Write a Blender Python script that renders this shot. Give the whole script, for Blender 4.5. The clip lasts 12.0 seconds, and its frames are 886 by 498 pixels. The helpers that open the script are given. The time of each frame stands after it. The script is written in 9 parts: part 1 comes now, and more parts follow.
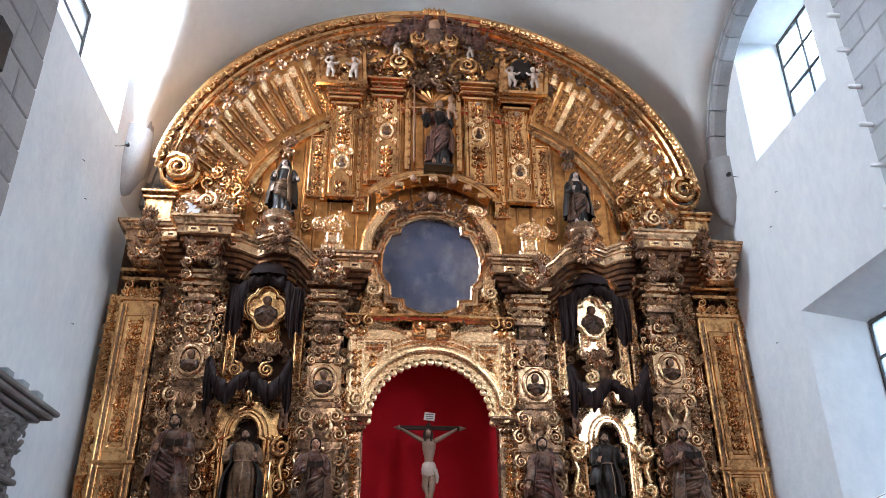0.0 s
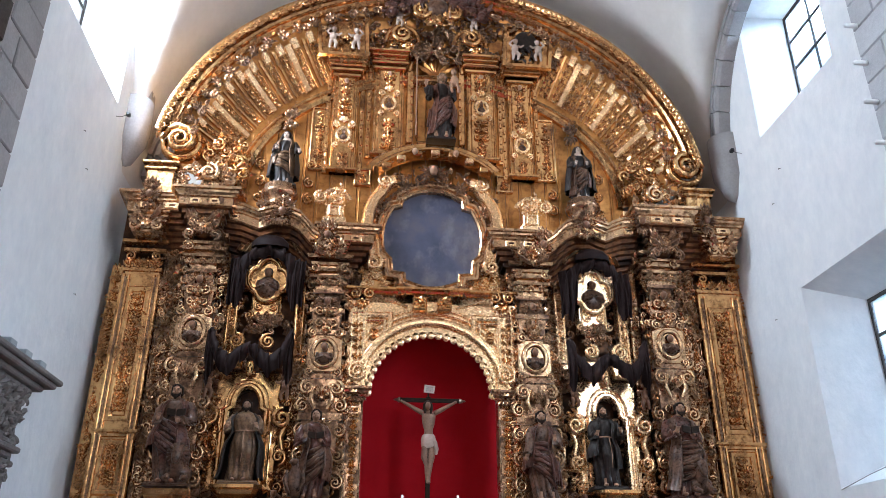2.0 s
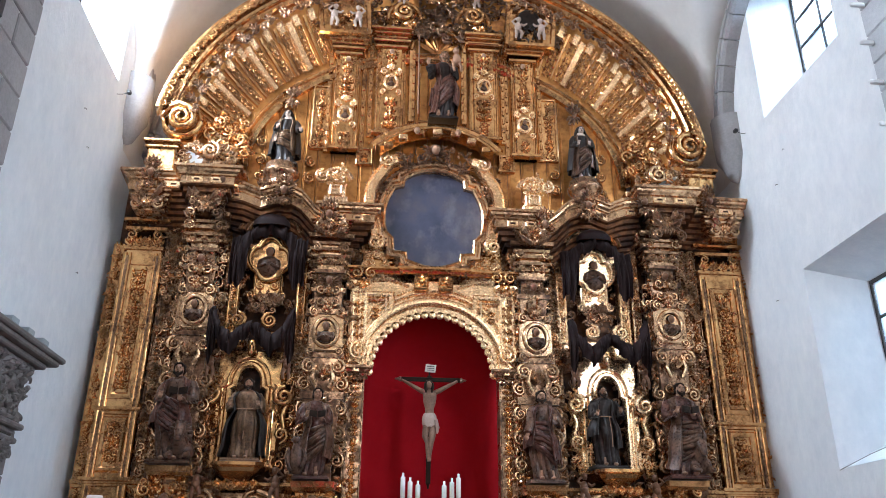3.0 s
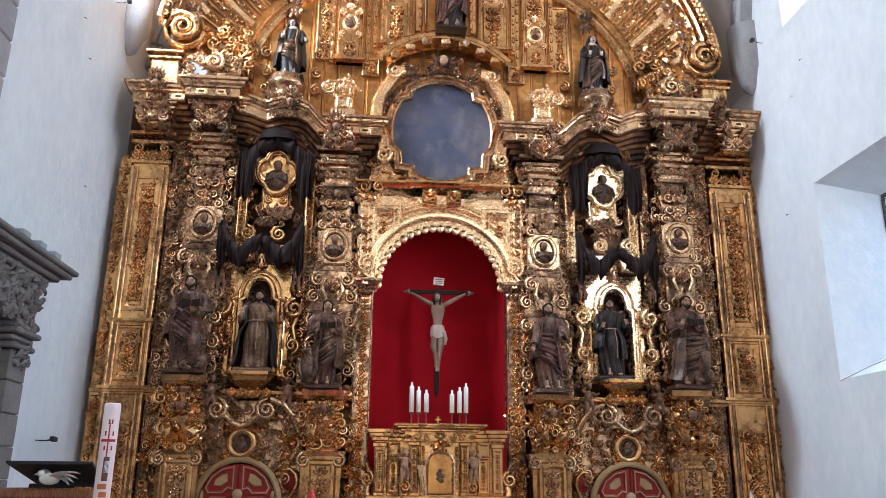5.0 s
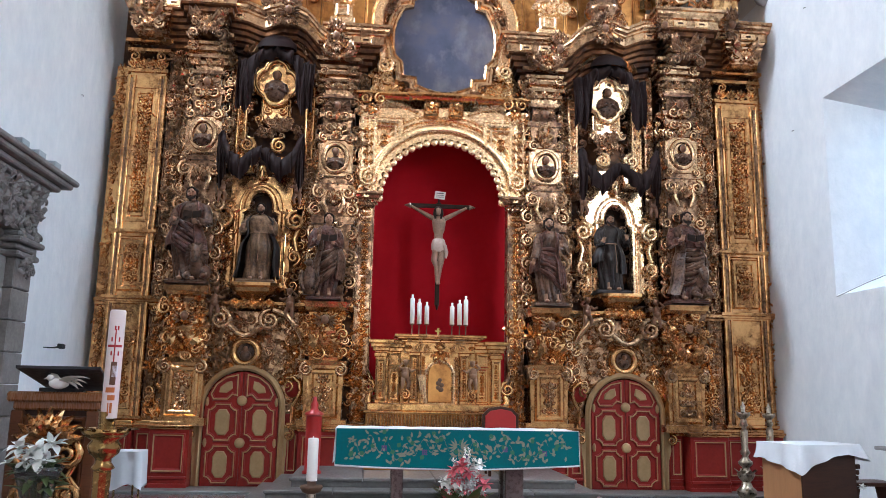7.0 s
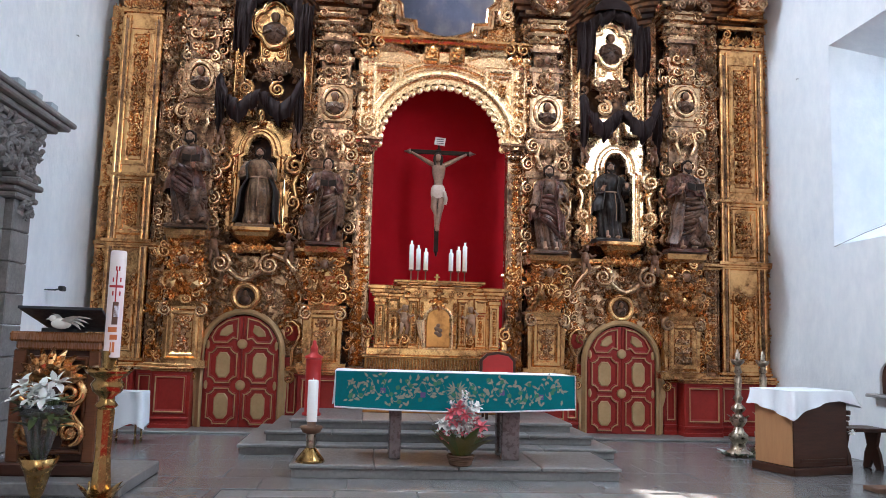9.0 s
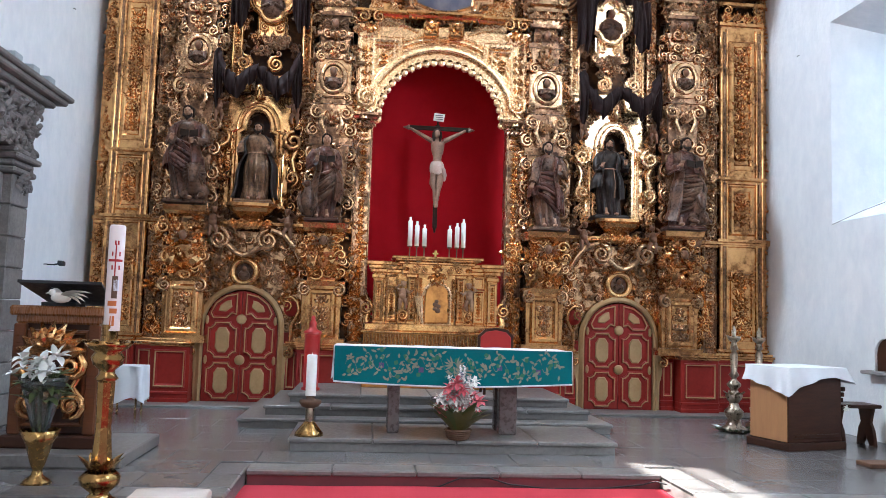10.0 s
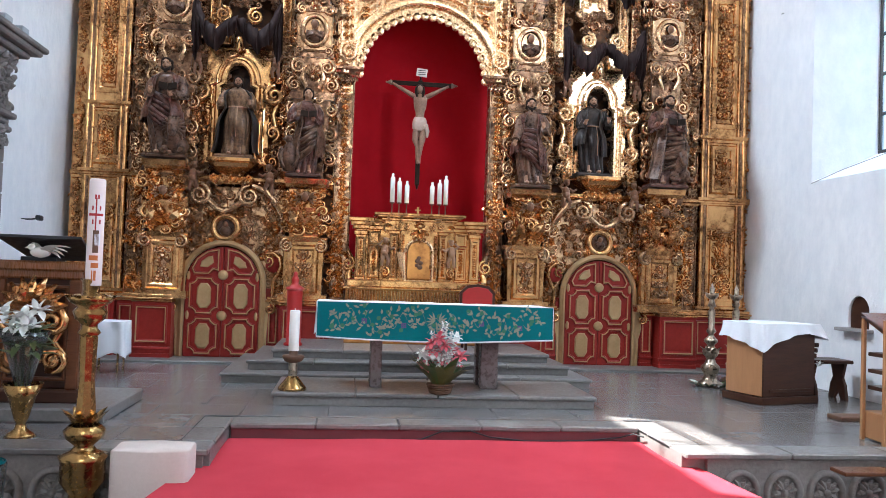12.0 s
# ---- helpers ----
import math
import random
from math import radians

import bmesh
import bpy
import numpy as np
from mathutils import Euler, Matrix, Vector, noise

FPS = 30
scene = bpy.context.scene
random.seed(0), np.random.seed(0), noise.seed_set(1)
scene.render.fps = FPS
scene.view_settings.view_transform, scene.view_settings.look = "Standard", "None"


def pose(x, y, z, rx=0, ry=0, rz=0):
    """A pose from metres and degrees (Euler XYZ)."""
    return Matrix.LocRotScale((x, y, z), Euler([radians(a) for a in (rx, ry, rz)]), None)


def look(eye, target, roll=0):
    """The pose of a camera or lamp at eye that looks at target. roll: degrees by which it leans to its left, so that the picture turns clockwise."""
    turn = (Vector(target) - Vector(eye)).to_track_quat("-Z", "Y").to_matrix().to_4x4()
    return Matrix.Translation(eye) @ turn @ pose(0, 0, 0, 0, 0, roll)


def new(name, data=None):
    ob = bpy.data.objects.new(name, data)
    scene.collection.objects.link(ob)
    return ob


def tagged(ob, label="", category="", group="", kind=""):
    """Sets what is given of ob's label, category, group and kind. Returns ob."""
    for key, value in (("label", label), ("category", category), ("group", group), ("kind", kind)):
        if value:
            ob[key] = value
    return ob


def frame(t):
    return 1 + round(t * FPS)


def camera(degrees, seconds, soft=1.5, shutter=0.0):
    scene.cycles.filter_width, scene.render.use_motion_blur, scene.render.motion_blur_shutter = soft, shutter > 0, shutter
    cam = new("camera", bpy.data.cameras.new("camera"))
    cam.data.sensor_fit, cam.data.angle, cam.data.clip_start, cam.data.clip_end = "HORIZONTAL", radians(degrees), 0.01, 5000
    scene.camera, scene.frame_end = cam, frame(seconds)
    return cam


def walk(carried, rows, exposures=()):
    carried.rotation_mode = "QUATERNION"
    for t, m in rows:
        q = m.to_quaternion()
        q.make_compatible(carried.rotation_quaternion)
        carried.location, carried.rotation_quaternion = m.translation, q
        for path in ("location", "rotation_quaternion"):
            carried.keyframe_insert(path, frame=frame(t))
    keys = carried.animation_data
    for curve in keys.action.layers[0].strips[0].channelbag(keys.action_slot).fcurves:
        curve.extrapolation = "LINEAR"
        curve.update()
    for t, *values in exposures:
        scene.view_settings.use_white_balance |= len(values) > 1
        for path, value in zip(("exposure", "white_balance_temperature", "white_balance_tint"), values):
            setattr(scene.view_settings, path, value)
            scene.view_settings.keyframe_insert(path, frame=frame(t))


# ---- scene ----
cam = camera(59.1, 12.0, soft=0.75)
PATH = [
    (0, (0.009, 0.459, 1.629), (0.193, 2.243, 2.514), -0.5),
    (0.5, (0.008, 0.452, 1.629), (0.191, 2.24, 2.505), -0.6),
    (1, (0.006, 0.446, 1.63), (0.187, 2.241, 2.495), -0.4),
    (1.5, (0.008, 0.445, 1.634), (0.189, 2.248, 2.481), -0.2),
    (2, (0.011, 0.444, 1.637), (0.194, 2.258, 2.46), 0.1),
    (2.5, (0.014, 0.452, 1.642), (0.198, 2.275, 2.444), 0.3),
    (4.5, (0.017, 0.455, 1.664), (0.185, 2.345, 2.296), 0.5),
    (5, (0.022, 0.46, 1.658), (0.19, 2.371, 2.224), 0.6),
    (5.5, (0.025, 0.467, 1.647), (0.195, 2.395, 2.149), 0.9),
    (6, (0.021, 0.468, 1.638), (0.192, 2.41, 2.085), 1.0),
    (6.5, (0.02, 0.473, 1.63), (0.19, 2.426, 2.026), 1.0),
    (7, (0.02, 0.473, 1.623), (0.193, 2.433, 1.98), 1.1),
    (9, (0.011, 0.472, 1.581), (0.192, 2.451, 1.809), 1.6),
    (9.5, (0.014, 0.466, 1.571), (0.195, 2.448, 1.767), 1.7),
    (10, (0.015, 0.454, 1.565), (0.201, 2.438, 1.735), 1.8),
    (10.5, (0.011, 0.437, 1.56), (0.21, 2.422, 1.708), 1.8),
    (11, (0.007, 0.447, 1.558), (0.22, 2.432, 1.675), 1.9),
    (11.5, (-0.001, 0.45, 1.556), (0.236, 2.434, 1.644), 2.0),
    (12, (-0.005, 0.445, 1.552), (0.233, 2.429, 1.615), 2.0),
]
walk(cam, [(t, look(eye, target, roll)) for t, eye, target, roll in PATH],
     exposures=[(0, 1.92, 5900, 10), (2.5, 1.98, 5900, 10), (5.5, 2.2, 5900, 10), (7, 2.29, 5900, 10), (9.5, 2.43, 5900, 10), (12, 2.57, 5900, 10)])

# ---- daylight: sky, sun through the high left window, window light, added nave fill ----
world = bpy.data.worlds.new("sky")
scene.world = world
world.use_nodes = True
wn = world.node_tree.nodes
sky = wn.new("ShaderNodeTexSky")
sky.sky_type, sky.sun_disc = "NISHITA", False
sky.sun_elevation, sky.sun_rotation = radians(49), radians(-69)
wn["Background"].inputs[1].default_value = 0.15
world.node_tree.links.new(sky.outputs[0], wn["Background"].inputs[0])

sun = new("sun", bpy.data.lights.new("sun", "SUN"))
sun.data.energy, sun.data.angle, sun.data.color = 5.0, radians(0.5), (1.0, 0.95, 0.86)
sun.matrix_world = look((-5.6, 11.4, 11.5), (3.25, 7.75, -0.1))


def window_and_fill_lamp(x, y, z, tx, ty, tz, w, h, watts, colour):
    lamp = new("window_and_fill_light", bpy.data.lights.new("window_and_fill_light", "AREA"))
    lamp.data.shape, lamp.data.size, lamp.data.size_y = "RECTANGLE", w, h
    lamp.data.energy, lamp.data.color = watts, colour
    lamp.matrix_world = look((x, y, z), (tx, ty, tz))
    return lamp


COOL, NEUTRAL, WARM = (0.62, 0.81, 1.0), (0.80, 0.90, 1.0), (1.0, 0.95, 0.90)
window_and_fill_lamp(-5.25, 11.4, 11.5, 3.0, 10.6, 4.0, 2.5, 1.9, 225, NEUTRAL)     # chancel, high left
window_and_fill_lamp(8.7, 11.3, 12.9, -1.5, 10.8, 4.0, 2.0, 2.0, 190, COOL)        # chancel, high right
window_and_fill_lamp(8.9, 10.8, 6.6, 2.0, 10.3, 0.0, 2.0, 2.6, 50, COOL)          # chancel, low right
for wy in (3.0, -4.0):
    window_and_fill_lamp(-4.9, wy, 11.2, 3.5, wy + 6.0, 7, 2.4, 3.4, 170, NEUTRAL)   # fill as if from nave windows, unseen and assumed
window_and_fill_lamp(7.3, -4.0, 11.2, -1.0, 2.0, 7, 2.4, 3.4, 140, COOL)
# added lamp in an assumed nave opening, for glare on the right bay
window_and_fill_lamp(7.3, 4.0, 8.9, 3.0, 13.0, 7.0, 1.2, 6.2, 145, NEUTRAL)
window_and_fill_lamp(1.2, -13.8, 9.0, 1.2, 12, 12.5, 3.4, 3.4, 115, WARM)              # added fill as if from a choir window, unseen, aimed at the vault


# ---- materials ----
def nodes_of(name):
    m = bpy.data.materials.new(name)
    m.use_nodes = True
    n, l = m.node_tree.nodes, m.node_tree.links
    return m, n, l, n["Principled BSDF"]


def noise_at(n, l, scale, detail=4.0, rough=0.6, stretch=None):
    tc = n.new("ShaderNodeTexCoord")
    t = n.new("ShaderNodeTexNoise")
    t.inputs["Scale"].default_value, t.inputs["Detail"].default_value = scale, detail
    t.inputs["Roughness"].default_value = rough
    if stretch:
        mp = n.new("ShaderNodeMapping")
        mp.inputs["Scale"].default_value = stretch
        l.new(tc.outputs["Object"], mp.inputs[0])
        l.new(mp.outputs[0], t.inputs["Vector"])
    else:
        l.new(tc.outputs["Object"], t.inputs["Vector"])
    return t.outputs["Fac"]


def ramp_of(n, l, fac, stops):
    r = n.new("ShaderNodeValToRGB")
    e = r.color_ramp.elements
    while len(e) < len(stops):
        e.new(0.5)
    for k, (pos, c) in zip(e, stops):
        k.position = pos
        k.color = (*c, 1) if not isinstance(c, (int, float)) else (c, c, c, 1)
    l.new(fac, r.inputs[0])
    return r.outputs[0]


def mixed(n, l, fac, a, b, mode="MIX"):
    x = n.new("ShaderNodeMix")
    x.data_type, x.blend_type = "RGBA", mode
    for sock, v in ((x.inputs[0], fac), (x.inputs[6], a), (x.inputs[7], b)):
        if isinstance(v, (int, float)):
            sock.default_value = v
        elif isinstance(v, tuple):
            sock.default_value = (*v, 1)
        else:
            l.new(v, sock)
    return x.outputs[2]


def bumped(n, l, p, height, strength=0.3, distance=0.01):
    b = n.new("ShaderNodeBump")
    b.inputs["Strength"].default_value, b.inputs["Distance"].default_value = strength, distance
    l.new(height, b.inputs["Height"])
    l.new(b.outputs[0], p.inputs["Normal"])


def surface(name, c1, c2, rough=0.6, metal=0.0, big=1.2, small=18.0, stretch=None, bump=0.25, dist=0.006, spread=0.25, vary=0.0, spec=0.5, rvar=0.12):
    m, n, l, p = nodes_of(name)
    a = noise_at(n, l, big, 5, 0.65, stretch)
    b = noise_at(n, l, small, 5, 0.65, stretch)
    f = mixed(n, l, 0.45, a, b)
    col = ramp_of(n, l, f, [(0.5 - spread, c1), (0.5 + spread, c2)])
    if vary:
        oi = n.new("ShaderNodeObjectInfo")
        v = ramp_of(n, l, oi.outputs["Random"], [(0, 1 - vary), (1, 1.0)])
        col = mixed(n, l, 1.0, col, v, "MULTIPLY")
    l.new(col, p.inputs["Base Color"])
    l.new(ramp_of(n, l, b, [(0.3, max(rough - rvar, 0.02)), (0.7, min(rough + rvar, 1))]), p.inputs["Roughness"])
    p.inputs["Metallic"].default_value = metal
    p.inputs["Specular IOR Level"].default_value = spec
    bumped(n, l, p, b, bump, dist)
    return m


def gilded(name, light, deep, dirt, worn=0.42, rough=0.3, grime=0.75, relief=0.12):
    """Leaf gold over red bole, rubbed to bole and grime in soft patches."""
    m, n, l, p = nodes_of(name)
    a = noise_at(n, l, 1.3, 4, 0.6)
    b = noise_at(n, l, 7, 5, 0.65)
    c = noise_at(n, l, 34, 4, 0.6)
    gold = ramp_of(n, l, mixed(n, l, 0.5, a, b), [(0.36, deep), (0.60, light)])
    wear = mixed(n, l, 0.10, mixed(n, l, 0.55, a, b), c)
    mask = ramp_of(n, l, wear, [(worn - 0.13, grime), (worn + 0.07, 0.0)])
    p.inputs["Specular IOR Level"].default_value = 0.25
    l.new(mixed(n, l, mask, gold, dirt), p.inputs["Base Color"])
    l.new(mixed(n, l, mask, (0.95, 0.95, 0.95), (0.3, 0.3, 0.3)), p.inputs["Metallic"])
    r = ramp_of(n, l, c, [(0.3, rough - 0.06), (0.7, rough + 0.09)])
    l.new(mixed(n, l, mask, r, (0.5, 0.5, 0.5)), p.inputs["Roughness"])
    bumped(n, l, p, mixed(n, l, 0.2, b, c), relief, 0.02)
    return m


GOLD = gilded("gilded_wood", (0.82, 0.46, 0.19), (0.43, 0.19, 0.065), (0.030, 0.011, 0.007), 0.44, 0.17, 0.85, 0.13)
GOLD_DARK = gilded("tarnished_gilded_wood", (0.62, 0.36, 0.20), (0.16, 0.070, 0.036), (0.024, 0.010, 0.006), 0.51, 0.15, 0.85, 0.13)
# pale gold of the arch; on the right bay it carries window glare
GOLD_PALE = gilded("pale_and_lit_gold", (0.94, 0.63, 0.35), (0.86, 0.53, 0.27), (0.22, 0.09, 0.04), 0.30, 0.25, 0.35, 0.03)
GOLD_PLANK = gilded("flat_gilded_boards", (0.68, 0.33, 0.10), (0.42, 0.17, 0.05), (0.12, 0.045, 0.02), 0.42, 0.34, 0.7, 0.12)
# shade in gaps and recesses painted as near-black gold
GOLD_BACK = gilded("shade_dark_gilding", (0.11, 0.050, 0.023), (0.040, 0.017, 0.009), (0.012, 0.006, 0.005), 0.52, 0.36, 0.9)
GOLD_ROSE = gilded("rosy_tarnished_gilding", (0.84, 0.53, 0.29), (0.40, 0.20, 0.095), (0.016, 0.008, 0.005), 0.47, 0.15, 0.85, 0.13)
GILT_TAN = surface("dull_ochre_gilding", (0.33, 0.20, 0.085), (0.52, 0.35, 0.17), 0.42, 0.35, 4, 24, None, 0.2, 0.004)
# dark red-brown gold: shade beneath the cornice put into the colour
GOLD_SHADED = gilded("shade_dark_red_gilding", (0.20, 0.085, 0.035), (0.075, 0.026, 0.012), (0.012, 0.005, 0.004), 0.50, 0.3, 0.9)
BRASS = surface("polished_brass", (0.26, 0.14, 0.045), (0.54, 0.33, 0.12), 0.22, 1.0, 3, 30, None, 0.15)
ROBE = surface("dark_polychrome_robe", (0.012, 0.006, 0.004), (0.19, 0.095, 0.055), 0.32, 0.0, 5, 22, None, 0.4, 0.01, 0.15, spec=0.25)
HABIT = surface("black_brown_habit", (0.009, 0.006, 0.005), (0.044, 0.029, 0.022), 0.42, 0.0, 5, 20, None, 0.4, 0.01, 0.2, spec=0.25)
SKIRT = surface("estofado_gilt_robe", (0.055, 0.030, 0.020), (0.27, 0.15, 0.075), 0.40, 0.3, 9, 34, None, 0.4, 0.006, 0.14, spec=0.3)
REDROBE = surface("worn_red_cloak", (0.014, 0.006, 0.004), (0.16, 0.062, 0.040), 0.32, 0.0, 5, 26, None, 0.4, 0.01, 0.15, spec=0.25)
FLESH = surface("painted_flesh", (0.20, 0.092, 0.05), (0.44, 0.25, 0.15), 0.42, 0.0, 6, 30, None, 0.1, spec=0.3)
PALE_FLESH = surface("pale_painted_flesh", (0.34, 0.23, 0.17), (0.54, 0.41, 0.33), 0.42, 0.0, 6, 30, None, 0.1)
BROWN_FLESH = surface("darkened_painted_flesh", (0.09, 0.038, 0.019), (0.29, 0.14, 0.075), 0.42, 0.0, 7, 30, None, 0.2, spec=0.3)
CORPUS = surface("tan_painted_corpus", (0.10, 0.05, 0.03), (0.38, 0.225, 0.145), 0.45, 0.0, 9, 30, None, 0.2, spec=0.3)
HAIR = surface("dark_carved_hair", (0.010, 0.006, 0.004), (0.035, 0.019, 0.011), 0.6, 0.0, 12, 60, None, 0.6, spec=0.12)
CLOTH_DARK = surface("dark_purple_veil", (0.010, 0.006, 0.005), (0.036, 0.020, 0.018), 0.6, 0.0, 3, 40, None, 0.2, spec=0.08)
RED_DAMASK = surface("red_damask", (0.30, 0.004, 0.008), (0.42, 0.008, 0.014), 0.85, 0.0, 2.2, 60, None, 0.15, 0.003, spec=0.1)
RED_PAINT = surface("oxblood_red_paint", (0.20, 0.012, 0.009), (0.33, 0.026, 0.018), 0.42, 0.0, 2.5, 22, None, 0.12, 0.003, spec=0.25)
RED_CARPET = surface("red_carpet", (0.42, 0.030, 0.045), (0.56, 0.06, 0.08), 0.95, 0.0, 1.2, 90, None, 0.4, 0.006, spec=0.1)
PLASTER = surface("whitewashed_plaster", (0.70, 0.72, 0.735), (0.86, 0.86, 0.85), 0.9, 0.0, 0.5, 6, (1, 1, 0.6), 0.45, 0.035, 0.16)
# warmer in tone than the side wall plaster
CREAM = surface("warm_cream_plaster", (0.66, 0.61, 0.56), (0.80, 0.755, 0.70), 0.9, 0.0, 0.4, 5, None, 0.4, 0.03, 0.25)
STONE = surface("grey_volcanic_stone", (0.25, 0.235, 0.23), (0.47, 0.44, 0.43), 0.88, 0.0, 1.4, 24, None, 0.6, 0.012, 0.25, 0.22)
STONE_STEP = surface("worn_dark_step_stone", (0.10, 0.090, 0.082), (0.27, 0.25, 0.235), 0.40, 0.0, 1.3, 22, None, 0.3, 0.006, 0.25, 0.15)
STONE_FLOOR = surface("polished_dark_floor_stone", (0.115, 0.106, 0.102), (0.24, 0.222, 0.212), 0.25, 0.0, 0.6, 3, None, 0.004, 0.003, 0.45, 0.22, spec=0.85, rvar=0.02)
STONE_BROWN = surface("weathered_and_shaded_stone", (0.13, 0.112, 0.10), (0.33, 0.30, 0.275), 0.9, 0.0, 1.6, 20, None, 0.7, 0.015, 0.22, 0.2)
# pale bluish stone, lightened further for the light on the right pier
LIT_STONE = surface("pale_lit_stone", (0.42, 0.43, 0.45), (0.62, 0.63, 0.65), 0.9, 0.0, 1.4, 20, None, 0.6, 0.012, 0.25, 0.15)
MORTAR = surface("pale_lime_mortar", (0.38, 0.37, 0.35), (0.52, 0.50, 0.48), 0.95)
WOOD = surface("reddish_varnished_wood", (0.07, 0.023, 0.009), (0.18, 0.062, 0.022), 0.35, 0.0, 2, 14, (1, 1, 9), 0.12, spec=0.3)
WOOD_DARK = surface("dark_stained_wood", (0.026, 0.010, 0.006), (0.075, 0.028, 0.014), 0.4, 0.0, 2, 14, (1, 1, 9), 0.12, spec=0.25)
WOOD_LIGHT = surface("tan_plywood", (0.36, 0.165, 0.065), (0.48, 0.235, 0.10), 0.55, 0.0, 2, 10, (8, 8, 1), 0.1)
BLACK = surface("black_painted_metal", (0.010, 0.010, 0.011), (0.03, 0.03, 0.032), 0.5)
IRON = surface("dark_window_iron", (0.03, 0.026, 0.024), (0.07, 0.06, 0.055), 0.6)
LINEN = surface("white_linen", (0.70, 0.71, 0.73), (0.80, 0.81, 0.83), 0.9, 0.0, 3, 80, None, 0.2, 0.003)
WAX = surface("ivory_wax", (0.78, 0.74, 0.66), (0.86, 0.83, 0.76), 0.5, 0.0, 4, 30, None, 0.05)
WAX_PINK = surface("pinkish_white_wax", (0.74, 0.62, 0.57), (0.82, 0.72, 0.67), 0.5, 0.0, 4, 30, None, 0.05)
RED_GLOSS = surface("red_candle_wax", (0.34, 0.012, 0.010), (0.48, 0.02, 0.016), 0.4)
TEAL = surface("teal_altar_satin", (0.0, 0.105, 0.12), (0.0, 0.175, 0.19), 0.55, 0.0, 1.5, 40, None, 0.15, 0.003, spec=0.15)
EMB_GOLD = surface("gold_embroidery", (0.15, 0.17, 0.12), (0.33, 0.31, 0.22), 0.6, 0.0, 5, 60)
EMB_GREEN = surface("green_embroidery", (0.02, 0.13, 0.07), (0.05, 0.21, 0.11), 0.7, 0.0, 5, 60)
EMB_PLUM = surface("plum_embroidery", (0.07, 0.04, 0.14), (0.15, 0.08, 0.22), 0.7, 0.0, 5, 60)
PETAL_WHITE = surface("white_petals", (0.70, 0.70, 0.64), (0.86, 0.86, 0.82), 0.6, 0.0, 5, 40)
PETAL_PINK = surface("pink_petals", (0.56, 0.03, 0.06), (0.80, 0.26, 0.28), 0.6, 0.0, 5, 40)
LEAF = surface("dark_green_leaves", (0.035, 0.07, 0.02), (0.12, 0.15, 0.04), 0.45, 0.0, 4, 30)
OLIVE_LEAF = surface("broad_olive_leaves", (0.05, 0.05, 0.012), (0.19, 0.16, 0.04), 0.4, 0.0, 6, 40)
WICKER = surface("brown_wicker", (0.07, 0.03, 0.015), (0.18, 0.09, 0.045), 0.7, 0.0, 6, 50)
SILVER = surface("tarnished_silver", (0.16, 0.11, 0.07), (0.52, 0.44, 0.34), 0.32, 1.0, 3, 30)
PLASTIC = surface("off_white_cloth_cover", (0.56, 0.46, 0.40), (0.68, 0.58, 0.52), 0.8, 0.0, 2, 50)


def painted_canvas():
    """Darkened devotional canvas: blue ground with pale cloudy shapes."""
    m, n, l, p = nodes_of("old_blue_canvas")
    a = noise_at(n, l, 1.6, 4, 0.55)
    b = noise_at(n, l, 2.6, 6, 0.6, (1, 1, 0.7))
    c = noise_at(n, l, 60, 3, 0.6)
    ground = ramp_of(n, l, a, [(0.3, (0.030, 0.032, 0.055)), (0.5, (0.065, 0.066, 0.105)), (0.7, (0.105, 0.088, 0.095))])
    cloud = ramp_of(n, l, b, [(0.50, 0.0), (0.74, 0.75)])
    l.new(mixed(n, l, cloud, ground, (0.21, 0.185, 0.20)), p.inputs["Base Color"])
    p.inputs["Roughness"].default_value = 0.4
    bumped(n, l, p, c, 0.12, 0.003)
    return m


CANVAS = painted_canvas()


def clear_glass():
    m, n, l, p = nodes_of("window_glass")
    p.inputs["Base Color"].default_value = (0.95, 0.98, 1, 1)
    p.inputs["Transmission Weight"].default_value = 1.0
    p.inputs["Roughness"].default_value = 0.6
    p.inputs["IOR"].default_value = 1.1
    bumped(n, l, p, noise_at(n, l, 5, 2), 0.1, 0.01)
    return m


GLASS = clear_glass()
GLASS_VASE = surface("dim_clear_glass", (0.62, 0.64, 0.62), (0.74, 0.75, 0.73), 0.14, 0.0, 3, 20, None, 0.05)
GLASS_VASE.node_tree.nodes["Principled BSDF"].inputs["Transmission Weight"].default_value = 0.95


# ---- mesh building blocks ----
class Buf:
    """Gathers faces for one mesh; each face has a material slot and a smooth flag."""

    def __init__(self):
        self.v, self.f, self.s, self.m = [], [], [], []

    def add(self, verts, faces, smooth=False, slot=0):
        o = len(self.v)
        self.v.extend([tuple(map(float, p)) for p in verts])
        self.f.extend([tuple(i + o for i in q) for q in faces])
        self.s.extend([smooth] * len(faces))
        self.m.extend([slot] * len(faces))
        return self

    def mesh(self, name, mats):
        me = bpy.data.meshes.new(name)
        me.from_pydata(self.v, [], self.f)
        me.polygons.foreach_set("use_smooth", self.s)
        me.polygons.foreach_set("material_index", self.m)
        for m in mats if isinstance(mats, (list, tuple)) else [mats]:
            me.materials.append(m)
        me.update()
        bm = bmesh.new()
        bm.from_mesh(me)
        bmesh.ops.recalc_face_normals(bm, faces=bm.faces)
        bm.to_mesh(me)
        bm.free()
        return me


def part(name, buf, mats, parent=None, label=""):
    ob = new(name, buf.mesh(name, mats))
    if parent is not None:
        ob.parent = parent
    if label:
        ob["label"] = label
    return ob


def base(name, x, y, z, label, category, group="", kind=""):
    """An Empty at a thing's base; its parts keep world coordinates."""
    ob = new(name)
    ob.location = (x, y, z)
    return tagged(ob, label, category, group, kind)


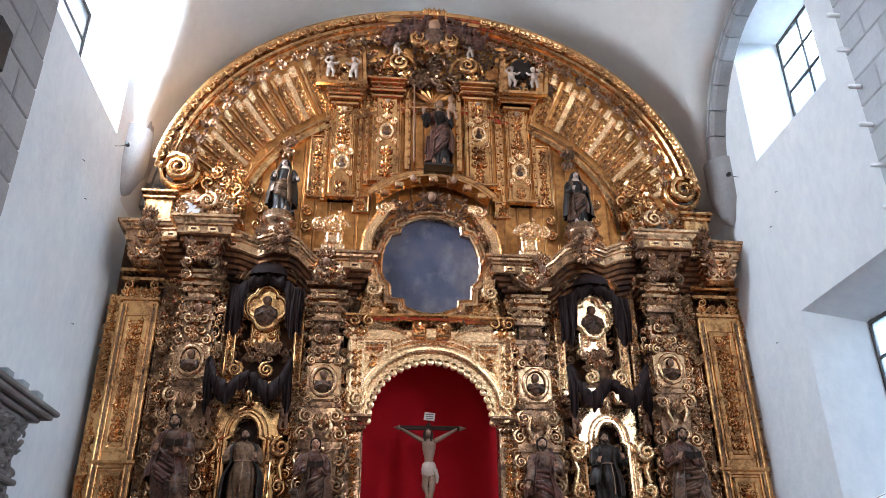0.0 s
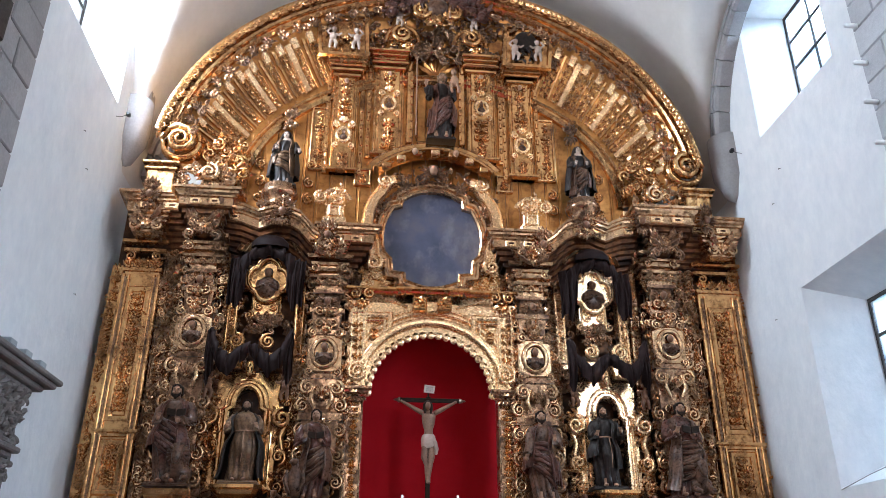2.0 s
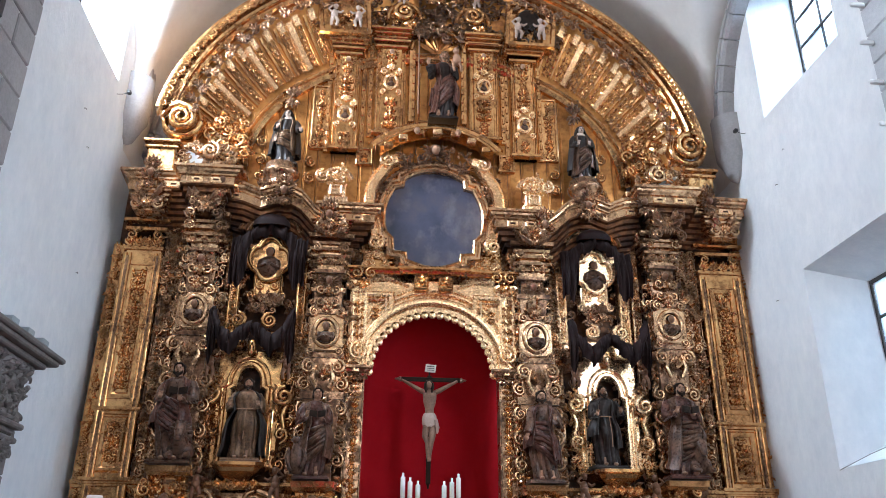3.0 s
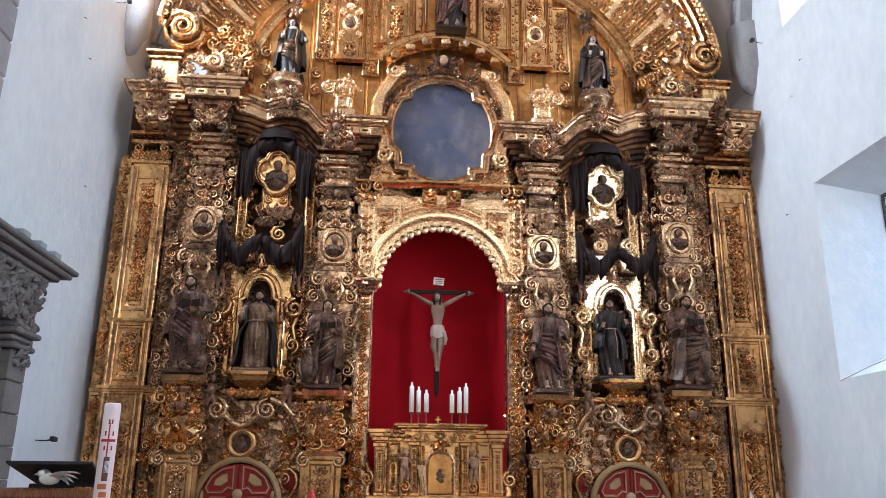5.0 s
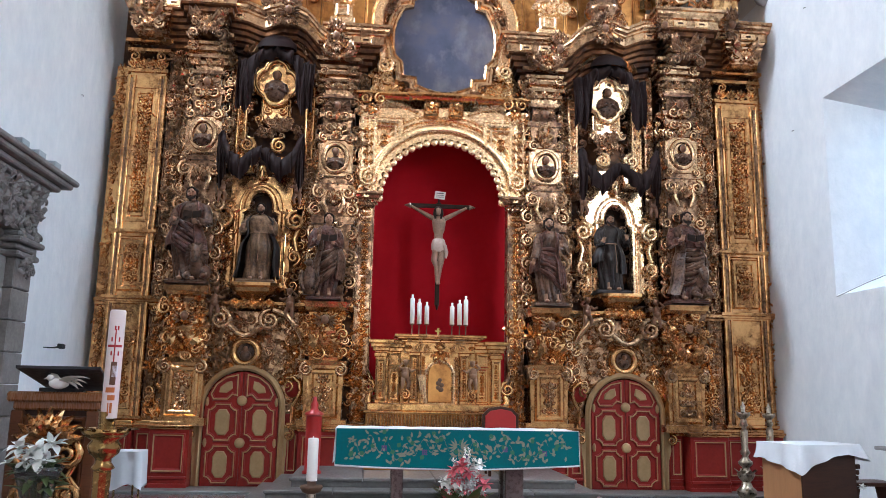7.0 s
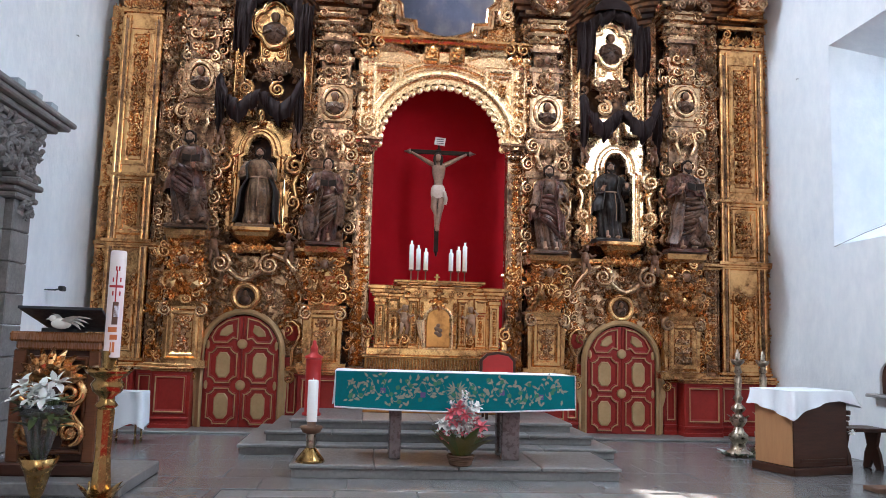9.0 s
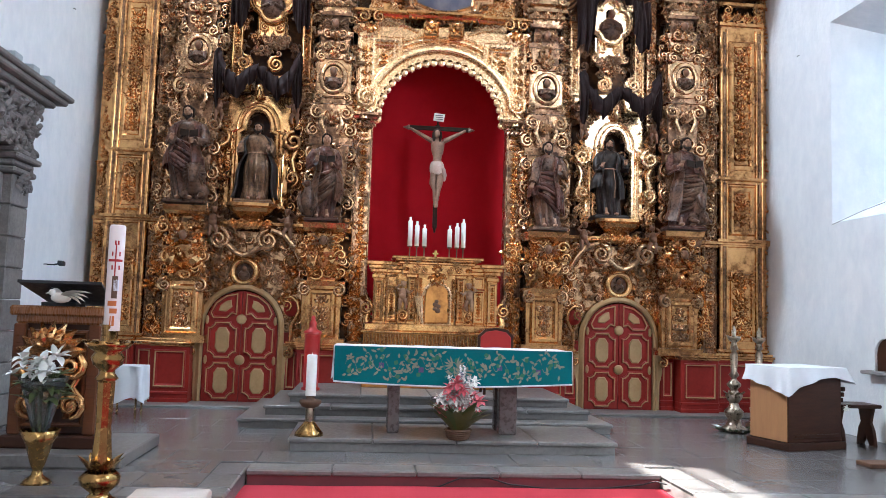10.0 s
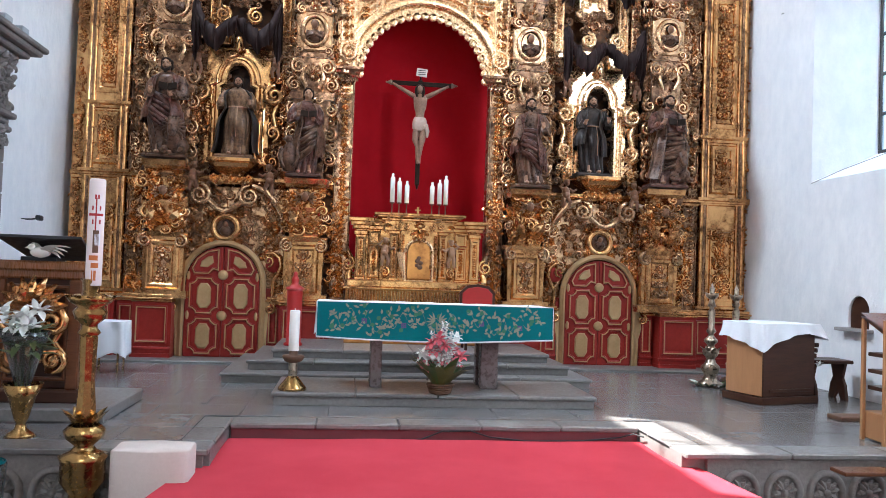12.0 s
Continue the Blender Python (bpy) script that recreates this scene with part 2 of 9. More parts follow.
def sub(name, buf, mats, parent, label=""):
    ob = part(name, buf, mats, parent, label)
    root = parent
    while root.parent is not None:
        root = root.parent
    if parent is root:
        ob.matrix_parent_inverse = Matrix.Translation(-Vector(root.location))
    return ob


def box(b, x0, x1, y0, y1, z0, z1, c=0.008, slot=0):
    """A box with chamfered edges."""
    c = min(c, (x1 - x0) / 3, (y1 - y0) / 3, (z1 - z0) / 3)
    xs, ys, zs = (x0, x1), (y0, y1), (z0, z1)
    v, idx = [], {}
    for i in (0, 1):
        for j in (0, 1):
            for k in (0, 1):
                for ax in range(3):
                    p = [xs[i] + (c if i == 0 else -c), ys[j] + (c if j == 0 else -c), zs[k] + (c if k == 0 else -c)]
                    p[ax] = (xs[i], ys[j], zs[k])[ax]
                    idx[i, j, k, ax] = len(v)
                    v.append(p)
    f = []
    for ax in range(3):
        o1, o2 = [a for a in range(3) if a != ax]
        for s in (0, 1):
            q = []
            for a, d in ((0, 0), (1, 0), (1, 1), (0, 1)):
                t = [0, 0, 0]
                t[ax], t[o1], t[o2] = s, a, d
                q.append(idx[(*t, ax)])
            f.append(q)
        for a in (0, 1):
            for d in (0, 1):
                e = []
                for s in (0, 1):
                    t = [0, 0, 0]
                    t[ax], t[o1], t[o2] = s, a, d
                    e.append(((idx[(*t, o1)]), idx[(*t, o2)]))
                f.append([e[0][0], e[0][1], e[1][1], e[1][0]])
    for i in (0, 1):
        for j in (0, 1):
            for k in (0, 1):
                f.append([idx[i, j, k, a] for a in range(3)])
    return b.add(v, f, False, slot)


def sheet(b, rows, smooth=True, wrap=False, slot=0):
    """Quads over a grid of points."""
    n, m = len(rows), len(rows[0])
    v = [p for r in rows for p in r]
    f = []
    for i in range(n - 1):
        for j in range(m if wrap else m - 1):
            k = (j + 1) % m
            f.append((i * m + j, i * m + k, (i + 1) * m + k, (i + 1) * m + j))
    return b.add(v, f, smooth, slot)


def lathe(b, x, y, z, profile, n=14, sx=1.0, sy=1.0, slot=0, smooth=True):
    rows = [[(x + r * sx * math.cos(2 * math.pi * k / n), y + r * sy * math.sin(2 * math.pi * k / n), z + h) for k in range(n)] for r, h in profile]
    return sheet(b, rows, smooth, True, slot)


def ball(b, x, y, z, rx, ry=None, rz=None, n=8, m=5, slot=0):
    ry, rz = ry or rx, rz or rx
    rows = []
    for i in range(m + 1):
        a = math.pi * i / m
        rows.append([(x + rx * max(math.sin(a), 0.02) * math.cos(2 * math.pi * k / n), y + ry * max(math.sin(a), 0.02) * math.sin(2 * math.pi * k / n), z + rz * math.cos(a)) for k in range(n)])
    return sheet(b, rows, True, True, slot)


def tube(b, pts, radii, n=6, flat=1.0, slot=0):
    """A swept round bar; flat squeezes it along y."""
    pts = [Vector(p) for p in pts]
    if isinstance(radii, (int, float)):
        radii = [radii] * len(pts)
    rows = []
    for i, p in enumerate(pts):
        d = (pts[min(i + 1, len(pts) - 1)] - pts[max(i - 1, 0)]).normalized()
        ref = Vector((0, 1, 0)) if abs(d.y) < 0.9 else Vector((1, 0, 0))
        u = d.cross(ref).normalized()
        w = d.cross(u).normalized()
        rows.append([p + radii[i] * (math.cos(2 * math.pi * k / n) * u + math.sin(2 * math.pi * k / n) * w * flat) for k in range(n)])
    sheet(b, rows, True, True, slot)
    o = len(b.v)
    b.add([tuple(v) for v in rows[0]] + [tuple(v) for v in rows[-1]], [tuple(range(n)), tuple(range(n, 2 * n))], False, slot)
    return b


def sweep(b, path, profile, plane, at, closed=False, smooth=False, slot=0):
    """A moulding. plane 'xz': path on the face y = at, profile (sideways, forward). plane 'xy': path on plan, profile (outward, height)."""
    P = [Vector(p) for p in path]
    n = len(P)
    rows = []
    for i in range(n):
        a = P[i] - P[i - 1] if (i or closed) else P[1] - P[0]
        c = P[(i + 1) % n] - P[i] if (i < n - 1 or closed) else P[-1] - P[-2]
        na, nc = Vector((-a.y, a.x)).normalized(), Vector((-c.y, c.x)).normalized()
        m = na + nc
        m = m / max(m.dot(na), 0.35) if m.length > 1e-6 else na
        if plane == "xz":
            rows.append([(P[i].x + m.x * s, at - d, P[i].y + m.y * s) for s, d in profile])
        else:
            rows.append([(P[i].x + m.x * s, P[i].y + m.y * s, at + d) for s, d in profile])
    if closed:
        rows.append(rows[0])
    return sheet(b, rows, smooth, False, slot)


def arc(cx, cz, rx, rz, a0, a1, n):
    return [(cx + rx * math.cos(radians(a0 + (a1 - a0) * k / n)), cz + rz * math.sin(radians(a0 + (a1 - a0) * k / n))) for k in range(n + 1)]


def slab(b, poly, y0, y1, c=0.012, slot=0):
    """A convex plate in the xz plane from y0 (front) to y1 (back), with a chamfered front edge."""
    n = len(poly)
    cx, cz = sum(p[0] for p in poly) / n, sum(p[1] for p in poly) / n
    inner = []
    for x, z in poly:
        d = math.hypot(x - cx, z - cz) or 1
        k = max(1 - 1.4 * c / d, 0.2)
        inner.append((cx + (x - cx) * k, cz + (z - cz) * k))
    v = [(x, y0, z) for x, z in inner] + [(x, y0 + c, z) for x, z in poly] + [(x, y1, z) for x, z in poly]
    f = [tuple(range(n))] + [(i, (i + 1) % n, n + (i + 1) % n, n + i) for i in range(n)] + [(n + i, n + (i + 1) % n, 2 * n + (i + 1) % n, 2 * n + i) for i in range(n)]
    return b.add(v, f, False, slot)


# ---- carved ornament; everything faces -y ----

def scroll(b, x, z, y, r, hand=1, start=90, turns=1.5, w=0.3, lift=0.6, slot=0):
    """A C-scroll that winds inwards."""
    n = int(9 * turns) + 2
    pts, rad = [], []
    for k in range(n):
        t = k / (n - 1)
        a = radians(start + hand * 360 * turns * t)
        q = r * (1 - 0.86 * t ** 0.8)
        pts.append((x + q * math.cos(a), y - r * lift * (0.35 + 0.5 * t), z + q * math.sin(a)))
        rad.append(r * w * (1 - 0.55 * t) * (0.55 if k == 0 else 1))
    return tube(b, pts, rad, 5, 1.5, slot)


def leaf(b, x, z, y, ang, L, W, bend=0.0, lift=0.35, slot=0):
    """A curling acanthus leaf with a raised midrib."""
    a = radians(ang)
    rows = []
    for k in range(6):
        t = k / 5
        aa = a + bend * t
        px, pz = x + L * t * math.cos(a + bend * t * 0.5), z + L * t * math.sin(a + bend * t * 0.5)
        w = W * (math.sin(math.pi * min(t * 0.86 + 0.1, 1)) ** 0.8) * (1 if k % 2 else 0.72) * 0.5
        py = y - L * lift * (math.sin(math.pi * t * 0.8) + 0.25 * t)
        nx, nz = -math.sin(aa), math.cos(aa)
        rows.append([(px + nx * w, py + 0.25 * W, pz + nz * w), (px, py - 0.1 * W, pz), (px - nx * w, py + 0.25 * W, pz - nz * w)])
    return sheet(b, rows, False, False, slot)


def bead(b, x, y, z, r, slot=0):
    return ball(b, x, y, z, r, r, r, 6, 4, slot)


def tuft(b, x, z, y, s, ang=90, n=5, spread=140, slot=0):
    for k in range(n):
        o = (k / (n - 1) - 0.5) * spread if n > 1 else 0
        leaf(b, x, z, y, ang + o, s * (1 - 0.35 * abs(o) / spread), s * 0.42, -radians(o) * 0.7, 0.35, slot)
    bead(b, x, y - s * 0.18, z, s * 0.16, slot)


def rosette(b, x, z, y, r, slot=0):
    for k in range(6):
        leaf(b, x, z, y, 60 * k + 15, r, r * 0.75, 0.0, 0.25, slot)
    bead(b, x, y - r * 0.25, z, r * 0.3, slot)


def candelabra(b, x0, x1, z0, z1, y, seed=1, lift=1.0, slot=0):
    """Mirrored foliage that climbs up a narrow panel."""
    g = random.Random(seed)
    cx, w = (x0 + x1) / 2, (x1 - x0)
    z = z0 + w * 0.2
    while z < z1 - w * 0.25:
        kind = g.random()
        s = w * g.uniform(0.42, 0.52)
        if kind < 0.45:
            for h in (-1, 1):
                scroll(b, cx + h * s * 0.52, z + s * 0.3, y, s * 0.42, h, 90 + h * 90, 1.4, 0.3, 0.5 * lift, slot)
                leaf(b, cx + h * s * 0.2, z - s * 0.1, y, 90 + h * 75, s * 0.8, s * 0.4, -h * 0.8, 0.4 * lift, slot)
            tuft(b, cx, z, y, s * 0.7, 90, 3, 70, slot)
            z += s * 0.95
        elif kind < 0.75:
            tuft(b, cx, z, y, s * 0.95, 90, 5, 200, slot)
            tuft(b, cx, z, y, s * 0.6, 270, 3, 110, slot)
            z += s * 0.9
        else:
            rosette(b, cx, z, y, s * 0.6, slot)
            for h in (-1, 1):
                leaf(b, cx + h * s * 0.4, z, y, 90 + h * 50, s * 0.7, s * 0.35, h * 0.8, 0.4, slot)
            z += s * 0.85
    return b


def thicket(b, inside, x0, x1, z0, z1, y, n, s, seed=1, slot=0):
    """Loose carved foliage over an odd-shaped field."""
    g = random.Random(seed)
    for _ in range(n):
        x, z = g.uniform(x0, x1), g.uniform(z0, z1)
        if not inside(x, z):
            continue
        yy = y(x, z) if callable(y) else y
        q = s * g.uniform(0.65, 1.3)
        k = g.random()
        if k < 0.3:
            scroll(b, x, z, yy, q * 0.5, g.choice((-1, 1)), g.uniform(0, 360), 1.4, 0.3, 0.55, slot)
        elif k < 0.85:
            leaf(b, x, z, yy, g.uniform(0, 360), q, q * 0.45, g.uniform(-1.2, 1.2), 0.4, slot)
            leaf(b, x, z, yy, g.uniform(0, 360), q * 0.8, q * 0.4, g.uniform(-1.2, 1.2), 0.4, slot)
        else:
            bead(b, x, yy - q * 0.15, z, q * 0.22, slot)
    return b


def cherub(b, x, z, y, r, wings=True, flesh=1, slot=0):
    """A winged child's head."""
    ball(b, x, y - r * 0.7, z, r * 0.82, r * 0.85, r, 10, 7, flesh)
    for k in range(7):
        a = radians(10 + 160 * k / 6)
        ball(b, x + r * 0.8 * math.cos(a), y - r * 0.55, z + r * 0.72 * math.sin(a) + 0.2 * r, r * 0.36, r * 0.5, r * 0.34, 6, 4, slot)
    if wings:
        for h in (-1, 1):
            for k in range(4):
                leaf(b, x + h * r * 0.7, z - r * 0.5, y, 90 - h * (30 + 30 * k), r * (2.3 - 0.25 * k), r * 0.7, -h * 0.5, 0.3, slot)


def figure(name, x, y, z, h, mats, label, seed=1, lean=0.0, arm_l=(0.5, 0.6), arm_r=(0.4, 0.55), width=0.34, category="statue", book=False, cowl=False, group="altarpiece statues", beard=True, staff=False, child=False, turn=0.0, cape=False, cord=False):
    """A carved standing saint in one mesh: pleated robe, cloak, arms, feet and head."""
    g = random.Random(seed)
    b = Buf()
    ph = [g.uniform(0, 6.28) for _ in range(8)]
    side = 1 if lean > 0 else -1
    lev = [(0.0, 0.66), (0.02, 0.74), (0.06, 0.72), (0.14, 0.70), (0.24, 0.72), (0.34, 0.76), (0.44, 0.76), (0.52, 0.66), (0.575, 0.58), (0.60, 0.60), (0.66, 0.68), (0.73, 0.76), (0.77, 0.74), (0.80, 0.62), (0.825, 0.40), (0.845, 0.20)]

    def wid(t):
        for (t0, w0), (t1, w1) in zip(lev, lev[1:]):
            if t <= t1:
                return w0 + (w1 - w0) * max(0, t - t0) / (t1 - t0)
        return 0.3

    def pleat(v):
        q = abs((v / math.pi) % 1.0 - 0.5) * 2
        return q ** 0.6

    def skin(t, a, puff=1.0, fold=1.0):
        sway = lean * h * (0.10 * math.sin(math.pi * t * 1.1) - 0.02)
        k = min(1.0, max(0.0, 1.06 - 1.5 * t) * 1.3) * fold
        f = k * (0.30 * (pleat(5.5 * a + ph[0] + 1.2 * t + 0.5 * math.sin(5 * t + ph[3])) - 0.6) + 0.10 * (pleat(9.5 * a + ph[1] - 2 * t) - 0.6))
        if t > 0.58:
            f += 0.07 * (pleat(6 * a + 9 * t * side + ph[2]) - 0.5)
        r = width * h * 0.5 * wid(t) * (1 + f) * puff
        deep = 0.78 if t < 0.6 else 0.62
        knee = 0.075 * h * math.exp(-((t - 0.36) / 0.13) ** 2) * math.exp(-((a + 1.57 - 0.5 * lean) / 0.40) ** 2)
        return (x + sway + r * math.cos(a + turn), y + r * deep * math.sin(a + turn) - knee, z + 0.05 * h + t * h * 0.95)

    n = 90
    rows = []
    for t in [k / 40 for k in range(33)] + [0.815, 0.83, 0.845]:
        rows.append([skin(t, -math.pi + 2 * math.pi * k / n) for k in range(n)])
    sheet(b, rows, True, True, 0)
    # open cloak hanging from the shoulders, its two front edges turned back
    gap = 0.95 if cape else 0.60
    rows = []
    for j in range(21):
        v = j / 20
        row = []
        for k in range(49):
            u = k / 48
            a = -math.pi / 2 + gap + (2 * math.pi - 2 * gap) * u
            t = 0.81 - (0.79 if cape else 0.62 + 0.16 * u * side) * v
            flare = 1.12 + (0.75 if cape else 0.34) * v ** 0.8
            px, py, pz = skin(t, a, flare + 0.13 * v * (pleat(13 * u * math.pi / 1.7 + ph[4] + 1.5 * v) - 0.5), 0.3)
            row.append((px, py, pz))
        rows.append(row)
    sheet(b, rows, True, False, 1)
    for u in (0, 48):
        tube(b, [r[u] for r in rows[::2]], [0.012 * h + 0.004 * h * math.sin(k) for k in range(len(rows[::2]))], 6, 1.0, 1)
    # gathered cloth drawn across the waist in raking folds
    if not cape and not cord:
        for k in range(9):
            q = k / 8
            pts = []
            for m in range(13):
                u = m / 12
                a = -math.pi / 2 + side * (1.5 - 3.0 * u)
                t = (0.66 - 0.20 * q) - (0.16 + 0.20 * q) * u + 0.05 * math.sin(3.0 * u + ph[5]) + 0.018 * math.sin(5 * k + seed + 4 * u) - 0.03 * math.sin(math.pi * u) * (1 + q)
                pts.append(skin(t, a, 1.10 + 0.05 * math.sin(3 * k + ph[6]), 0.2))
            tube(b, pts, [h * (0.55 + 0.6 * abs(math.sin(2.3 * k + seed)) + 0.25 * math.sin(1.1 * m + 2 * k)) * (0.012 + 0.012 * math.sin(math.pi * m / 12)) for m in range(13)], 6, 1.0, 1)
        fx = skin(0.36, -math.pi / 2 - side * 1.35, 1.16, 0.2)
        for k in range(5):
            tube(b, [(fx[0] + (k - 2) * 0.018 * h, fx[1] - 0.01 * h, fx[2] + 0.06 * h), (fx[0] + (k - 2) * 0.026 * h, fx[1] - 0.02 * h * (k % 2), fx[2] - 0.1 * h), (fx[0] + (k - 2) * 0.032 * h, fx[1], fx[2] - (0.18 + 0.03 * (k % 3)) * h)], [0.013 * h, 0.017 * h, 0.012 * h], 6, 1.0, 1)
    if cord or cape:
        tube(b, [skin(0.585, -math.pi + math.pi * k / 12, 1.1, 0.0) for k in range(13)], 0.007 * h, 6, 1.0, 2)
        tube(b, [(x + 0.02 * h, y - 0.21 * width * h - 0.04 * h, z + 0.60 * h), (x + 0.025 * h, y - 0.34 * width * h - 0.04 * h, z + 0.42 * h), (x + 0.02 * h, y - 0.36 * width * h - 0.04 * h, z + 0.24 * h)], 0.0045 * h, 6, 1.0, 2)
    # sleeves widening to the cuff and palms
    sh = z + 0.79 * h
    for s, (reach, up) in ((-1, arm_l), (1, arm_r)):
        sx = x + s * width * h * 0.33
        el = (x + s * width * h * 0.47, y - 0.06 * h, z + h * 0.61)
        hd = (x + s * width * h * (reach - 0.34), y - width * h * 0.52, z + h * up)
        wr = [el[i] + 0.72 * (hd[i] - el[i]) for i in range(3)]
        tube(b, [(sx, y, sh), ((sx + el[0]) / 2 + s * 0.012 * h, y - 0.03 * h, sh - 0.08 * h), el, [el[i] + 0.4 * (hd[i] - el[i]) for i in range(3)], wr], [0.040 * h, 0.047 * h, 0.046 * h, 0.043 * h, 0.047 * h], 10, 1.0, 0)
        for k in range(4):
            q = [el[i] + 0.22 * k * (hd[i] - el[i]) for i in range(3)]
            tube(b, [(q[0] - s * 0.04 * h, q[1] - 0.02 * h, q[2] + 0.02 * h), (q[0], q[1] - 0.042 * h, q[2] - 0.005 * h), (q[0] + s * 0.03 * h, q[1] - 0.02 * h, q[2] - 0.045 * h)], [0.006 * h, 0.012 * h, 0.007 * h], 5, 1.0, 0)
        tube(b, [wr, [wr[i] + 0.7 * (hd[i] - wr[i]) for i in range(3)]], 0.017 * h, 7, 1.0, 2)
        ball(b, hd[0], hd[1], hd[2], 0.024 * h, 0.016 * h, 0.026 * h, 8, 5, 2)
        for k in range(4):
            tube(b, [(hd[0] + (k - 1.5) * 0.011 * h, hd[1] - 0.006 * h, hd[2] + 0.01 * h), (hd[0] - s * 0.012 * h + (k - 1.5) * 0.012 * h, hd[1] - 0.016 * h, hd[2] + 0.042 * h)], 0.0055 * h, 5, 1.0, 2)
    # bare feet under the hem
    for s in (-1, 1):
        ball(b, x + s * 0.06 * h, y - 0.30 * width * h - 0.01 * h, z + 0.05 * h, 0.026 * h, 0.06 * h, 0.020 * h, 8, 5, 2)
        tube(b, [(x + s * 0.06 * h, y - 0.22 * width * h, z + 0.06 * h), (x + s * 0.055 * h, y - 0.2 * width * h, z + 0.13 * h)], 0.024 * h, 7, 1.0, 2)
    # head, with brow, nose, eye hollows and ears; hair, beard or cowl
    hx, hy, hz = x + lean * 0.035 * h, y - 0.025 * h, z + 0.915 * h
    tube(b, [(x, y, z + 0.82 * h), (hx, hy + 0.01 * h, z + 0.88 * h)], 0.030 * h, 8, 1.0, 2)
    ball(b, hx, hy, hz, 0.045 * h, 0.053 * h, 0.064 * h, 14, 10, 2)
    tube(b, [(hx, hy - 0.050 * h, hz + 0.018 * h), (hx, hy - 0.064 * h, hz - 0.008 * h), (hx, hy - 0.050 * h, hz - 0.014 * h)], [0.006 * h, 0.010 * h, 0.008 * h], 6, 1.0, 2)
    for s in (-1, 1):
        ball(b, hx + s * 0.019 * h, hy - 0.046 * h, hz + 0.012 * h, 0.008 * h, 0.005 * h, 0.0035 * h, 6, 4, 3)
        tube(b, [(hx + s * 0.006 * h, hy - 0.053 * h, hz + 0.022 * h), (hx + s * 0.032 * h, hy - 0.042 * h, hz + 0.022 * h)], 0.006 * h, 5, 1.0, 2)
        ball(b, hx + s * 0.022 * h, hy - 0.040 * h, hz - 0.018 * h, 0.014 * h, 0.012 * h, 0.014 * h, 7, 5, 2)
    ball(b, hx, hy - 0.050 * h, hz - 0.029 * h, 0.013 * h, 0.006 * h, 0.004 * h, 6, 4, 3 if beard else 2)
    if cowl:
        ball(b, hx, hy + 0.024 * h, hz + 0.014 * h, 0.062 * h, 0.058 * h, 0.080 * h, 14, 9, 0)
        lathe(b, x, y, z + 0.80 * h, [(0.10 * h, 0), (0.085 * h, 0.03 * h), (0.055 * h, 0.07 * h)], 14, 1, 0.8, 2)
        rows = []
        for t, q in ((0.0, 0.05), (0.05, 0.075), (0.14, 0.10), (0.24, 0.155), (0.40, 0.19), (0.60, 0.22), (0.80, 0.235)):
            rows.append([(hx + q * h * (1 + 0.10 * math.sin(9 * a + 5 * t)) * math.cos(a), y + 0.01 * h + 0.8 * q * h * math.sin(a), z + h * (1.0 - t) - 0.01 * h) for a in [-0.75 + (math.pi + 1.5) * k / 40 for k in range(41)]])
        sheet(b, rows, True, False, 0)
    else:
        ball(b, hx, hy + 0.018 * h, hz + 0.018 * h, 0.052 * h, 0.050 * h, 0.060 * h, 14, 9, 3)
        for k in range(22):
            a = math.pi * (-0.12 + 1.24 * k / 21)
            ball(b, hx + 0.049 * h * math.cos(a), hy + 0.014 * h + 0.034 * h * math.sin(a), hz + (0.03 - 0.05 * (k % 3) / 2) * h, 0.013 * h, 0.013 * h, 0.024 * h, 6, 4, 3)
        for k in range(7):
            a = math.pi * k / 6
            ball(b, hx + 0.034 * h * math.cos(a), hy - 0.028 * h, hz + 0.034 * h + 0.026 * h * math.sin(a), 0.014 * h, 0.012 * h, 0.011 * h, 6, 4, 3)
        if beard:
            for k in range(9):
                a = math.pi * (1.0 + k / 8)
                ball(b, hx + 0.034 * h * math.cos(a), hy - (0.024 - 0.024 * math.sin(a)) * h, hz - 0.026 * h + 0.030 * h * math.sin(a), 0.012 * h, 0.011 * h, 0.018 * h, 6, 4, 3)
            ball(b, hx, hy - 0.046 * h, hz - 0.062 * h, 0.018 * h, 0.014 * h, 0.026 * h, 7, 5, 3)
    if book:
        bx, bz = x + 0.04 * h, z + 0.66 * h
        for s in (-1, 1):
            q = [(bx + s * 0.005 * h, bz - 0.03 * h), (bx + s * 0.085 * h, bz - 0.015 * h), (bx + s * 0.085 * h, bz + 0.05 * h), (bx + s * 0.005 * h, bz + 0.035 * h)]
            slab(b, q if s > 0 else list(reversed(q)), y - width * h * 0.60, y - width * h * 0.55, 0.003, 3)
    if staff:
        tube(b, [(x - 0.30 * h, y - 0.14 * h, z + 0.02 * h), (x - 0.30 * h, y - 0.14 * h, z + 1.12 * h)], 0.008 * h, 6, 1.0, 2)
    if child:
        ball(b, x + 0.15 * h, y - 0.15 * h, z + 0.80 * h, 0.05 * h, 0.045 * h, 0.085 * h, 9, 6, 2)
        ball(b, x + 0.14 * h, y - 0.17 * h, z + 0.915 * h, 0.036 * h, 0.04 * h, 0.042 * h, 9, 6, 2)
        for s in (-1, 1):
            tube(b, [(x + 0.15 * h + s * 0.03 * h, y - 0.16 * h, z + 0.75 * h), (x + 0.15 * h + s * 0.045 * h, y - 0.20 * h, z + 0.68 * h), (x + 0.16 * h + s * 0.04 * h, y - 0.19 * h, z + 0.61 * h)], 0.018 * h, 6, 1.0, 2)
    # plinth
    w = width * h * 0.56
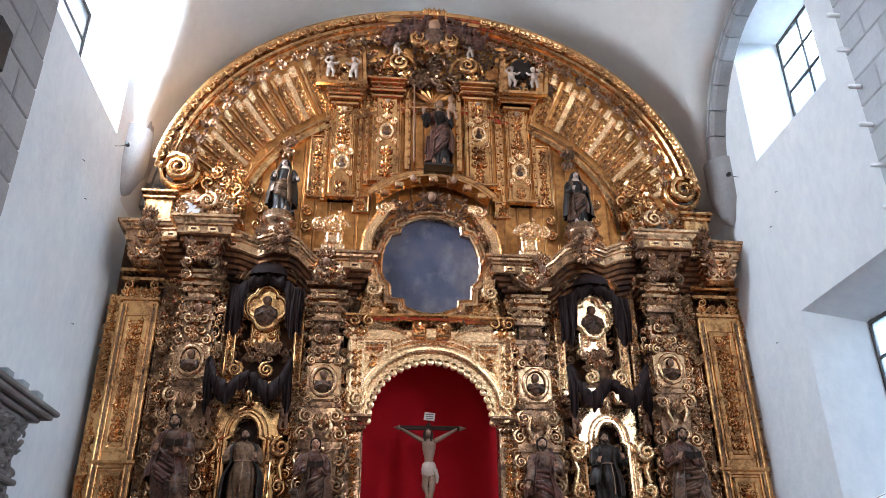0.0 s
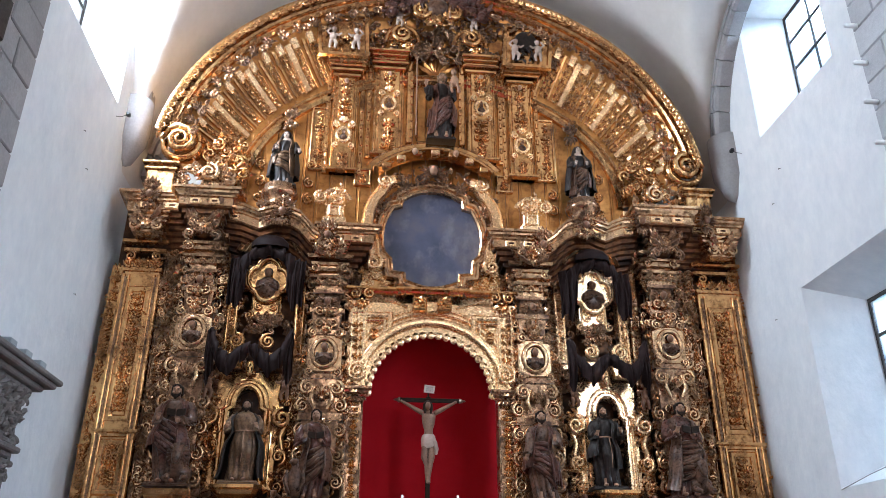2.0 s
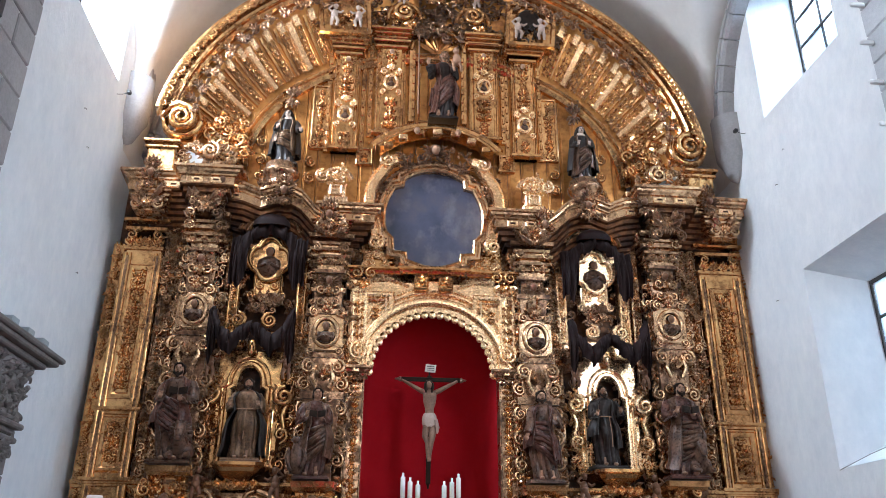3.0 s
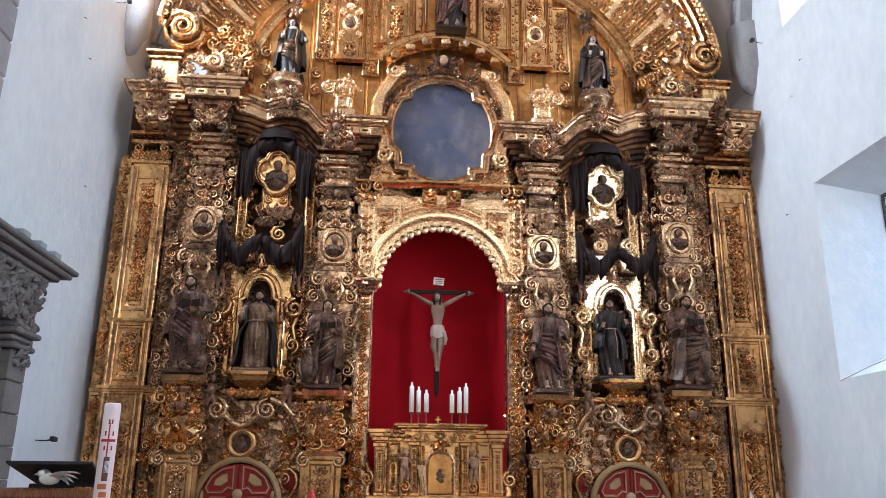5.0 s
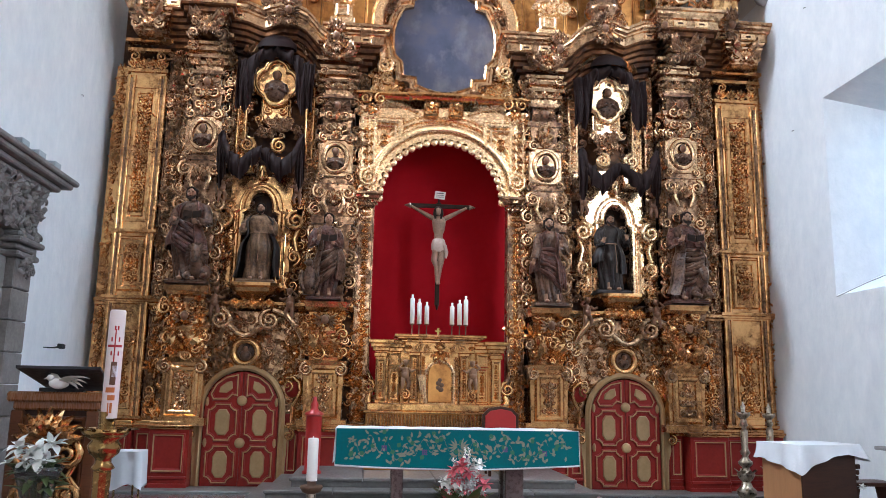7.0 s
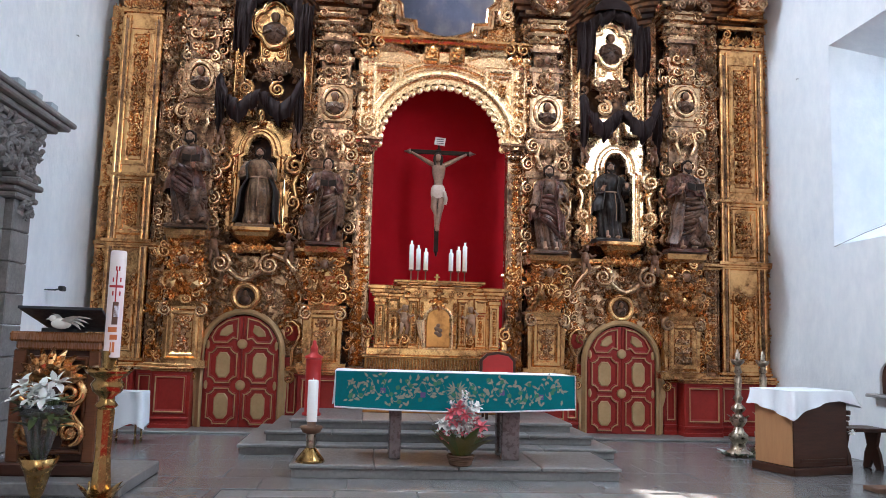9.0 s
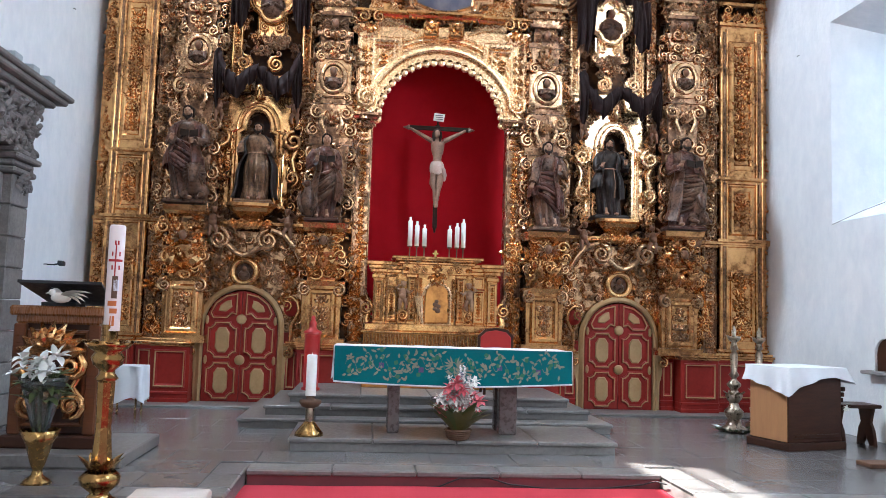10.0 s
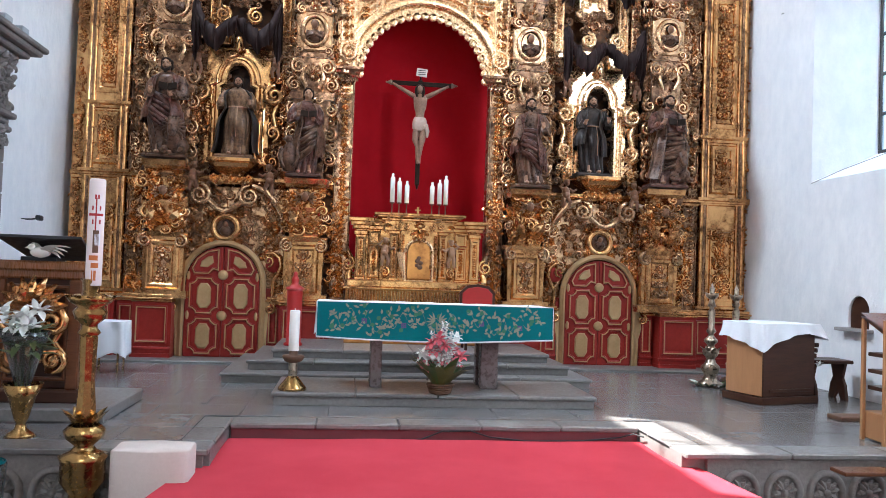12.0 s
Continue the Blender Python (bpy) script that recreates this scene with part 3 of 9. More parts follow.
    stacked(b, x, y, [(z, 2 * w, 1.4 * w), (z + 0.02 * h, 2 * w, 1.4 * w), (z + 0.026 * h, 1.86 * w, 1.3 * w), (z + 0.04 * h, 1.86 * w, 1.3 * w)])
    ob = part(name, b, mats)
    return tagged(ob, label, category, group)


def carved_beast(kind, x, y, z, s, mat, label):
    """A small carved companion animal at a saint's feet."""
    b = Buf()
    if kind == "eagle":
        lathe(b, x, y, z, [(0.001, 0), (0.22 * s, 0.02 * s), (0.30 * s, 0.35 * s), (0.24 * s, 0.72 * s), (0.13 * s, 0.92 * s), (0.12 * s, 1.0 * s)], 14, 0.85, 0.8)
        ball(b, x - 0.04 * s, y - 0.05 * s, z + 1.06 * s, 0.13 * s, 0.15 * s, 0.13 * s, 10, 7)
        tube(b, [(x - 0.10 * s, y - 0.15 * s, z + 1.07 * s), (x - 0.16 * s, y - 0.22 * s, z + 1.04 * s), (x - 0.16 * s, y - 0.22 * s, z + 0.98 * s)], [0.05 * s, 0.035 * s, 0.008 * s], 6)
        for k in range(12):
            q = k % 6
            d = -1 if k < 6 else 1
            tube(b, [(x + d * 0.24 * s, y - 0.10 * s, z + (0.80 - 0.06 * q) * s), (x + d * (0.30 - 0.02 * q) * s, y - 0.16 * s, z + (0.50 - 0.06 * q) * s), (x + d * (0.22 - 0.03 * q) * s, y - 0.14 * s, z + (0.12 - 0.01 * q) * s)], [0.03 * s, 0.055 * s, 0.012 * s], 6)
    else:
        ball(b, x, y + 0.12 * s, z + 0.26 * s, 0.36 * s, 0.30 * s, 0.26 * s, 12, 8)
        tube(b, [(x, y, z + 0.30 * s), (x, y - 0.12 * s, z + 0.58 * s), (x, y - 0.20 * s, z + 0.72 * s)], [0.20 * s, 0.16 * s, 0.13 * s], 9)
        tube(b, [(x, y - 0.16 * s, z + 0.84 * s), (x, y - 0.26 * s, z + 0.70 * s), (x, y - 0.33 * s, z + 0.52 * s), (x, y - 0.34 * s, z + 0.46 * s)], [0.14 * s, 0.135 * s, 0.095 * s, 0.06 * s], 10)
        for d in (-1, 1):
            ball(b, x + d * 0.19 * s, y - 0.16 * s, z + 0.78 * s, 0.09 * s, 0.03 * s, 0.04 * s, 8, 5)
            ball(b, x + d * 0.08 * s, y - 0.31 * s, z + 0.74 * s, 0.025 * s, 0.02 * s, 0.02 * s, 6, 4)
            tube(b, [(x + d * 0.2 * s, y - 0.06 * s, z + 0.16 * s), (x + d * 0.22 * s, y - 0.30 * s, z + 0.10 * s), (x + d * 0.14 * s, y - 0.40 * s, z + 0.05 * s)], [0.10 * s, 0.07 * s, 0.055 * s], 8)
            if kind == "ox":
                tube(b, [(x + d * 0.09 * s, y - 0.16 * s, z + 0.90 * s), (x + d * 0.18 * s, y - 0.18 * s, z + 0.95 * s), (x + d * 0.20 * s, y - 0.20 * s, z + 1.08 * s)], [0.035 * s, 0.028 * s, 0.006 * s], 7)
        if kind == "lion":
            for k in range(16):
                a = 2 * math.pi * k / 16
                tube(b, [(x + 0.12 * s * math.cos(a), y - 0.16 * s, z + 0.72 * s + 0.12 * s * math.sin(a)), (x + 0.26 * s * math.cos(a), y - 0.12 * s, z + 0.70 * s + 0.26 * s * math.sin(a)), (x + 0.28 * s * math.cos(a), y - 0.04 * s, z + 0.60 * s + 0.28 * s * math.sin(a))], [0.05 * s, 0.06 * s, 0.02 * s], 6)
    return tagged(part(kind + "_statue", b, mat), label, "statue", "altarpiece animals")


def putto(b, x, y, z, h, side=1, slot=0):
    """A plump child figure, half turned."""
    ball(b, x, y, z + 0.52 * h, 0.13 * h, 0.11 * h, 0.20 * h, 9, 6, slot)
    hx = x + side * 0.03 * h
    ball(b, hx, y - 0.02 * h, z + 0.84 * h, 0.085 * h, 0.092 * h, 0.105 * h, 10, 7, slot)
    ball(b, hx, y - 0.11 * h, z + 0.83 * h, 0.018 * h, 0.022 * h, 0.026 * h, 6, 4, slot)
    ball(b, x, y - 0.05 * h, z + 0.44 * h, 0.12 * h, 0.10 * h, 0.11 * h, 9, 6, slot)
    for k in range(9):
        a = 2 * math.pi * k / 9
        ball(b, hx + 0.062 * h * math.cos(a), y + 0.01 * h + 0.05 * h * math.sin(a), z + 0.90 * h, 0.038 * h, 0.038 * h, 0.036 * h, 6, 4, slot)
    for s in (-1, 1):
        tube(b, [(x + s * 0.06 * h, y, z + 0.36 * h), (x + s * 0.10 * h + side * 0.03 * h, y - 0.07 * h, z + 0.20 * h), (x + s * 0.09 * h, y - 0.02 * h, z + 0.02 * h)], [0.075 * h, 0.062 * h, 0.04 * h], 7, 1.0, slot)
        tube(b, [(x + s * 0.11 * h, y, z + 0.64 * h), (x + s * 0.21 * h, y - 0.06 * h, z + (0.56 if s == side else 0.70) * h), (x + s * 0.20 * h + side * 0.12 * h, y - 0.10 * h, z + (0.62 if s == side else 0.82) * h)], [0.05 * h, 0.042 * h, 0.03 * h], 6, 1.0, slot)


# ---- the room ----
WL, WR, BACK, NAVE_END = -4.78, 7.22, 15.3, -14.0
SPRING = 9.1


def wall_with_holes(name, x0, x1, ya, yb, z0, z1, holes, label):
    """A side wall between x0 and x1, cut by rectangular openings (y0, y1, z0, z1)."""
    b = Buf()
    ys = sorted({ya, yb, *[h[0] for h in holes], *[h[1] for h in holes]})
    zs = sorted({z0, z1, *[h[2] for h in holes], *[h[3] for h in holes]})
    solid = {}
    for i in range(len(ys) - 1):
        for j in range(len(zs) - 1):
            cy, cz = (ys[i] + ys[i + 1]) / 2, (zs[j] + zs[j + 1]) / 2
            solid[i, j] = not any(h[0] < cy < h[1] and h[2] < cz < h[3] for h in holes)
    for (i, j), s in solid.items():
        if not s:
            continue
        a, c, d, e = ys[i], ys[i + 1], zs[j], zs[j + 1]
        for x in (x0, x1):
            b.add([(x, a, d), (x, c, d), (x, c, e), (x, a, e)], [(0, 1, 2, 3)])
        for (ni, nj), q in (((i - 1, j), [(x0, a, d), (x1, a, d), (x1, a, e), (x0, a, e)]), ((i + 1, j), [(x0, c, d), (x1, c, d), (x1, c, e), (x0, c, e)]), ((i, j - 1), [(x0, a, d), (x1, a, d), (x1, c, d), (x0, c, d)]), ((i, j + 1), [(x0, a, e), (x1, a, e), (x1, c, e), (x0, c, e)])):
            if not solid.get((ni, nj), False):
                b.add(q, [(0, 1, 2, 3)])
    return tagged(part(name, b, PLASTER), label, "wall", "", "structure")


HI_R, LO_R, HI_L = (9.9, 12.35, 9.62, 12.5), (9.45, 12.0, 3.2, 6.45), (9.7, 13.1, 10.05, 12.6)
# nave openings are out of view and assumed, cut for the fill lamps
ASSUMED_NAVE_W = [(1.8, 4.2, 9.5, 12.9), (-5.2, -2.8, 9.5, 12.9)]
wall_with_holes("wall_east_right", WR, WR + 0.95, NAVE_END, BACK + 0.3, -0.9, 15.5, [HI_R, LO_R, (2.8, 5.2, 5.6, 12.2), ASSUMED_NAVE_W[1], (10.56, 11.02, 0.98, 1.44)], "bluish whitewashed plaster side wall with deep window openings")
wall_with_holes("wall_west_left", WL - 0.95, WL, NAVE_END, BACK + 0.3, -0.9, 15.5, [HI_L, *ASSUMED_NAVE_W], "whitewashed plaster side wall with a high window")
b = Buf()
box(b, WL - 0.9, WR + 0.9, BACK, BACK + 0.4, -0.9, 16.5, 0.002)
tagged(part("wall_north_behind_altarpiece", b, CREAM), "plain whitewashed wall behind the gilded altarpiece", "wall", "", "structure")
# assumed end wall behind the camera, added to close the nave
b = Buf()
for x0, x1, z0, z1 in ((WL - 0.9, -0.2, -0.9, 15.5), (2.6, WR + 0.9, -0.9, 15.5), (-0.2, 2.6, 3.7, 7.3), (-0.2, 2.6, 10.7, 15.5), (-0.2, 2.6, -0.9, 0.0)):
    box(b, x0, x1, NAVE_END - 0.5, NAVE_END, z0, z1, 0.002)
tagged(part("unseen_nave_end_wall", b, PLASTER), "plain whitewashed nave end wall with two openings, added out of view", "wall", "", "structure")


def vault_height(x, y):
    za = SPRING + math.sqrt(max(6.0 ** 2 - (x - 1.22) ** 2, 0))
    zb = SPRING + 0.5 + math.sqrt(max(2.75 ** 2 - (y - 11.2) ** 2, 0)) * 1.16 if 8.45 < y < 13.95 else 0
    return max(za, zb)


b = Buf()
ys = [NAVE_END - 0.2, 0, 8.4] + [8.45 + 0.11 * k for k in range(51)] + [14.3, 15.35]
sheet(b, [[(WL + (WR - WL) * i / 64, y, vault_height(WL + (WR - WL) * i / 64, y)) for i in range(65)] for y in ys])
# flat cover above the vault, never in view, added against the sky
sheet(b, [[(WL + (WR - WL) * i / 16, y, 17.0) for i in range(17)] for y in (NAVE_END - 0.5, BACK + 0.4)])
tagged(part("ceiling", b, CREAM), "pale plastered groin vault over the chancel", "ceiling", "", "structure")


def voussoir_rib(name, pts_of, n, label, thick, deep):
    """A stone rib: separate wedge blocks along an arch. pts_of(t) gives point, outward and side vectors."""
    root = tagged(new(name), label, "stone rib", "vault ribs", "structure")
    for k in range(n):
        b = Buf()
        rows = []
        for t in (k / n + 0.0012, (k + 0.5) / n, (k + 1) / n - 0.0012):
            p, o, s = pts_of(t)
            prof = [(0, 0), (0.0, deep * 0.8), (thick * 0.12, deep), (thick * 0.4, deep), (thick * 0.46, deep * 0.86), (thick * 0.54, deep * 0.86), (thick * 0.6, deep), (thick * 0.88, deep), (thick, deep * 0.8), (thick, 0)]
            rows.append([tuple(p + o * u + s * v) for u, v in prof])
        sheet(b, rows, False, True)
        b.add(rows[0], [tuple(range(10))])
        b.add(rows[-1], [tuple(range(10))])
        part("voussoir", b, STONE, root)
    return root


def side_rib(wx, s, y0, z0):
    def at(t):
        a = math.pi * t
        p = Vector((wx, y0 + 2.38 * math.cos(a), z0 + 2.75 * math.sin(a)))
        return p, Vector((0, math.cos(a), math.sin(a))), Vector((s, 0, 0))
    return at


voussoir_rib("wall_rib", side_rib(WR, -1, 11.05, 9.75), 16, "grey stone wall rib arching over the high window", 0.34, 0.30)
voussoir_rib("wall_rib", side_rib(WL, 1, 11.62, 10.05), 16, "grey stone wall rib arching over the bright window", 0.34, 0.30)


def back_rib(t):
    a = math.pi * (0.02 + 0.96 * t)
    return Vector((1.22 + 5.66 * math.cos(a), BACK, SPRING + 5.66 * math.sin(a))), Vector((math.cos(a), 0, math.sin(a))), Vector((0, -1, 0))


voussoir_rib("back_rib", back_rib, 34, "grey stone rib behind the gilded lunette", 0.3, 0.5)


def corbel(x, y, z, s, label):
    b = Buf()
    lathe(b, x, y, z, [(0.02, -0.45), (0.14, -0.36), (0.20, -0.22), (0.27, -0.06), (0.34, 0.06), (0.36, 0.42), (0.36, 1.0), (0.01, 1.0)], 14)
    return tagged(part("rib_corbel", b, STONE), label, "corbel", "rib corbels", "structure")


corbel(WR - 0.02, 13.62, 9.35, -1, "plain rounded grey stone corbel under the ribs")
corbel(WL + 0.02, 13.95, 9.65, 1, "plain rounded grey stone corbel under the ribs")


def pier(name, x0, x1, stubs, label, stone):
    """An ashlar pier of separate blocks round a mortar core."""
    root = tagged(new(name), label, "stone pier", "chancel piers", "structure")
    b = Buf()
    box(b, x0 + 0.02, x1 - 0.02, 7.62, 8.88, -0.9, 15.4, 0.002)
    part("mortar_core", b, MORTAR, root)
    rr = random.Random(5)
    z, course = -0.9, 0
    while z < 14.6:
        h = 0.46
        cut = 8.12 if course % 2 else 8.42
        for ya, yb in ((7.6, cut - 0.006), (cut + 0.006, 8.9)):
            b = Buf()
            j = rr.uniform(-0.008, 0.008)
            box(b, x0 - 0.0 + j * 0.4, x1 + j, ya, yb, z + 0.007, z + h - 0.007, 0.016)
            part("ashlar_block", b, stone, root)
        z += h
        course += 1
    for k in range(stubs):
        b = Buf()
        tube(b, [(x0 + 0.05, 8.80, 5.3 + 0.66 * k), (x0 - 0.17, 8.80, 5.3 + 0.66 * k), (x0 - 0.20, 8.80, 5.29 + 0.66 * k)], [0.036, 0.038, 0.022], 8)
        part("stone_peg", b, PLASTER, root)
    return root


pier("pier_right", WR - 0.34, WR + 0.1, 12, "pale ashlar pier with rounded pegs along its edge", LIT_STONE)
pier("pier_left", WL - 0.1, WL + 0.50, 0, "grey ashlar stone pier with pale joints", STONE)


# ---- windows ----
def iron_window(name, x, y0, y1, z0, z1, cols, rows_n, label, arched=False):
    root = tagged(new(name), label, "window", "chancel windows", "structure")
    b = Buf()
    for a, c, d, e in ((y0, y1, z0, z0 + 0.06), (y0, y1, z1 - 0.06, z1), (y0, y0 + 0.06, z0 + 0.061, z1 - 0.061), (y1 - 0.06, y1, z0 + 0.061, z1 - 0.061)):
        box(b, x - 0.03, x + 0.03, a, c, d, e, 0.006)
    part("window_frame", b, IRON, root)
    for k in range(1, cols):
        b = Buf()
        yy = y0 + (y1 - y0) * k / cols
        box(b, x - 0.02, x + 0.02, yy - 0.022, yy + 0.022, z0 + 0.062, z1 - 0.062, 0.004)
        part("mullion", b, IRON, root)
    for k in range(1, rows_n):
        zz = z0 + (z1 - z0) * k / rows_n
        b = Buf()
        box(b, x - 0.026, x + 0.026, y0 + 0.062, y1 - 0.062, zz - 0.02, zz + 0.02, 0.004)
        part("glazing_bar", b, IRON, root)
    for i in range(cols):
        for j in range(rows_n):
            b = Buf()
            a, c = y0 + (y1 - y0) * i / cols + 0.03, y0 + (y1 - y0) * (i + 1) / cols - 0.03
            d, e = z0 + (z1 - z0) * j / rows_n + 0.03, z0 + (z1 - z0) * (j + 1) / rows_n - 0.03
            box(b, x - 0.004, x + 0.004, a, c, d, e, 0.001)
            p = part("pane", b, GLASS, root)
            p.visible_shadow = False
    return root


def window_reveal(name, wx, gx, hole, glass, label):
    """Splayed plaster faces between a wall opening and the smaller glazed frame."""
    b = Buf()
    o = [(wx, hole[0], hole[2]), (wx, hole[1], hole[2]), (wx, hole[1], hole[3]), (wx, hole[0], hole[3])]
    i = [(gx, glass[0], glass[2]), (gx, glass[1], glass[2]), (gx, glass[1], glass[3]), (gx, glass[0], glass[3])]
    far = gx + (0.25 if gx > wx else -0.25)
    k = [(far, p[1], p[2]) for p in i]
    e = 0.003
    o = [(p[0], p[1] + (e if n in (0, 3) else -e), p[2] + (e if n in (0, 1) else -e)) for n, p in enumerate(o)]
    b.add(o + i + k, [(n, (n + 1) % 4, 4 + (n + 1) % 4, 4 + n) for n in range(4)] + [(4 + n, 4 + (n + 1) % 4, 8 + (n + 1) % 4, 8 + n) for n in range(4)])
    return tagged(part(name, b, PLASTER), label, "window reveal", "", "structure")


G1, G2, G3 = (10.55, 12.1, 10.45, 12.3), (9.9, 11.55, 3.62, 6.1), (10.1, 12.7, 10.5, 12.5)
window_reveal("window_reveal_1", WR, 8.0, HI_R, G1, "deep splayed white window reveal")
window_reveal("window_reveal_2", WR, 8.0, LO_R, G2, "deep splayed white window reveal")
window_reveal("window_reveal_3", WL, -5.55, HI_L, G3, "deep splayed sunlit white window reveal")
iron_window("window_1", 8.05, *G1, 2, 3, "high dark iron window with clear panes")
iron_window("window_2", 8.05, *G2, 3, 4, "low dark iron window with clear panes")
iron_window("window_3", -5.6, *G3, 2, 3, "high overexposed iron window with clear panes")

# ---- floor, chancel platform, carpet landing ----
b = Buf()
box(b, WL - 0.5, WR + 0.5, NAVE_END - 0.5, BACK, -0.95, -0.85, 0.002)
tagged(part("floor_nave", b, STONE_FLOOR), "dark stone nave floor below the chancel", "floor", "", "structure")
b = Buf()
NX0, NX1, NYB, FRONT = -1.12, 3.1, 8.45, 7.3
for x0, x1, y0, y1 in ((WL, NX0, FRONT + 0.06, BACK), (NX1, WR, FRONT + 0.06, BACK), (NX0, NX1, NYB + 0.04, BACK)):
    box(b, x0, x1, y0, y1, -0.85, -0.022, 0.002)
tagged(part("chancel_platform", b, STONE_STEP), "raised dark stone chancel platform with a recessed centre", "platform", "", "structure")
b = Buf()
rows = []
for y in [0.2 * k - 3.0 for k in range(58)]:
    y = min(y, NYB)
    wob = 0.02 * math.sin(3 * y)
    f = max(0, min(1, (NYB - y) / 2.2))
    x0, x1 = NX0 - 0.33 * f, NX1 + 0.32 * f
    rows.append([(x0 + (x1 - x0) * i / 40, y, -0.14 - 0.03 * f + 0.004 * math.sin(9 * i / 40 + 5 * y) + 0.003 * math.sin(23 * i / 40 - 3 * y)) for i in range(41)])
sheet(b, rows)
for side in (0, -1):
    sheet(b, [[r[side] for r in rows], [(r[side][0], r[side][1], -0.84) for r in rows]])
tagged(part("carpet_landing", b, RED_CARPET), "red carpet laid over the landing before the altar", "carpet", "", "structure")
# carpet border turned up against the recess: a red riser at the back and right
b = Buf()
box(b, NX0 + 0.02, NX1 - 0.01, NYB - 0.008, NYB + 0.03, -0.17, -0.03, 0.004)
tagged(part("carpet_upturn", b, surface("faded_maroon_carpet", (0.12, 0.03, 0.035), (0.22, 0.05, 0.055), 0.95)), "maroon carpet strip turned up against the step", "carpet", "", "structure")
cable = Buf()
tube(cable, [(0.55, 8.42, -0.155), (0.8, 8.42, -0.14), (1.0, 8.42, -0.06), (1.3, 8.42, -0.05), (1.5, 8.42, -0.11), (1.9, 8.42, -0.15), (2.5, 8.42, -0.14), (2.9, 8.42, -0.10), (3.03, 8.40, -0.06), (3.06, 8.2, -0.05)], 0.008, 6)
tagged(part("floor_cable", cable, BLACK), "thin black cable trailing along the carpet edge", "cable")


def relief_panel(x0, x1, label):
    """The platform's carved front: a row of round-headed medallions under a moulded kerb."""
    b = Buf()
    box(b, x0, x1, FRONT, FRONT + 0.055, -0.84, -0.06, 0.004)
    w = 0.42
    n = int((x1 - x0 - 0.15) / w)
    for k in range(n):
        cx = x0 + 0.32 + w * k
        sweep(b, arc(cx, -0.36, 0.17, 0.19, 0, 360, 20)[:-1], [(-0.02, 0), (-0.015, 0.04), (0.015, 0.05), (0.035, 0.03), (0.04, 0)], "xz", FRONT, True, True)
        rosette(b, cx, -0.36, FRONT, 0.13)
        for q in range(5):
            leaf(b, cx, -0.36, FRONT - 0.01, 36 + 72 * q, 0.13, 0.09, 0.4, 0.2)
    # shade cast by the kerb is put into this darker brown
    return tagged(part("carved_platform_front", b, STONE_BROWN), label, "stone relief", "platform reliefs", "structure")


relief_panel(NX1 + 0.22, WR, "weathered stone front carved with round medallions, coloured dark for its shade")
relief_panel(WL, NX0 - 0.05, "weathered stone front carved with round medallions, coloured dark for its shade")


# ---- the gilded altarpiece ----
AX = 1.17
RET = base("altarpiece", 1.3, 14.4, 0.0, "towering gilded baroque wooden altarpiece with tarnished carved columns filling the wall", "altarpiece")
BAND = [(-0.05, 0), (-0.05, 0.03), (-0.02, 0.055), (0.02, 0.055), (0.05, 0.03), (0.05, 0)]
THIN = [(-0.024, 0), (-0.018, 0.034), (0.0, 0.042), (0.018, 0.034), (0.024, 0)]
BOLD = [(-0.075, 0), (-0.075, 0.08), (-0.03, 0.13), (0.0, 0.10), (0.03, 0.12), (0.075, 0.05), (0.075, 0)]


def r_part(name, b, mats, label=""):
    return sub(name, b, mats, RET, label)


def frame_rect(b, x0, x1, z0, z1, y, prof=THIN):
    sweep(b, [(x0, z0), (x1, z0), (x1, z1), (x0, z1)], prof, "xz", y, True)


# boards are coloured dark as the shade between the ornaments
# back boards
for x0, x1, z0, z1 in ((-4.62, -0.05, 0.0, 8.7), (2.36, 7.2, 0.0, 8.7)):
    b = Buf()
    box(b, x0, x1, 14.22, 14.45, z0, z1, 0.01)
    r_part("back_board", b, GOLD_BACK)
b = Buf()
top = [(-0.05 + 2.41 * k / 32, 8.7) for k in range(33)]
low = list(reversed(arc(1.155, 4.93, 1.2, 1.2, 0, 180, 32)))
sheet(b, [[(x, 14.22, z) for x, z in low], [(x, 14.22, z) for x, z in top]], False)
sheet(b, [[(x, 14.22, z) for x, z in low], [(x, 14.5, z) for x, z in low]], True)
r_part("arch_board", b, GOLD_PALE)
# red niche: curved back and half dome
b = Buf()
rows = []
for k in range(17):
    a = math.pi * k / 16
    rows.append((1.155 - 1.2 * math.cos(a), 14.24 + 1.0 * math.sin(a)))
sheet(b, [[(x, y, 0.6) for x, y in rows], [(x, y, 4.93) for x, y in rows]], True)
dome = []
for j in range(9):
    e = math.pi / 2 * j / 8
    dome.append([(1.155 + (x - 1.155) * math.cos(e), 14.24 + (y - 14.24) * math.cos(e), 4.93 + 1.2 * math.sin(e)) for x, y in rows])
sheet(b, dome, True)
r_part("niche_lining", b, RED_DAMASK, "plain red cloth-lined central niche")
# arch front: jambs, spandrels, archivolt, scalloped fringe
b = Buf()
low = list(reversed(arc(1.155, 4.93, 1.175, 1.175, 0, 180, 32)))
top = [(-0.34 + 2.99 * k / 32, 6.62) for k in range(33)]
low2 = [(-0.34, 4.93)] + low + [(2.65, 4.93)]
top2 = [(-0.34, 6.62)] + top + [(2.65, 6.62)]
sheet(b, [[(x, 13.92, z) for x, z in low2], [(x, 13.92, z) for x, z in top2]], False)
sheet(b, [[(x, 13.92, z) for x, z in low2], [(x, 14.22, z) for x, z in low2]], True)
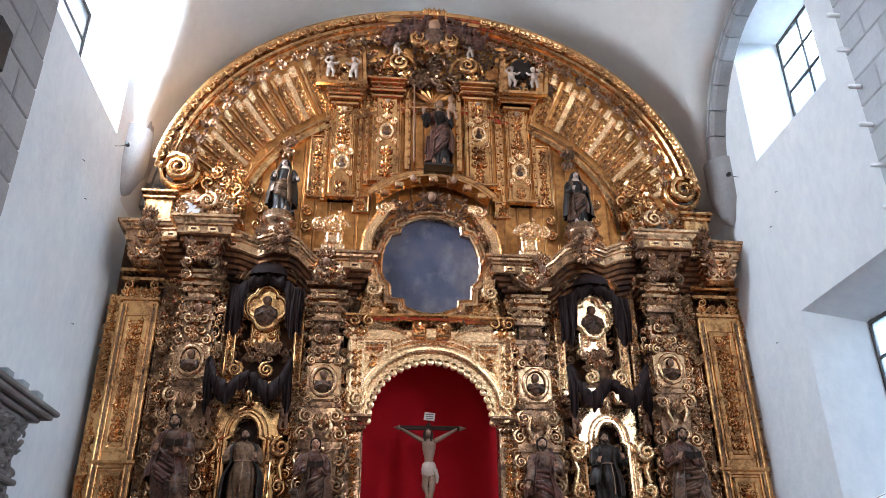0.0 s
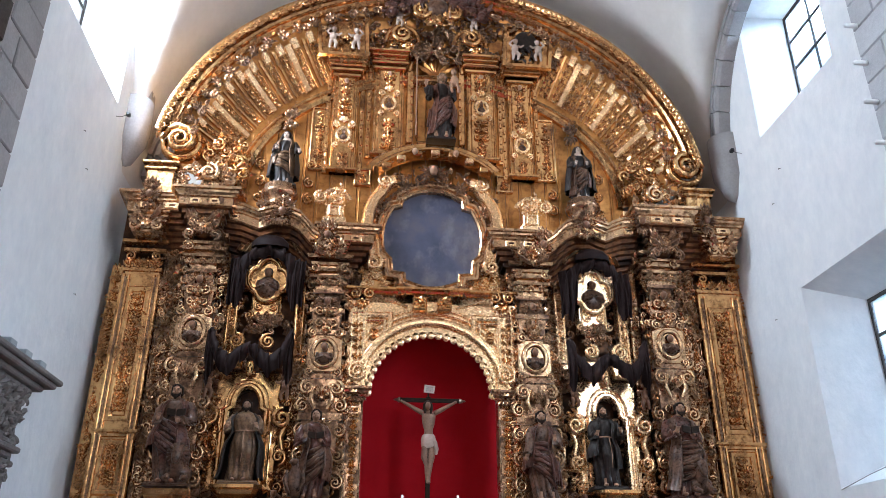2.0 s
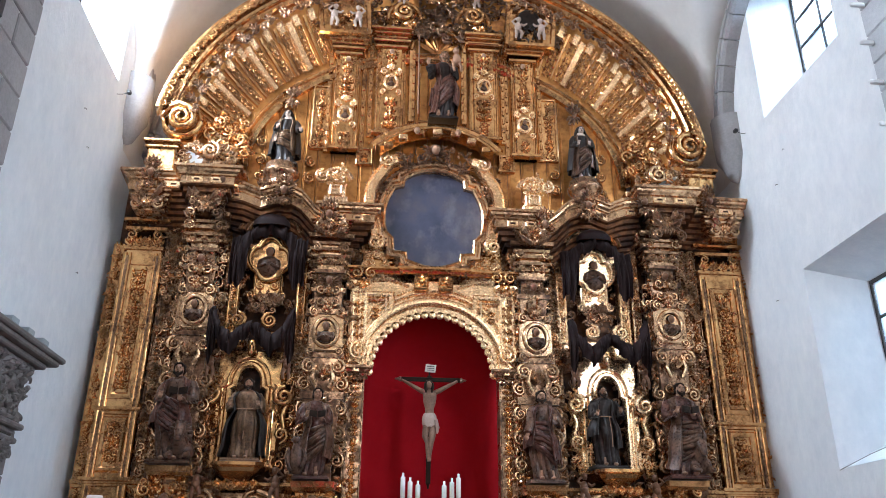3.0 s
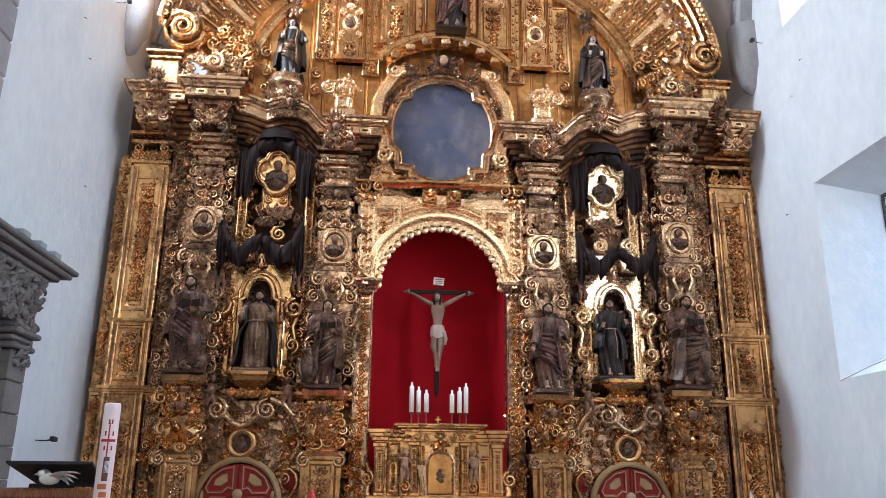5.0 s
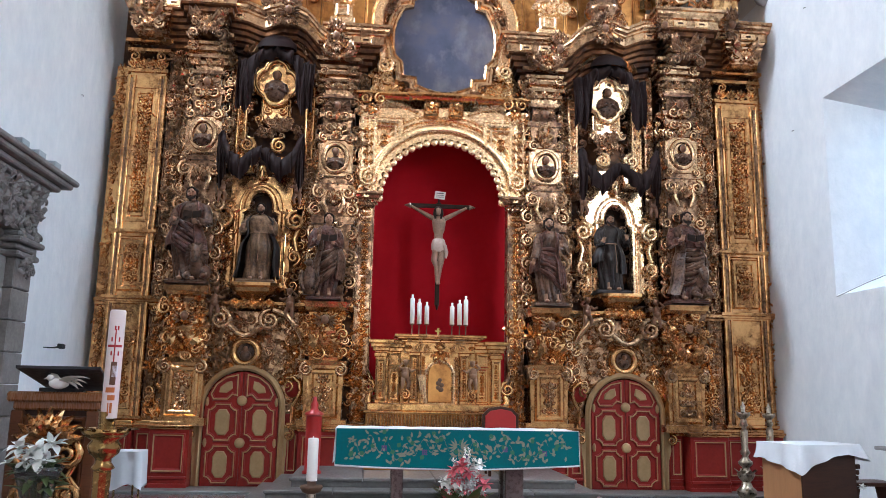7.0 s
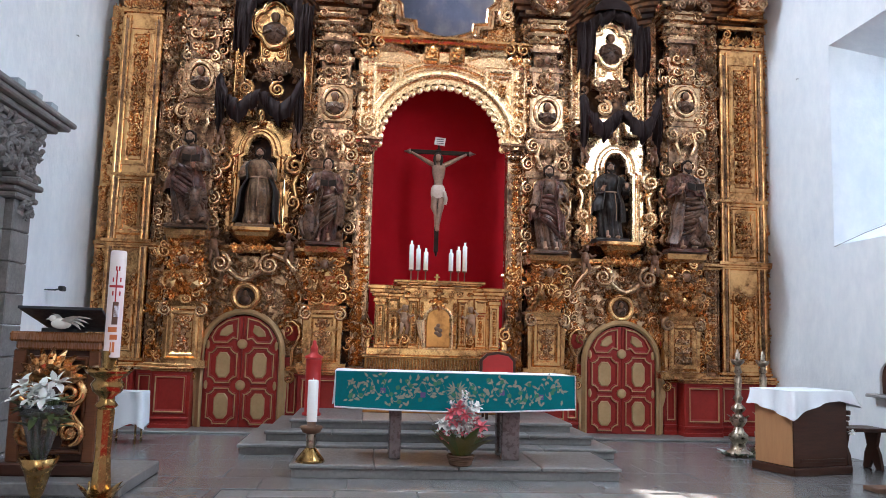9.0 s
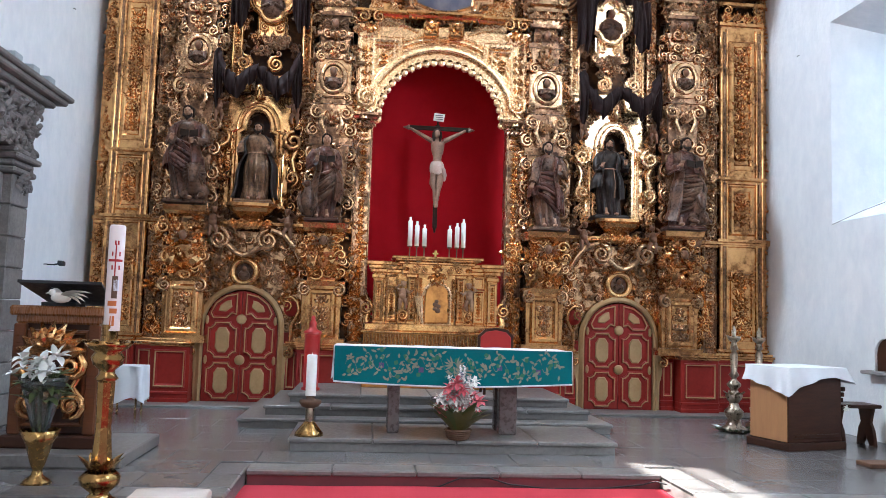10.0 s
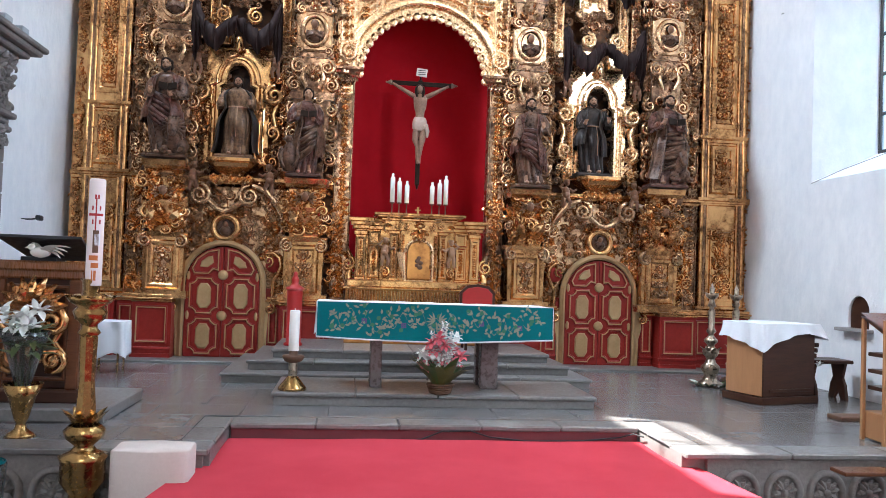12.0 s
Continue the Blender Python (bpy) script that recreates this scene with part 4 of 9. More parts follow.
for s in (-0.34, 2.65):
    b.add([(s, 13.92, 4.93), (s, 14.25, 4.93), (s, 14.25, 6.62), (s, 13.92, 6.62)], [(0, 1, 2, 3)])
r_part("arch_spandrel", b, GOLD_PALE, "pale burnished gold arch front")
b = Buf()
sweep(b, arc(1.155, 4.93, 1.325, 1.325, 0, 180, 40), BOLD, "xz", 13.92, False, True)
sweep(b, arc(1.155, 4.93, 1.52, 1.52, 30, 150, 36), BAND, "xz", 13.92, False, True)
sweep(b, arc(1.155, 4.86, 1.66, 1.66, 50, 130, 20), THIN, "xz", 13.92, False, True)
r_part("archivolt", b, GOLD_PALE)
b = Buf()
sweep(b, arc(1.155, 4.93, 1.185, 1.185, 0, 180, 48), [(-0.06, 0.0), (-0.06, 0.05), (0.06, 0.05), (0.06, 0.0)], "xz", 13.95, False, False)
r_part("fringe_band", b, GOLD_PALE)
for k in range(25):
    b = Buf()
    a = radians(1 + 178 * k / 24)
    x, z = 1.155 + 1.10 * math.cos(a), 4.93 + 1.10 * math.sin(a)
    lathe(b, 0, 0, 0, [(0.001, -0.03), (0.06, -0.03), (0.07, -0.022), (0.07, 0.022), (0.06, 0.03), (0.001, 0.03)], 14)
    b.v = [(x + p[0], 13.93 + p[2], z + p[1]) for p in b.v]
    tube(b, [(x, 13.93, z), (1.155 + 1.17 * math.cos(a), 13.93, 4.93 + 1.17 * math.sin(a))], 0.034, 6)
    r_part("scallop", b, GOLD_PALE)
for s in (-1, 1):
    cx = AX + s * 1.335
    b = Buf()
    box(b, cx - 0.16, cx + 0.16, 13.84, 13.93, 5.05, 6.55, 0.01)
    frame_rect(b, cx - 0.11, cx + 0.11, 5.45, 6.38, 13.84)
    box(b, cx - 0.20, cx + 0.20, 13.80, 13.95, 6.52, 6.62, 0.02)
    r_part("arch_pilaster", b, GOLD_PALE)
    b = Buf()
    for z in (5.62, 5.78, 5.94, 6.08, 6.2):
        tuft(b, cx, z, 13.84, 0.13, 270, 5, 160)
    r_part("pendant_ornament", b, GOLD)
    b = Buf()
    scroll(b, cx - s * 0.03, 5.28, 13.83, 0.19, -s, 90, 2.0, 0.26, 0.5)
    tube(b, [(cx - s * 0.18, 13.80, 5.5), (cx - s * 0.10, 13.80, 5.2), (cx + s * 0.05, 13.82, 5.06)], [0.03, 0.04, 0.05], 6)
    r_part("side_volute", b, GOLD_PALE)
    b = Buf()
    sweep(b, [(cx - 0.2, 13.95), (cx - 0.2, 13.86), (cx + 0.2, 13.86), (cx + 0.2, 13.95)], [(0.0, 0.0), (-0.03, 0.03), (-0.05, 0.07), (-0.09, 0.09), (-0.09, 0.13), (0.0, 0.15)], "xy", 4.90)
    for k in range(5):
        tuft(b, cx - 0.15 + 0.075 * k, 4.86, 13.84, 0.11, 270, 3, 100)
    r_part("impost", b, GOLD_DARK)
    # jamb strips with climbing relief
    jx = AX + s * 1.335
    b = Buf()
    box(b, jx - 0.15, jx + 0.15, 13.97, 14.24, 0.95, 4.88, 0.012)
    for e in (-0.135, 0.135):
        tube(b, [(jx + e, 13.965, 0.98), (jx + e, 13.965, 4.86)], 0.018, 6)
    r_part("niche_jamb", b, GOLD_DARK)
    b = candelabra(Buf(), jx - 0.11, jx + 0.11, 1.05, 4.8, 13.965, 21)
    r_part("jamb_relief", b, GOLD)
    # scrolls flanking the tabernacle
    b = Buf()
    scroll(b, AX + s * 1.10, 1.55, 13.85, 0.15, s, 90, 1.8, 0.26, 0.5)
    tube(b, [(AX + s * 1.1, 13.82, 1.7), (AX + s * 1.2, 13.85, 1.9), (AX + s * 1.22, 13.9, 2.0)], [0.04, 0.035, 0.02], 6)
    r_part("tabernacle_volute", b, GOLD_DARK)

    # nested mouldings that frame the pilaster panel beside the arch
    for u0, u1, zt, zb, pr in ((-1.32, -0.76, 6.36, 5.98, BAND), (-1.24, -0.86, 6.25, 5.88, THIN)):
        pts = [(AX - s * u0, 5.0), (AX - s * u0, zt), (AX - s * u1, zt), (AX - s * u1, zb)]
        b = Buf()
        sweep(b, pts, pr, "xz", 13.86)
        r_part("nested_moulding", b, GOLD_PALE)
    b = Buf()
    for z in (5.98, 6.10):
        tuft(b, AX + s * 1.05, z, 13.88, 0.12, 270, 5, 150)
    r_part("panel_drop", b, GOLD)

# zone over the arch: cornice, key blocks, scroll consoles
b = Buf()
path = [(2.72, 13.95), (2.72, 13.88), (1.75, 13.88), (1.75, 13.82), (0.6, 13.82), (0.6, 13.88), (-0.40, 13.88), (-0.40, 13.95)]
sweep(b, path, [(0, 0), (0.03, 0.02), (0.05, 0.06), (0.10, 0.08), (0.10, 0.12), (0, 0.14)], "xy", 6.76)
r_part("arch_cornice", b, GOLD)
for x in (0.93, 1.38):
    b = Buf()
    box(b, x - 0.13, x + 0.13, 13.66, 13.9, 6.42, 6.68, 0.03)
    rosette(b, x, 6.56, 13.66, 0.13)
    r_part("key_block", b, GOLD)
b = Buf()
box(b, 1.04, 1.27, 13.74, 13.92, 6.40, 6.62, 0.03)
r_part("key_panel", b, GOLD_PALE)
for s in (-1, 1):
    x = AX + s * 1.28
    b = Buf()
    for h in (-1, 1):
        scroll(b, x + h * 0.13, 6.74, 13.82, 0.12, h, 90, 1.5, 0.28, 0.6)
    tuft(b, x, 6.62, 13.80, 0.2, 270, 5, 140)
    r_part("console_scroll", b, GOLD)
    b = Buf()
    sweep(b, [(AX + s * 0.45, 6.55), (AX + s * 0.62, 6.62), (AX + s * 0.80, 6.66), (AX + s * 0.98, 6.72)], THIN, "xz", 13.90)
    r_part("curved_moulding", b, GOLD_PALE)

# oval painting and its stepped frame
OX, OZ, ORX, ORZ = 1.16, 7.95, 0.96, 1.03
b = Buf()
b.add([(x, 13.98, z) for x, z in arc(OX, OZ, ORX, ORZ, 0, 360, 48)[:-1]], [tuple(range(48))])
tagged(part("oval_painting", b, CANVAS), "darkened blue oval canvas with faint pale clouds above the arch", "painting")
b = Buf()
N = 48


def ray_out(a):
    c, s = math.cos(a), math.sin(a)
    k = 1.27 if s > 0 else min(1.30 / max(abs(c), 1e-3), 1.04 / max(abs(s), 1e-3))
    return OX + k * c, OZ + k * s


sheet(b, [[(x, 13.985, z) for x, z in arc(OX, OZ, 0.9, 0.97, 0, 360, N)], [(*[ray_out(2 * math.pi * k / N)[0]], 13.985 + 0.02, ray_out(2 * math.pi * k / N)[1]) for k in range(N + 1)]], False)
r_part("frame_board", b, GOLD)
# the frame runs round the canvas and breaks into stairs on the diagonals
half = [(1.0, 0.0), (0.985, 0.17), (0.94, 0.34), (0.87, 0.49), (0.80, 0.62), (0.65, 0.66), (0.63, 0.79), (0.44, 0.90), (0.23, 0.975), (0.0, 1.0)]
foot = [(1.0, 0.0), (0.985, -0.17), (0.945, -0.33), (0.83, -0.44), (0.80, -0.72), (0.57, -0.74), (0.55, -0.86), (0.36, -0.93), (0.18, -0.985), (0.0, -1.0)]
ring = half + [(-x, z) for x, z in reversed(half[:-1])] + [(-x, z) for x, z in foot[1:]] + [(x, z) for x, z in reversed(foot[1:-1])]
loop = [(OX + (ORX + 0.05) * x, OZ + (ORZ + 0.05) * z) for x, z in ring]
b = Buf()
sweep(b, list(reversed(loop)), [(-0.09, 0.0), (-0.09, 0.10), (-0.06, 0.13), (-0.03, 0.09), (0.0, 0.09), (0.02, 0.15), (0.06, 0.15), (0.09, 0.07), (0.09, 0.0)], "xz", 13.97, True)
r_part("oval_frame", b, GOLD_ROSE, "moulded round gilt frame stepped on the diagonals")
b = Buf()
for k in range(72):
    a = 2 * math.pi * k / 72
    if 0.62 < (a % (math.pi / 2)) < 0.95 and math.sin(a) < 0:
        continue
    x, z = OX + 1.13 * math.cos(a), OZ + 1.19 * math.sin(a)
    leaf(b, x, z, 13.93, math.degrees(a) + (75 if k % 2 else -75), 0.18, 0.10, 0.7 if k % 2 else -0.7, 0.4)
    if k % 3 == 0:
        bead(b, x, 13.86, z, 0.035)
r_part("frame_garland", b, GOLD_DARK)
for a in (28, 62, 118, 152, 208, 242, 298, 332):
    b = Buf()
    tuft(b, OX + 1.12 * math.cos(radians(a)), OZ + 1.18 * math.sin(radians(a)), 13.86, 0.2, a, 5, 220)
    tuft(b, OX + 1.12 * math.cos(radians(a)), OZ + 1.18 * math.sin(radians(a)), 13.84, 0.13, a + 180, 3, 120)
    r_part("leaf_boss", b, GOLD_DARK)
for s in (-1, 1):
    b = Buf()
    thicket(b, lambda x, z: (x - OX) ** 2 / 1.25 + (z - OZ) ** 2 / 1.35 > 1, *sorted((AX + s * 0.55, AX + s * 1.3)), 6.92, 7.35, 13.97, 60, 0.12, 31)
    r_part("corner_foliage", b, GOLD_PALE)
    # tall S-scroll bracket beside the oval
    b = Buf()
    scroll(b, AX + s * 1.10, 7.35, 13.80, 0.17, s, 90, 1.8, 0.30, 0.5)
    scroll(b, AX + s * 0.92, 9.05, 13.75, 0.15, -s, 90 - s * 60, 1.8, 0.30, 0.5)
    pts = [(0.72, 9.10), (0.86, 9.07), (0.95, 8.94), (1.04, 8.78), (1.15, 8.62), (1.23, 8.40), (1.25, 8.12), (1.18, 7.88), (1.11, 7.66), (1.08, 7.42)]
    pts = [(OX + s * u, z) for u, z in pts]
    sweep(b, pts if s < 0 else pts[::-1], [(-0.11, 0.0), (-0.11, 0.13), (-0.085, 0.17), (-0.06, 0.13), (0.05, 0.11), (0.07, 0.18), (0.10, 0.18), (0.115, 0.1), (0.115, 0.0)], "xz", 13.86, False, False)
    r_part("scroll_bracket", b, GOLD_PALE, "bold pale gilt curved moulding beside the oval")
    b = Buf()
    for q in range(7):
        tuft(b, AX + s * (1.34 - 0.05 * max(q - 3, 0)), 7.5 + 0.21 * q, 13.86, 0.12, 90 + 60 * (q % 2 * 2 - 1), 5, 180)
    r_part("bracket_leaves", b, GOLD_DARK)

# segmental pediment that carries the upper statue
b = Buf()
pa = arc(1.19, 8.35, 1.55, 1.45, 42, 138, 24)
sweep(b, pa, [(-0.28, 0.0), (-0.28, 0.12), (-0.20, 0.20), (-0.10, 0.22), (-0.06, 0.32), (0.02, 0.42), (0.06, 0.42), (0.06, 0.0)], "xz", 14.0, False, False)
r_part("segmental_pediment", b, GOLD)
for k in range(7):
    b = Buf()
    a = radians(48 + 14 * k)
    x, z = 1.19 + 1.42 * math.cos(a), 8.35 + 1.32 * math.sin(a)
    box(b, x - 0.085, x + 0.085, 13.55, 13.7, z - 0.06, z + 0.05, 0.015)
    r_part("pediment_block", b, GOLD_PALE if k % 2 else GOLD)
b = Buf()
cherub(b, 1.16, 9.30, 13.72, 0.10, True)
r_part("cherub_head", b, [GOLD_DARK, FLESH], "painted cherub head with gilded wings")
b = Buf()
thicket(b, lambda x, z: abs(x - 1.17) < 0.8 and z < 9.55 - 0.5 * abs(x - 1.17), 0.3, 2.05, 9.05, 9.6, 13.8, 60, 0.14, 8)
r_part("pediment_foliage", b, GOLD_DARK)
for x in (0.78, 1.58):
    b = Buf()
    cherub(b, x, 9.62, 13.55, 0.07, False)
    r_part("cherub_head", b, [GOLD, FLESH])


# ---- outer pilasters and carved border ----
def pilaster(cx, w, label=""):
    y = 13.95
    b = Buf()
    box(b, cx - w / 2, cx + w / 2, y, 14.25, 1.0, 7.1, 0.012)
    for e in (-0.5, -0.36, 0.36, 0.5):
        tube(b, [(cx + e * w, y - 0.01, 1.05), (cx + e * w, y - 0.01, 7.0)], 0.028 if abs(e) < 0.4 else 0.04, 6)
    frame_rect(b, cx - w * 0.25, cx + w * 0.25, 4.42, 6.72, y, BAND)
    frame_rect(b, cx - w * 0.25, cx + w * 0.25, 3.22, 4.02, y, BAND)
    frame_rect(b, cx - w * 0.25, cx + w * 0.25, 1.25, 2.5, y, THIN)
    shaft = r_part("pilaster", b, GOLD, label)
    for k, (za, zb) in enumerate(((4.5, 6.65), (3.3, 3.98), (1.3, 2.5))):
        b = candelabra(Buf(), cx - w * 0.21, cx + w * 0.21, za, zb, y - 0.01, 3 + k, 1.8)
        thicket(b, lambda x, z: True, cx - w * 0.19, cx + w * 0.19, za, zb, y - 0.005, int(28 * (zb - za)), 0.13, 60 + k)
        sub("pilaster_relief", b, GOLD, shaft)
    for e in (-0.43, 0.43):
        b = Buf()
        box(b, cx + e * w - 0.022, cx + e * w + 0.022, y - 0.035, y + 0.01, 1.1, 6.95, 0.008)
        sub("fillet", b, GOLD_DARK, shaft)
    # carved strip between the pilaster and the neighbouring column
    gx = cx + (1 if cx < 0 else -1) * (w / 2 + 0.17)
    b = Buf()
    box(b, gx - 0.13, gx + 0.13, 14.04, 14.23, 1.0, 7.6, 0.01)
    for e in (-0.115, 0.115):
        tube(b, [(gx + e, 14.03, 1.05), (gx + e, 14.03, 7.5)], 0.02, 6)
    strip = r_part("carved_strip", b, GOLD_DARK)
    b = candelabra(Buf(), gx - 0.1, gx + 0.1, 1.1, 7.5, 14.03, 8, 1.6)
    thicket(b, lambda x, z: True, gx - 0.1, gx + 0.1, 3.0, 7.5, 14.0, 110, 0.14, 71)
    sub("strip_foliage", b, GOLD_ROSE, strip)
    for z, o, h in ((4.1, 0.07, 0.14), (2.95, 0.10, 0.16), (1.0, 0.08, 0.14)):
        b = Buf()
        sweep(b, [(cx + w / 2, 14.2), (cx + w / 2, y), (cx - w / 2, y), (cx - w / 2, 14.2)], [(0, 0), (0.4 * o, 0.1 * h), (0.5 * o, 0.4 * h), (o, 0.6 * h), (o, 0.9 * h), (0, h)], "xy", z)
        sub("moulding", b, GOLD, shaft)
    b = Buf()
    for z, o in ((7.05, 0.03), (7.42, 0.06), (7.58, 0.10)):
        sweep(b, [(cx + w / 2, 14.2), (cx + w / 2, y), (cx - w / 2, y), (cx - w / 2, 14.2)], [(0, 0), (o, 0.02), (o, 0.08), (0, 0.1)], "xy", z)
    for k in range(4):
        tuft(b, cx - w * 0.38 + w * 0.25 * k, 7.14, y, 0.2, 90, 5, 130)
    for s in (-1, 1):
        scroll(b, cx + s * w * 0.38, 7.34, y - 0.03, 0.1, s, 90, 1.5, 0.3, 0.6)
    sub("capital", b, GOLD, shaft)
    return shaft


pilaster(-4.08, 0.62)
pilaster(6.70, 0.78)
for x0, x1, z0, z1 in ((-4.64, -4.44, 0.95, 7.2), (7.08, 7.21, 0.95, 8.2)):
    b = Buf()
    box(b, x0, x1, 14.02, 14.24, z0, z1, 0.01)
    thicket(b, lambda x, z: True, x0 + 0.05, x1 - 0.05, z0, z1, 14.01, 330, 0.085, 17)
    r_part("carved_border", b, GOLD)


# ---- estipite columns ----
def stacked(b, x, y, levels):
    """One stepped shaft from (z, width, depth) rings, closed at both ends."""
    rows = [[(x - w / 2, y - d / 2, z), (x + w / 2, y - d / 2, z), (x + w / 2, y + d / 2, z), (x - w / 2, y + d / 2, z)] for z, w, d in levels]
    n = len(b.v)
    sheet(b, rows, False, True)
    m = len(b.v) - 4
    b.f.extend([(n, n + 1, n + 2, n + 3), (m, m + 1, m + 2, m + 3)])
    b.s.extend([False, False])
    b.m.extend([0, 0])


def estipite(x, dz, seed, w=0.74):
    y = 13.98
    b = Buf()
    lv = [(2.9, 0.62), (3.05, 0.70), (3.05, 0.5), (3.2, 0.42), (4.4, 0.62), (4.4, 0.72), (4.52, 0.74), (4.52, 0.58), (4.66, 0.52), (5.12 + dz, 0.56), (5.12 + dz, 0.66), (5.2 + dz, 0.68), (5.2 + dz, 0.56), (5.9 + dz, 0.60), (5.9 + dz, 0.70), (5.98 + dz, 0.72), (5.98 + dz, 0.44), (6.32 + dz, 0.52), (6.32 + dz, 0.60), (6.4 + dz, 0.62), (6.4 + dz, 0.46), (6.7 + dz, 0.40), (6.7 + dz, 0.54), (6.76 + dz, 0.56)]
    stacked(b, x, y, [(z, q, q * 0.9) for z, q in lv])
    col = r_part("estipite_column", b, GOLD_DARK, "tarnished gilded estipite column crowded with carving")
    yf = 13.69
    # capital with stepped mouldings
    b = Buf()
    z = 6.76 + dz
    rings = []
    for q, h in ((0.44, 0.10), (0.62, 0.045), (0.40, 0.07), (0.68, 0.045), (0.44, 0.08), (0.74, 0.05), (0.48, 0.08), (0.66, 0.05), (0.50, 0.07), (0.80, 0.06)):
        rings += [(z, q, q * 0.9), (z + h, q * (1.05 if h < 0.08 else 1.12), q * 0.95)]
        z += h
    stacked(b, x, y, rings)
    for k in range(3):
        tuft(b, x + (k - 1) * 0.2, 6.86 + dz, yf + 0.03, 0.14, 90, 5, 140)
    for s in (-1, 1):
        scroll(b, x + s * 0.26, 7.14 + dz, yf - 0.04, 0.09, s, 90, 1.5, 0.3, 0.6)
    sub("capital", b, GOLD_ROSE, col)
    b = Buf()
    cherub(b, x, 6.52 + dz, yf + 0.02, 0.075, True)
    sub("cherub_head", b, [GOLD_DARK, BROWN_FLESH], col)
    # portrait medallion
    zc = 5.56 + dz
    b = Buf()
    slab(b, [(x + px, zc + pz) for px, pz in ((-0.30, -0.26), (-0.18, -0.34), (0.18, -0.34), (0.30, -0.26), (0.30, 0.26), (0.18, 0.34), (-0.18, 0.34), (-0.30, 0.26))], yf - 0.03, y, 0.02)
    sweep(b, list(reversed(arc(x, zc, 0.20, 0.25, 0, 360, 24)[:-1])), [(-0.045, 0), (-0.03, 0.05), (0.01, 0.06), (0.04, 0.03), (0.05, 0)], "xz", yf - 0.03, True, True)
    for s in (-1, 1):
        scroll(b, x + s * 0.22, zc + 0.36, yf - 0.03, 0.10, -s, 90, 1.6, 0.28, 0.5)
        scroll(b, x + s * 0.24, zc - 0.34, yf - 0.03, 0.08, s, 270, 1.6, 0.28, 0.5)
    tuft(b, x, zc + 0.36, yf - 0.05, 0.16, 90, 5, 160)
    sub("medallion", b, GOLD_ROSE, col)
    b = Buf()
    ball(b, x, yf - 0.05, zc - 0.09, 0.13, 0.08, 0.11, 9, 6, 0)
    ball(b, x, yf - 0.10, zc + 0.09, 0.058, 0.06, 0.075, 9, 6, 1)
    ball(b, x, yf - 0.055, zc + 0.125, 0.066, 0.05, 0.06, 8, 5, 2)
    for h in (-1, 1):
        tube(b, [(x + h * 0.11, yf - 0.06, zc - 0.02), (x + h * 0.12, yf - 0.11, zc - 0.13), (x + h * 0.02, yf - 0.14, zc - 0.08)], [0.035, 0.035, 0.02], 6, 1, 0)
    sub("carved_bust", b, [ROBE, BROWN_FLESH, HAIR], col, "small dark painted bust in an oval frame")
    # scroll block above the statue
    b = Buf()
    zs = 4.86 + dz
    for s in (-1, 1):
        scroll(b, x + s * 0.24, zs + 0.08, yf - 0.03, 0.14, -s, 90, 1.8, 0.28, 0.5)
        tube(b, [(x + s * 0.10, yf - 0.06, zs - 0.28), (x + s * 0.18, yf - 0.06, zs - 0.1), (x + s * 0.12, yf - 0.06, zs + 0.12)], [0.03, 0.05, 0.04], 6)
    tuft(b, x, zs - 0.1, yf - 0.06, 0.24, 90, 5, 120)
    sub("scroll_block", b, GOLD_ROSE, col)
    # side wings of foliage and strip panels
    for s in (-1, 1):
        b = Buf()
        wx = x + s * 0.47
        box(b, wx - 0.09, wx + 0.09, 14.05, 14.24, 3.0, 7.45 + dz, 0.01)
        candelabra(b, wx - 0.1, wx + 0.1, 3.0, 7.4 + dz, 14.04, seed + 3, 1.3)
        thicket(b, lambda px, pz: True, x + s * 0.3 - 0.08, x + s * 0.3 + 0.10, 3.1, 7.3 + dz, 13.86, 110, 0.17, seed + 7)
        sub("side_foliage", b, GOLD_ROSE, col)
    b = Buf()
    candelabra(b, x - 0.25, x + 0.25, 5.96 + dz, 6.46 + dz, yf + 0.04, seed, 1.6)
    candelabra(b, x - 0.26, x + 0.26, 3.25, 4.6 + dz, yf + 0.06, seed + 1, 1.4)
    for q in range(4):
        for s in (-1, 1):
            scroll(b, x + s * 0.31, 3.4 + 0.42 * q, yf + 0.08, 0.13, -s, 90, 1.7, 0.28, 0.6)
    sub("column_foliage", b, GOLD_ROSE, col)
    return col


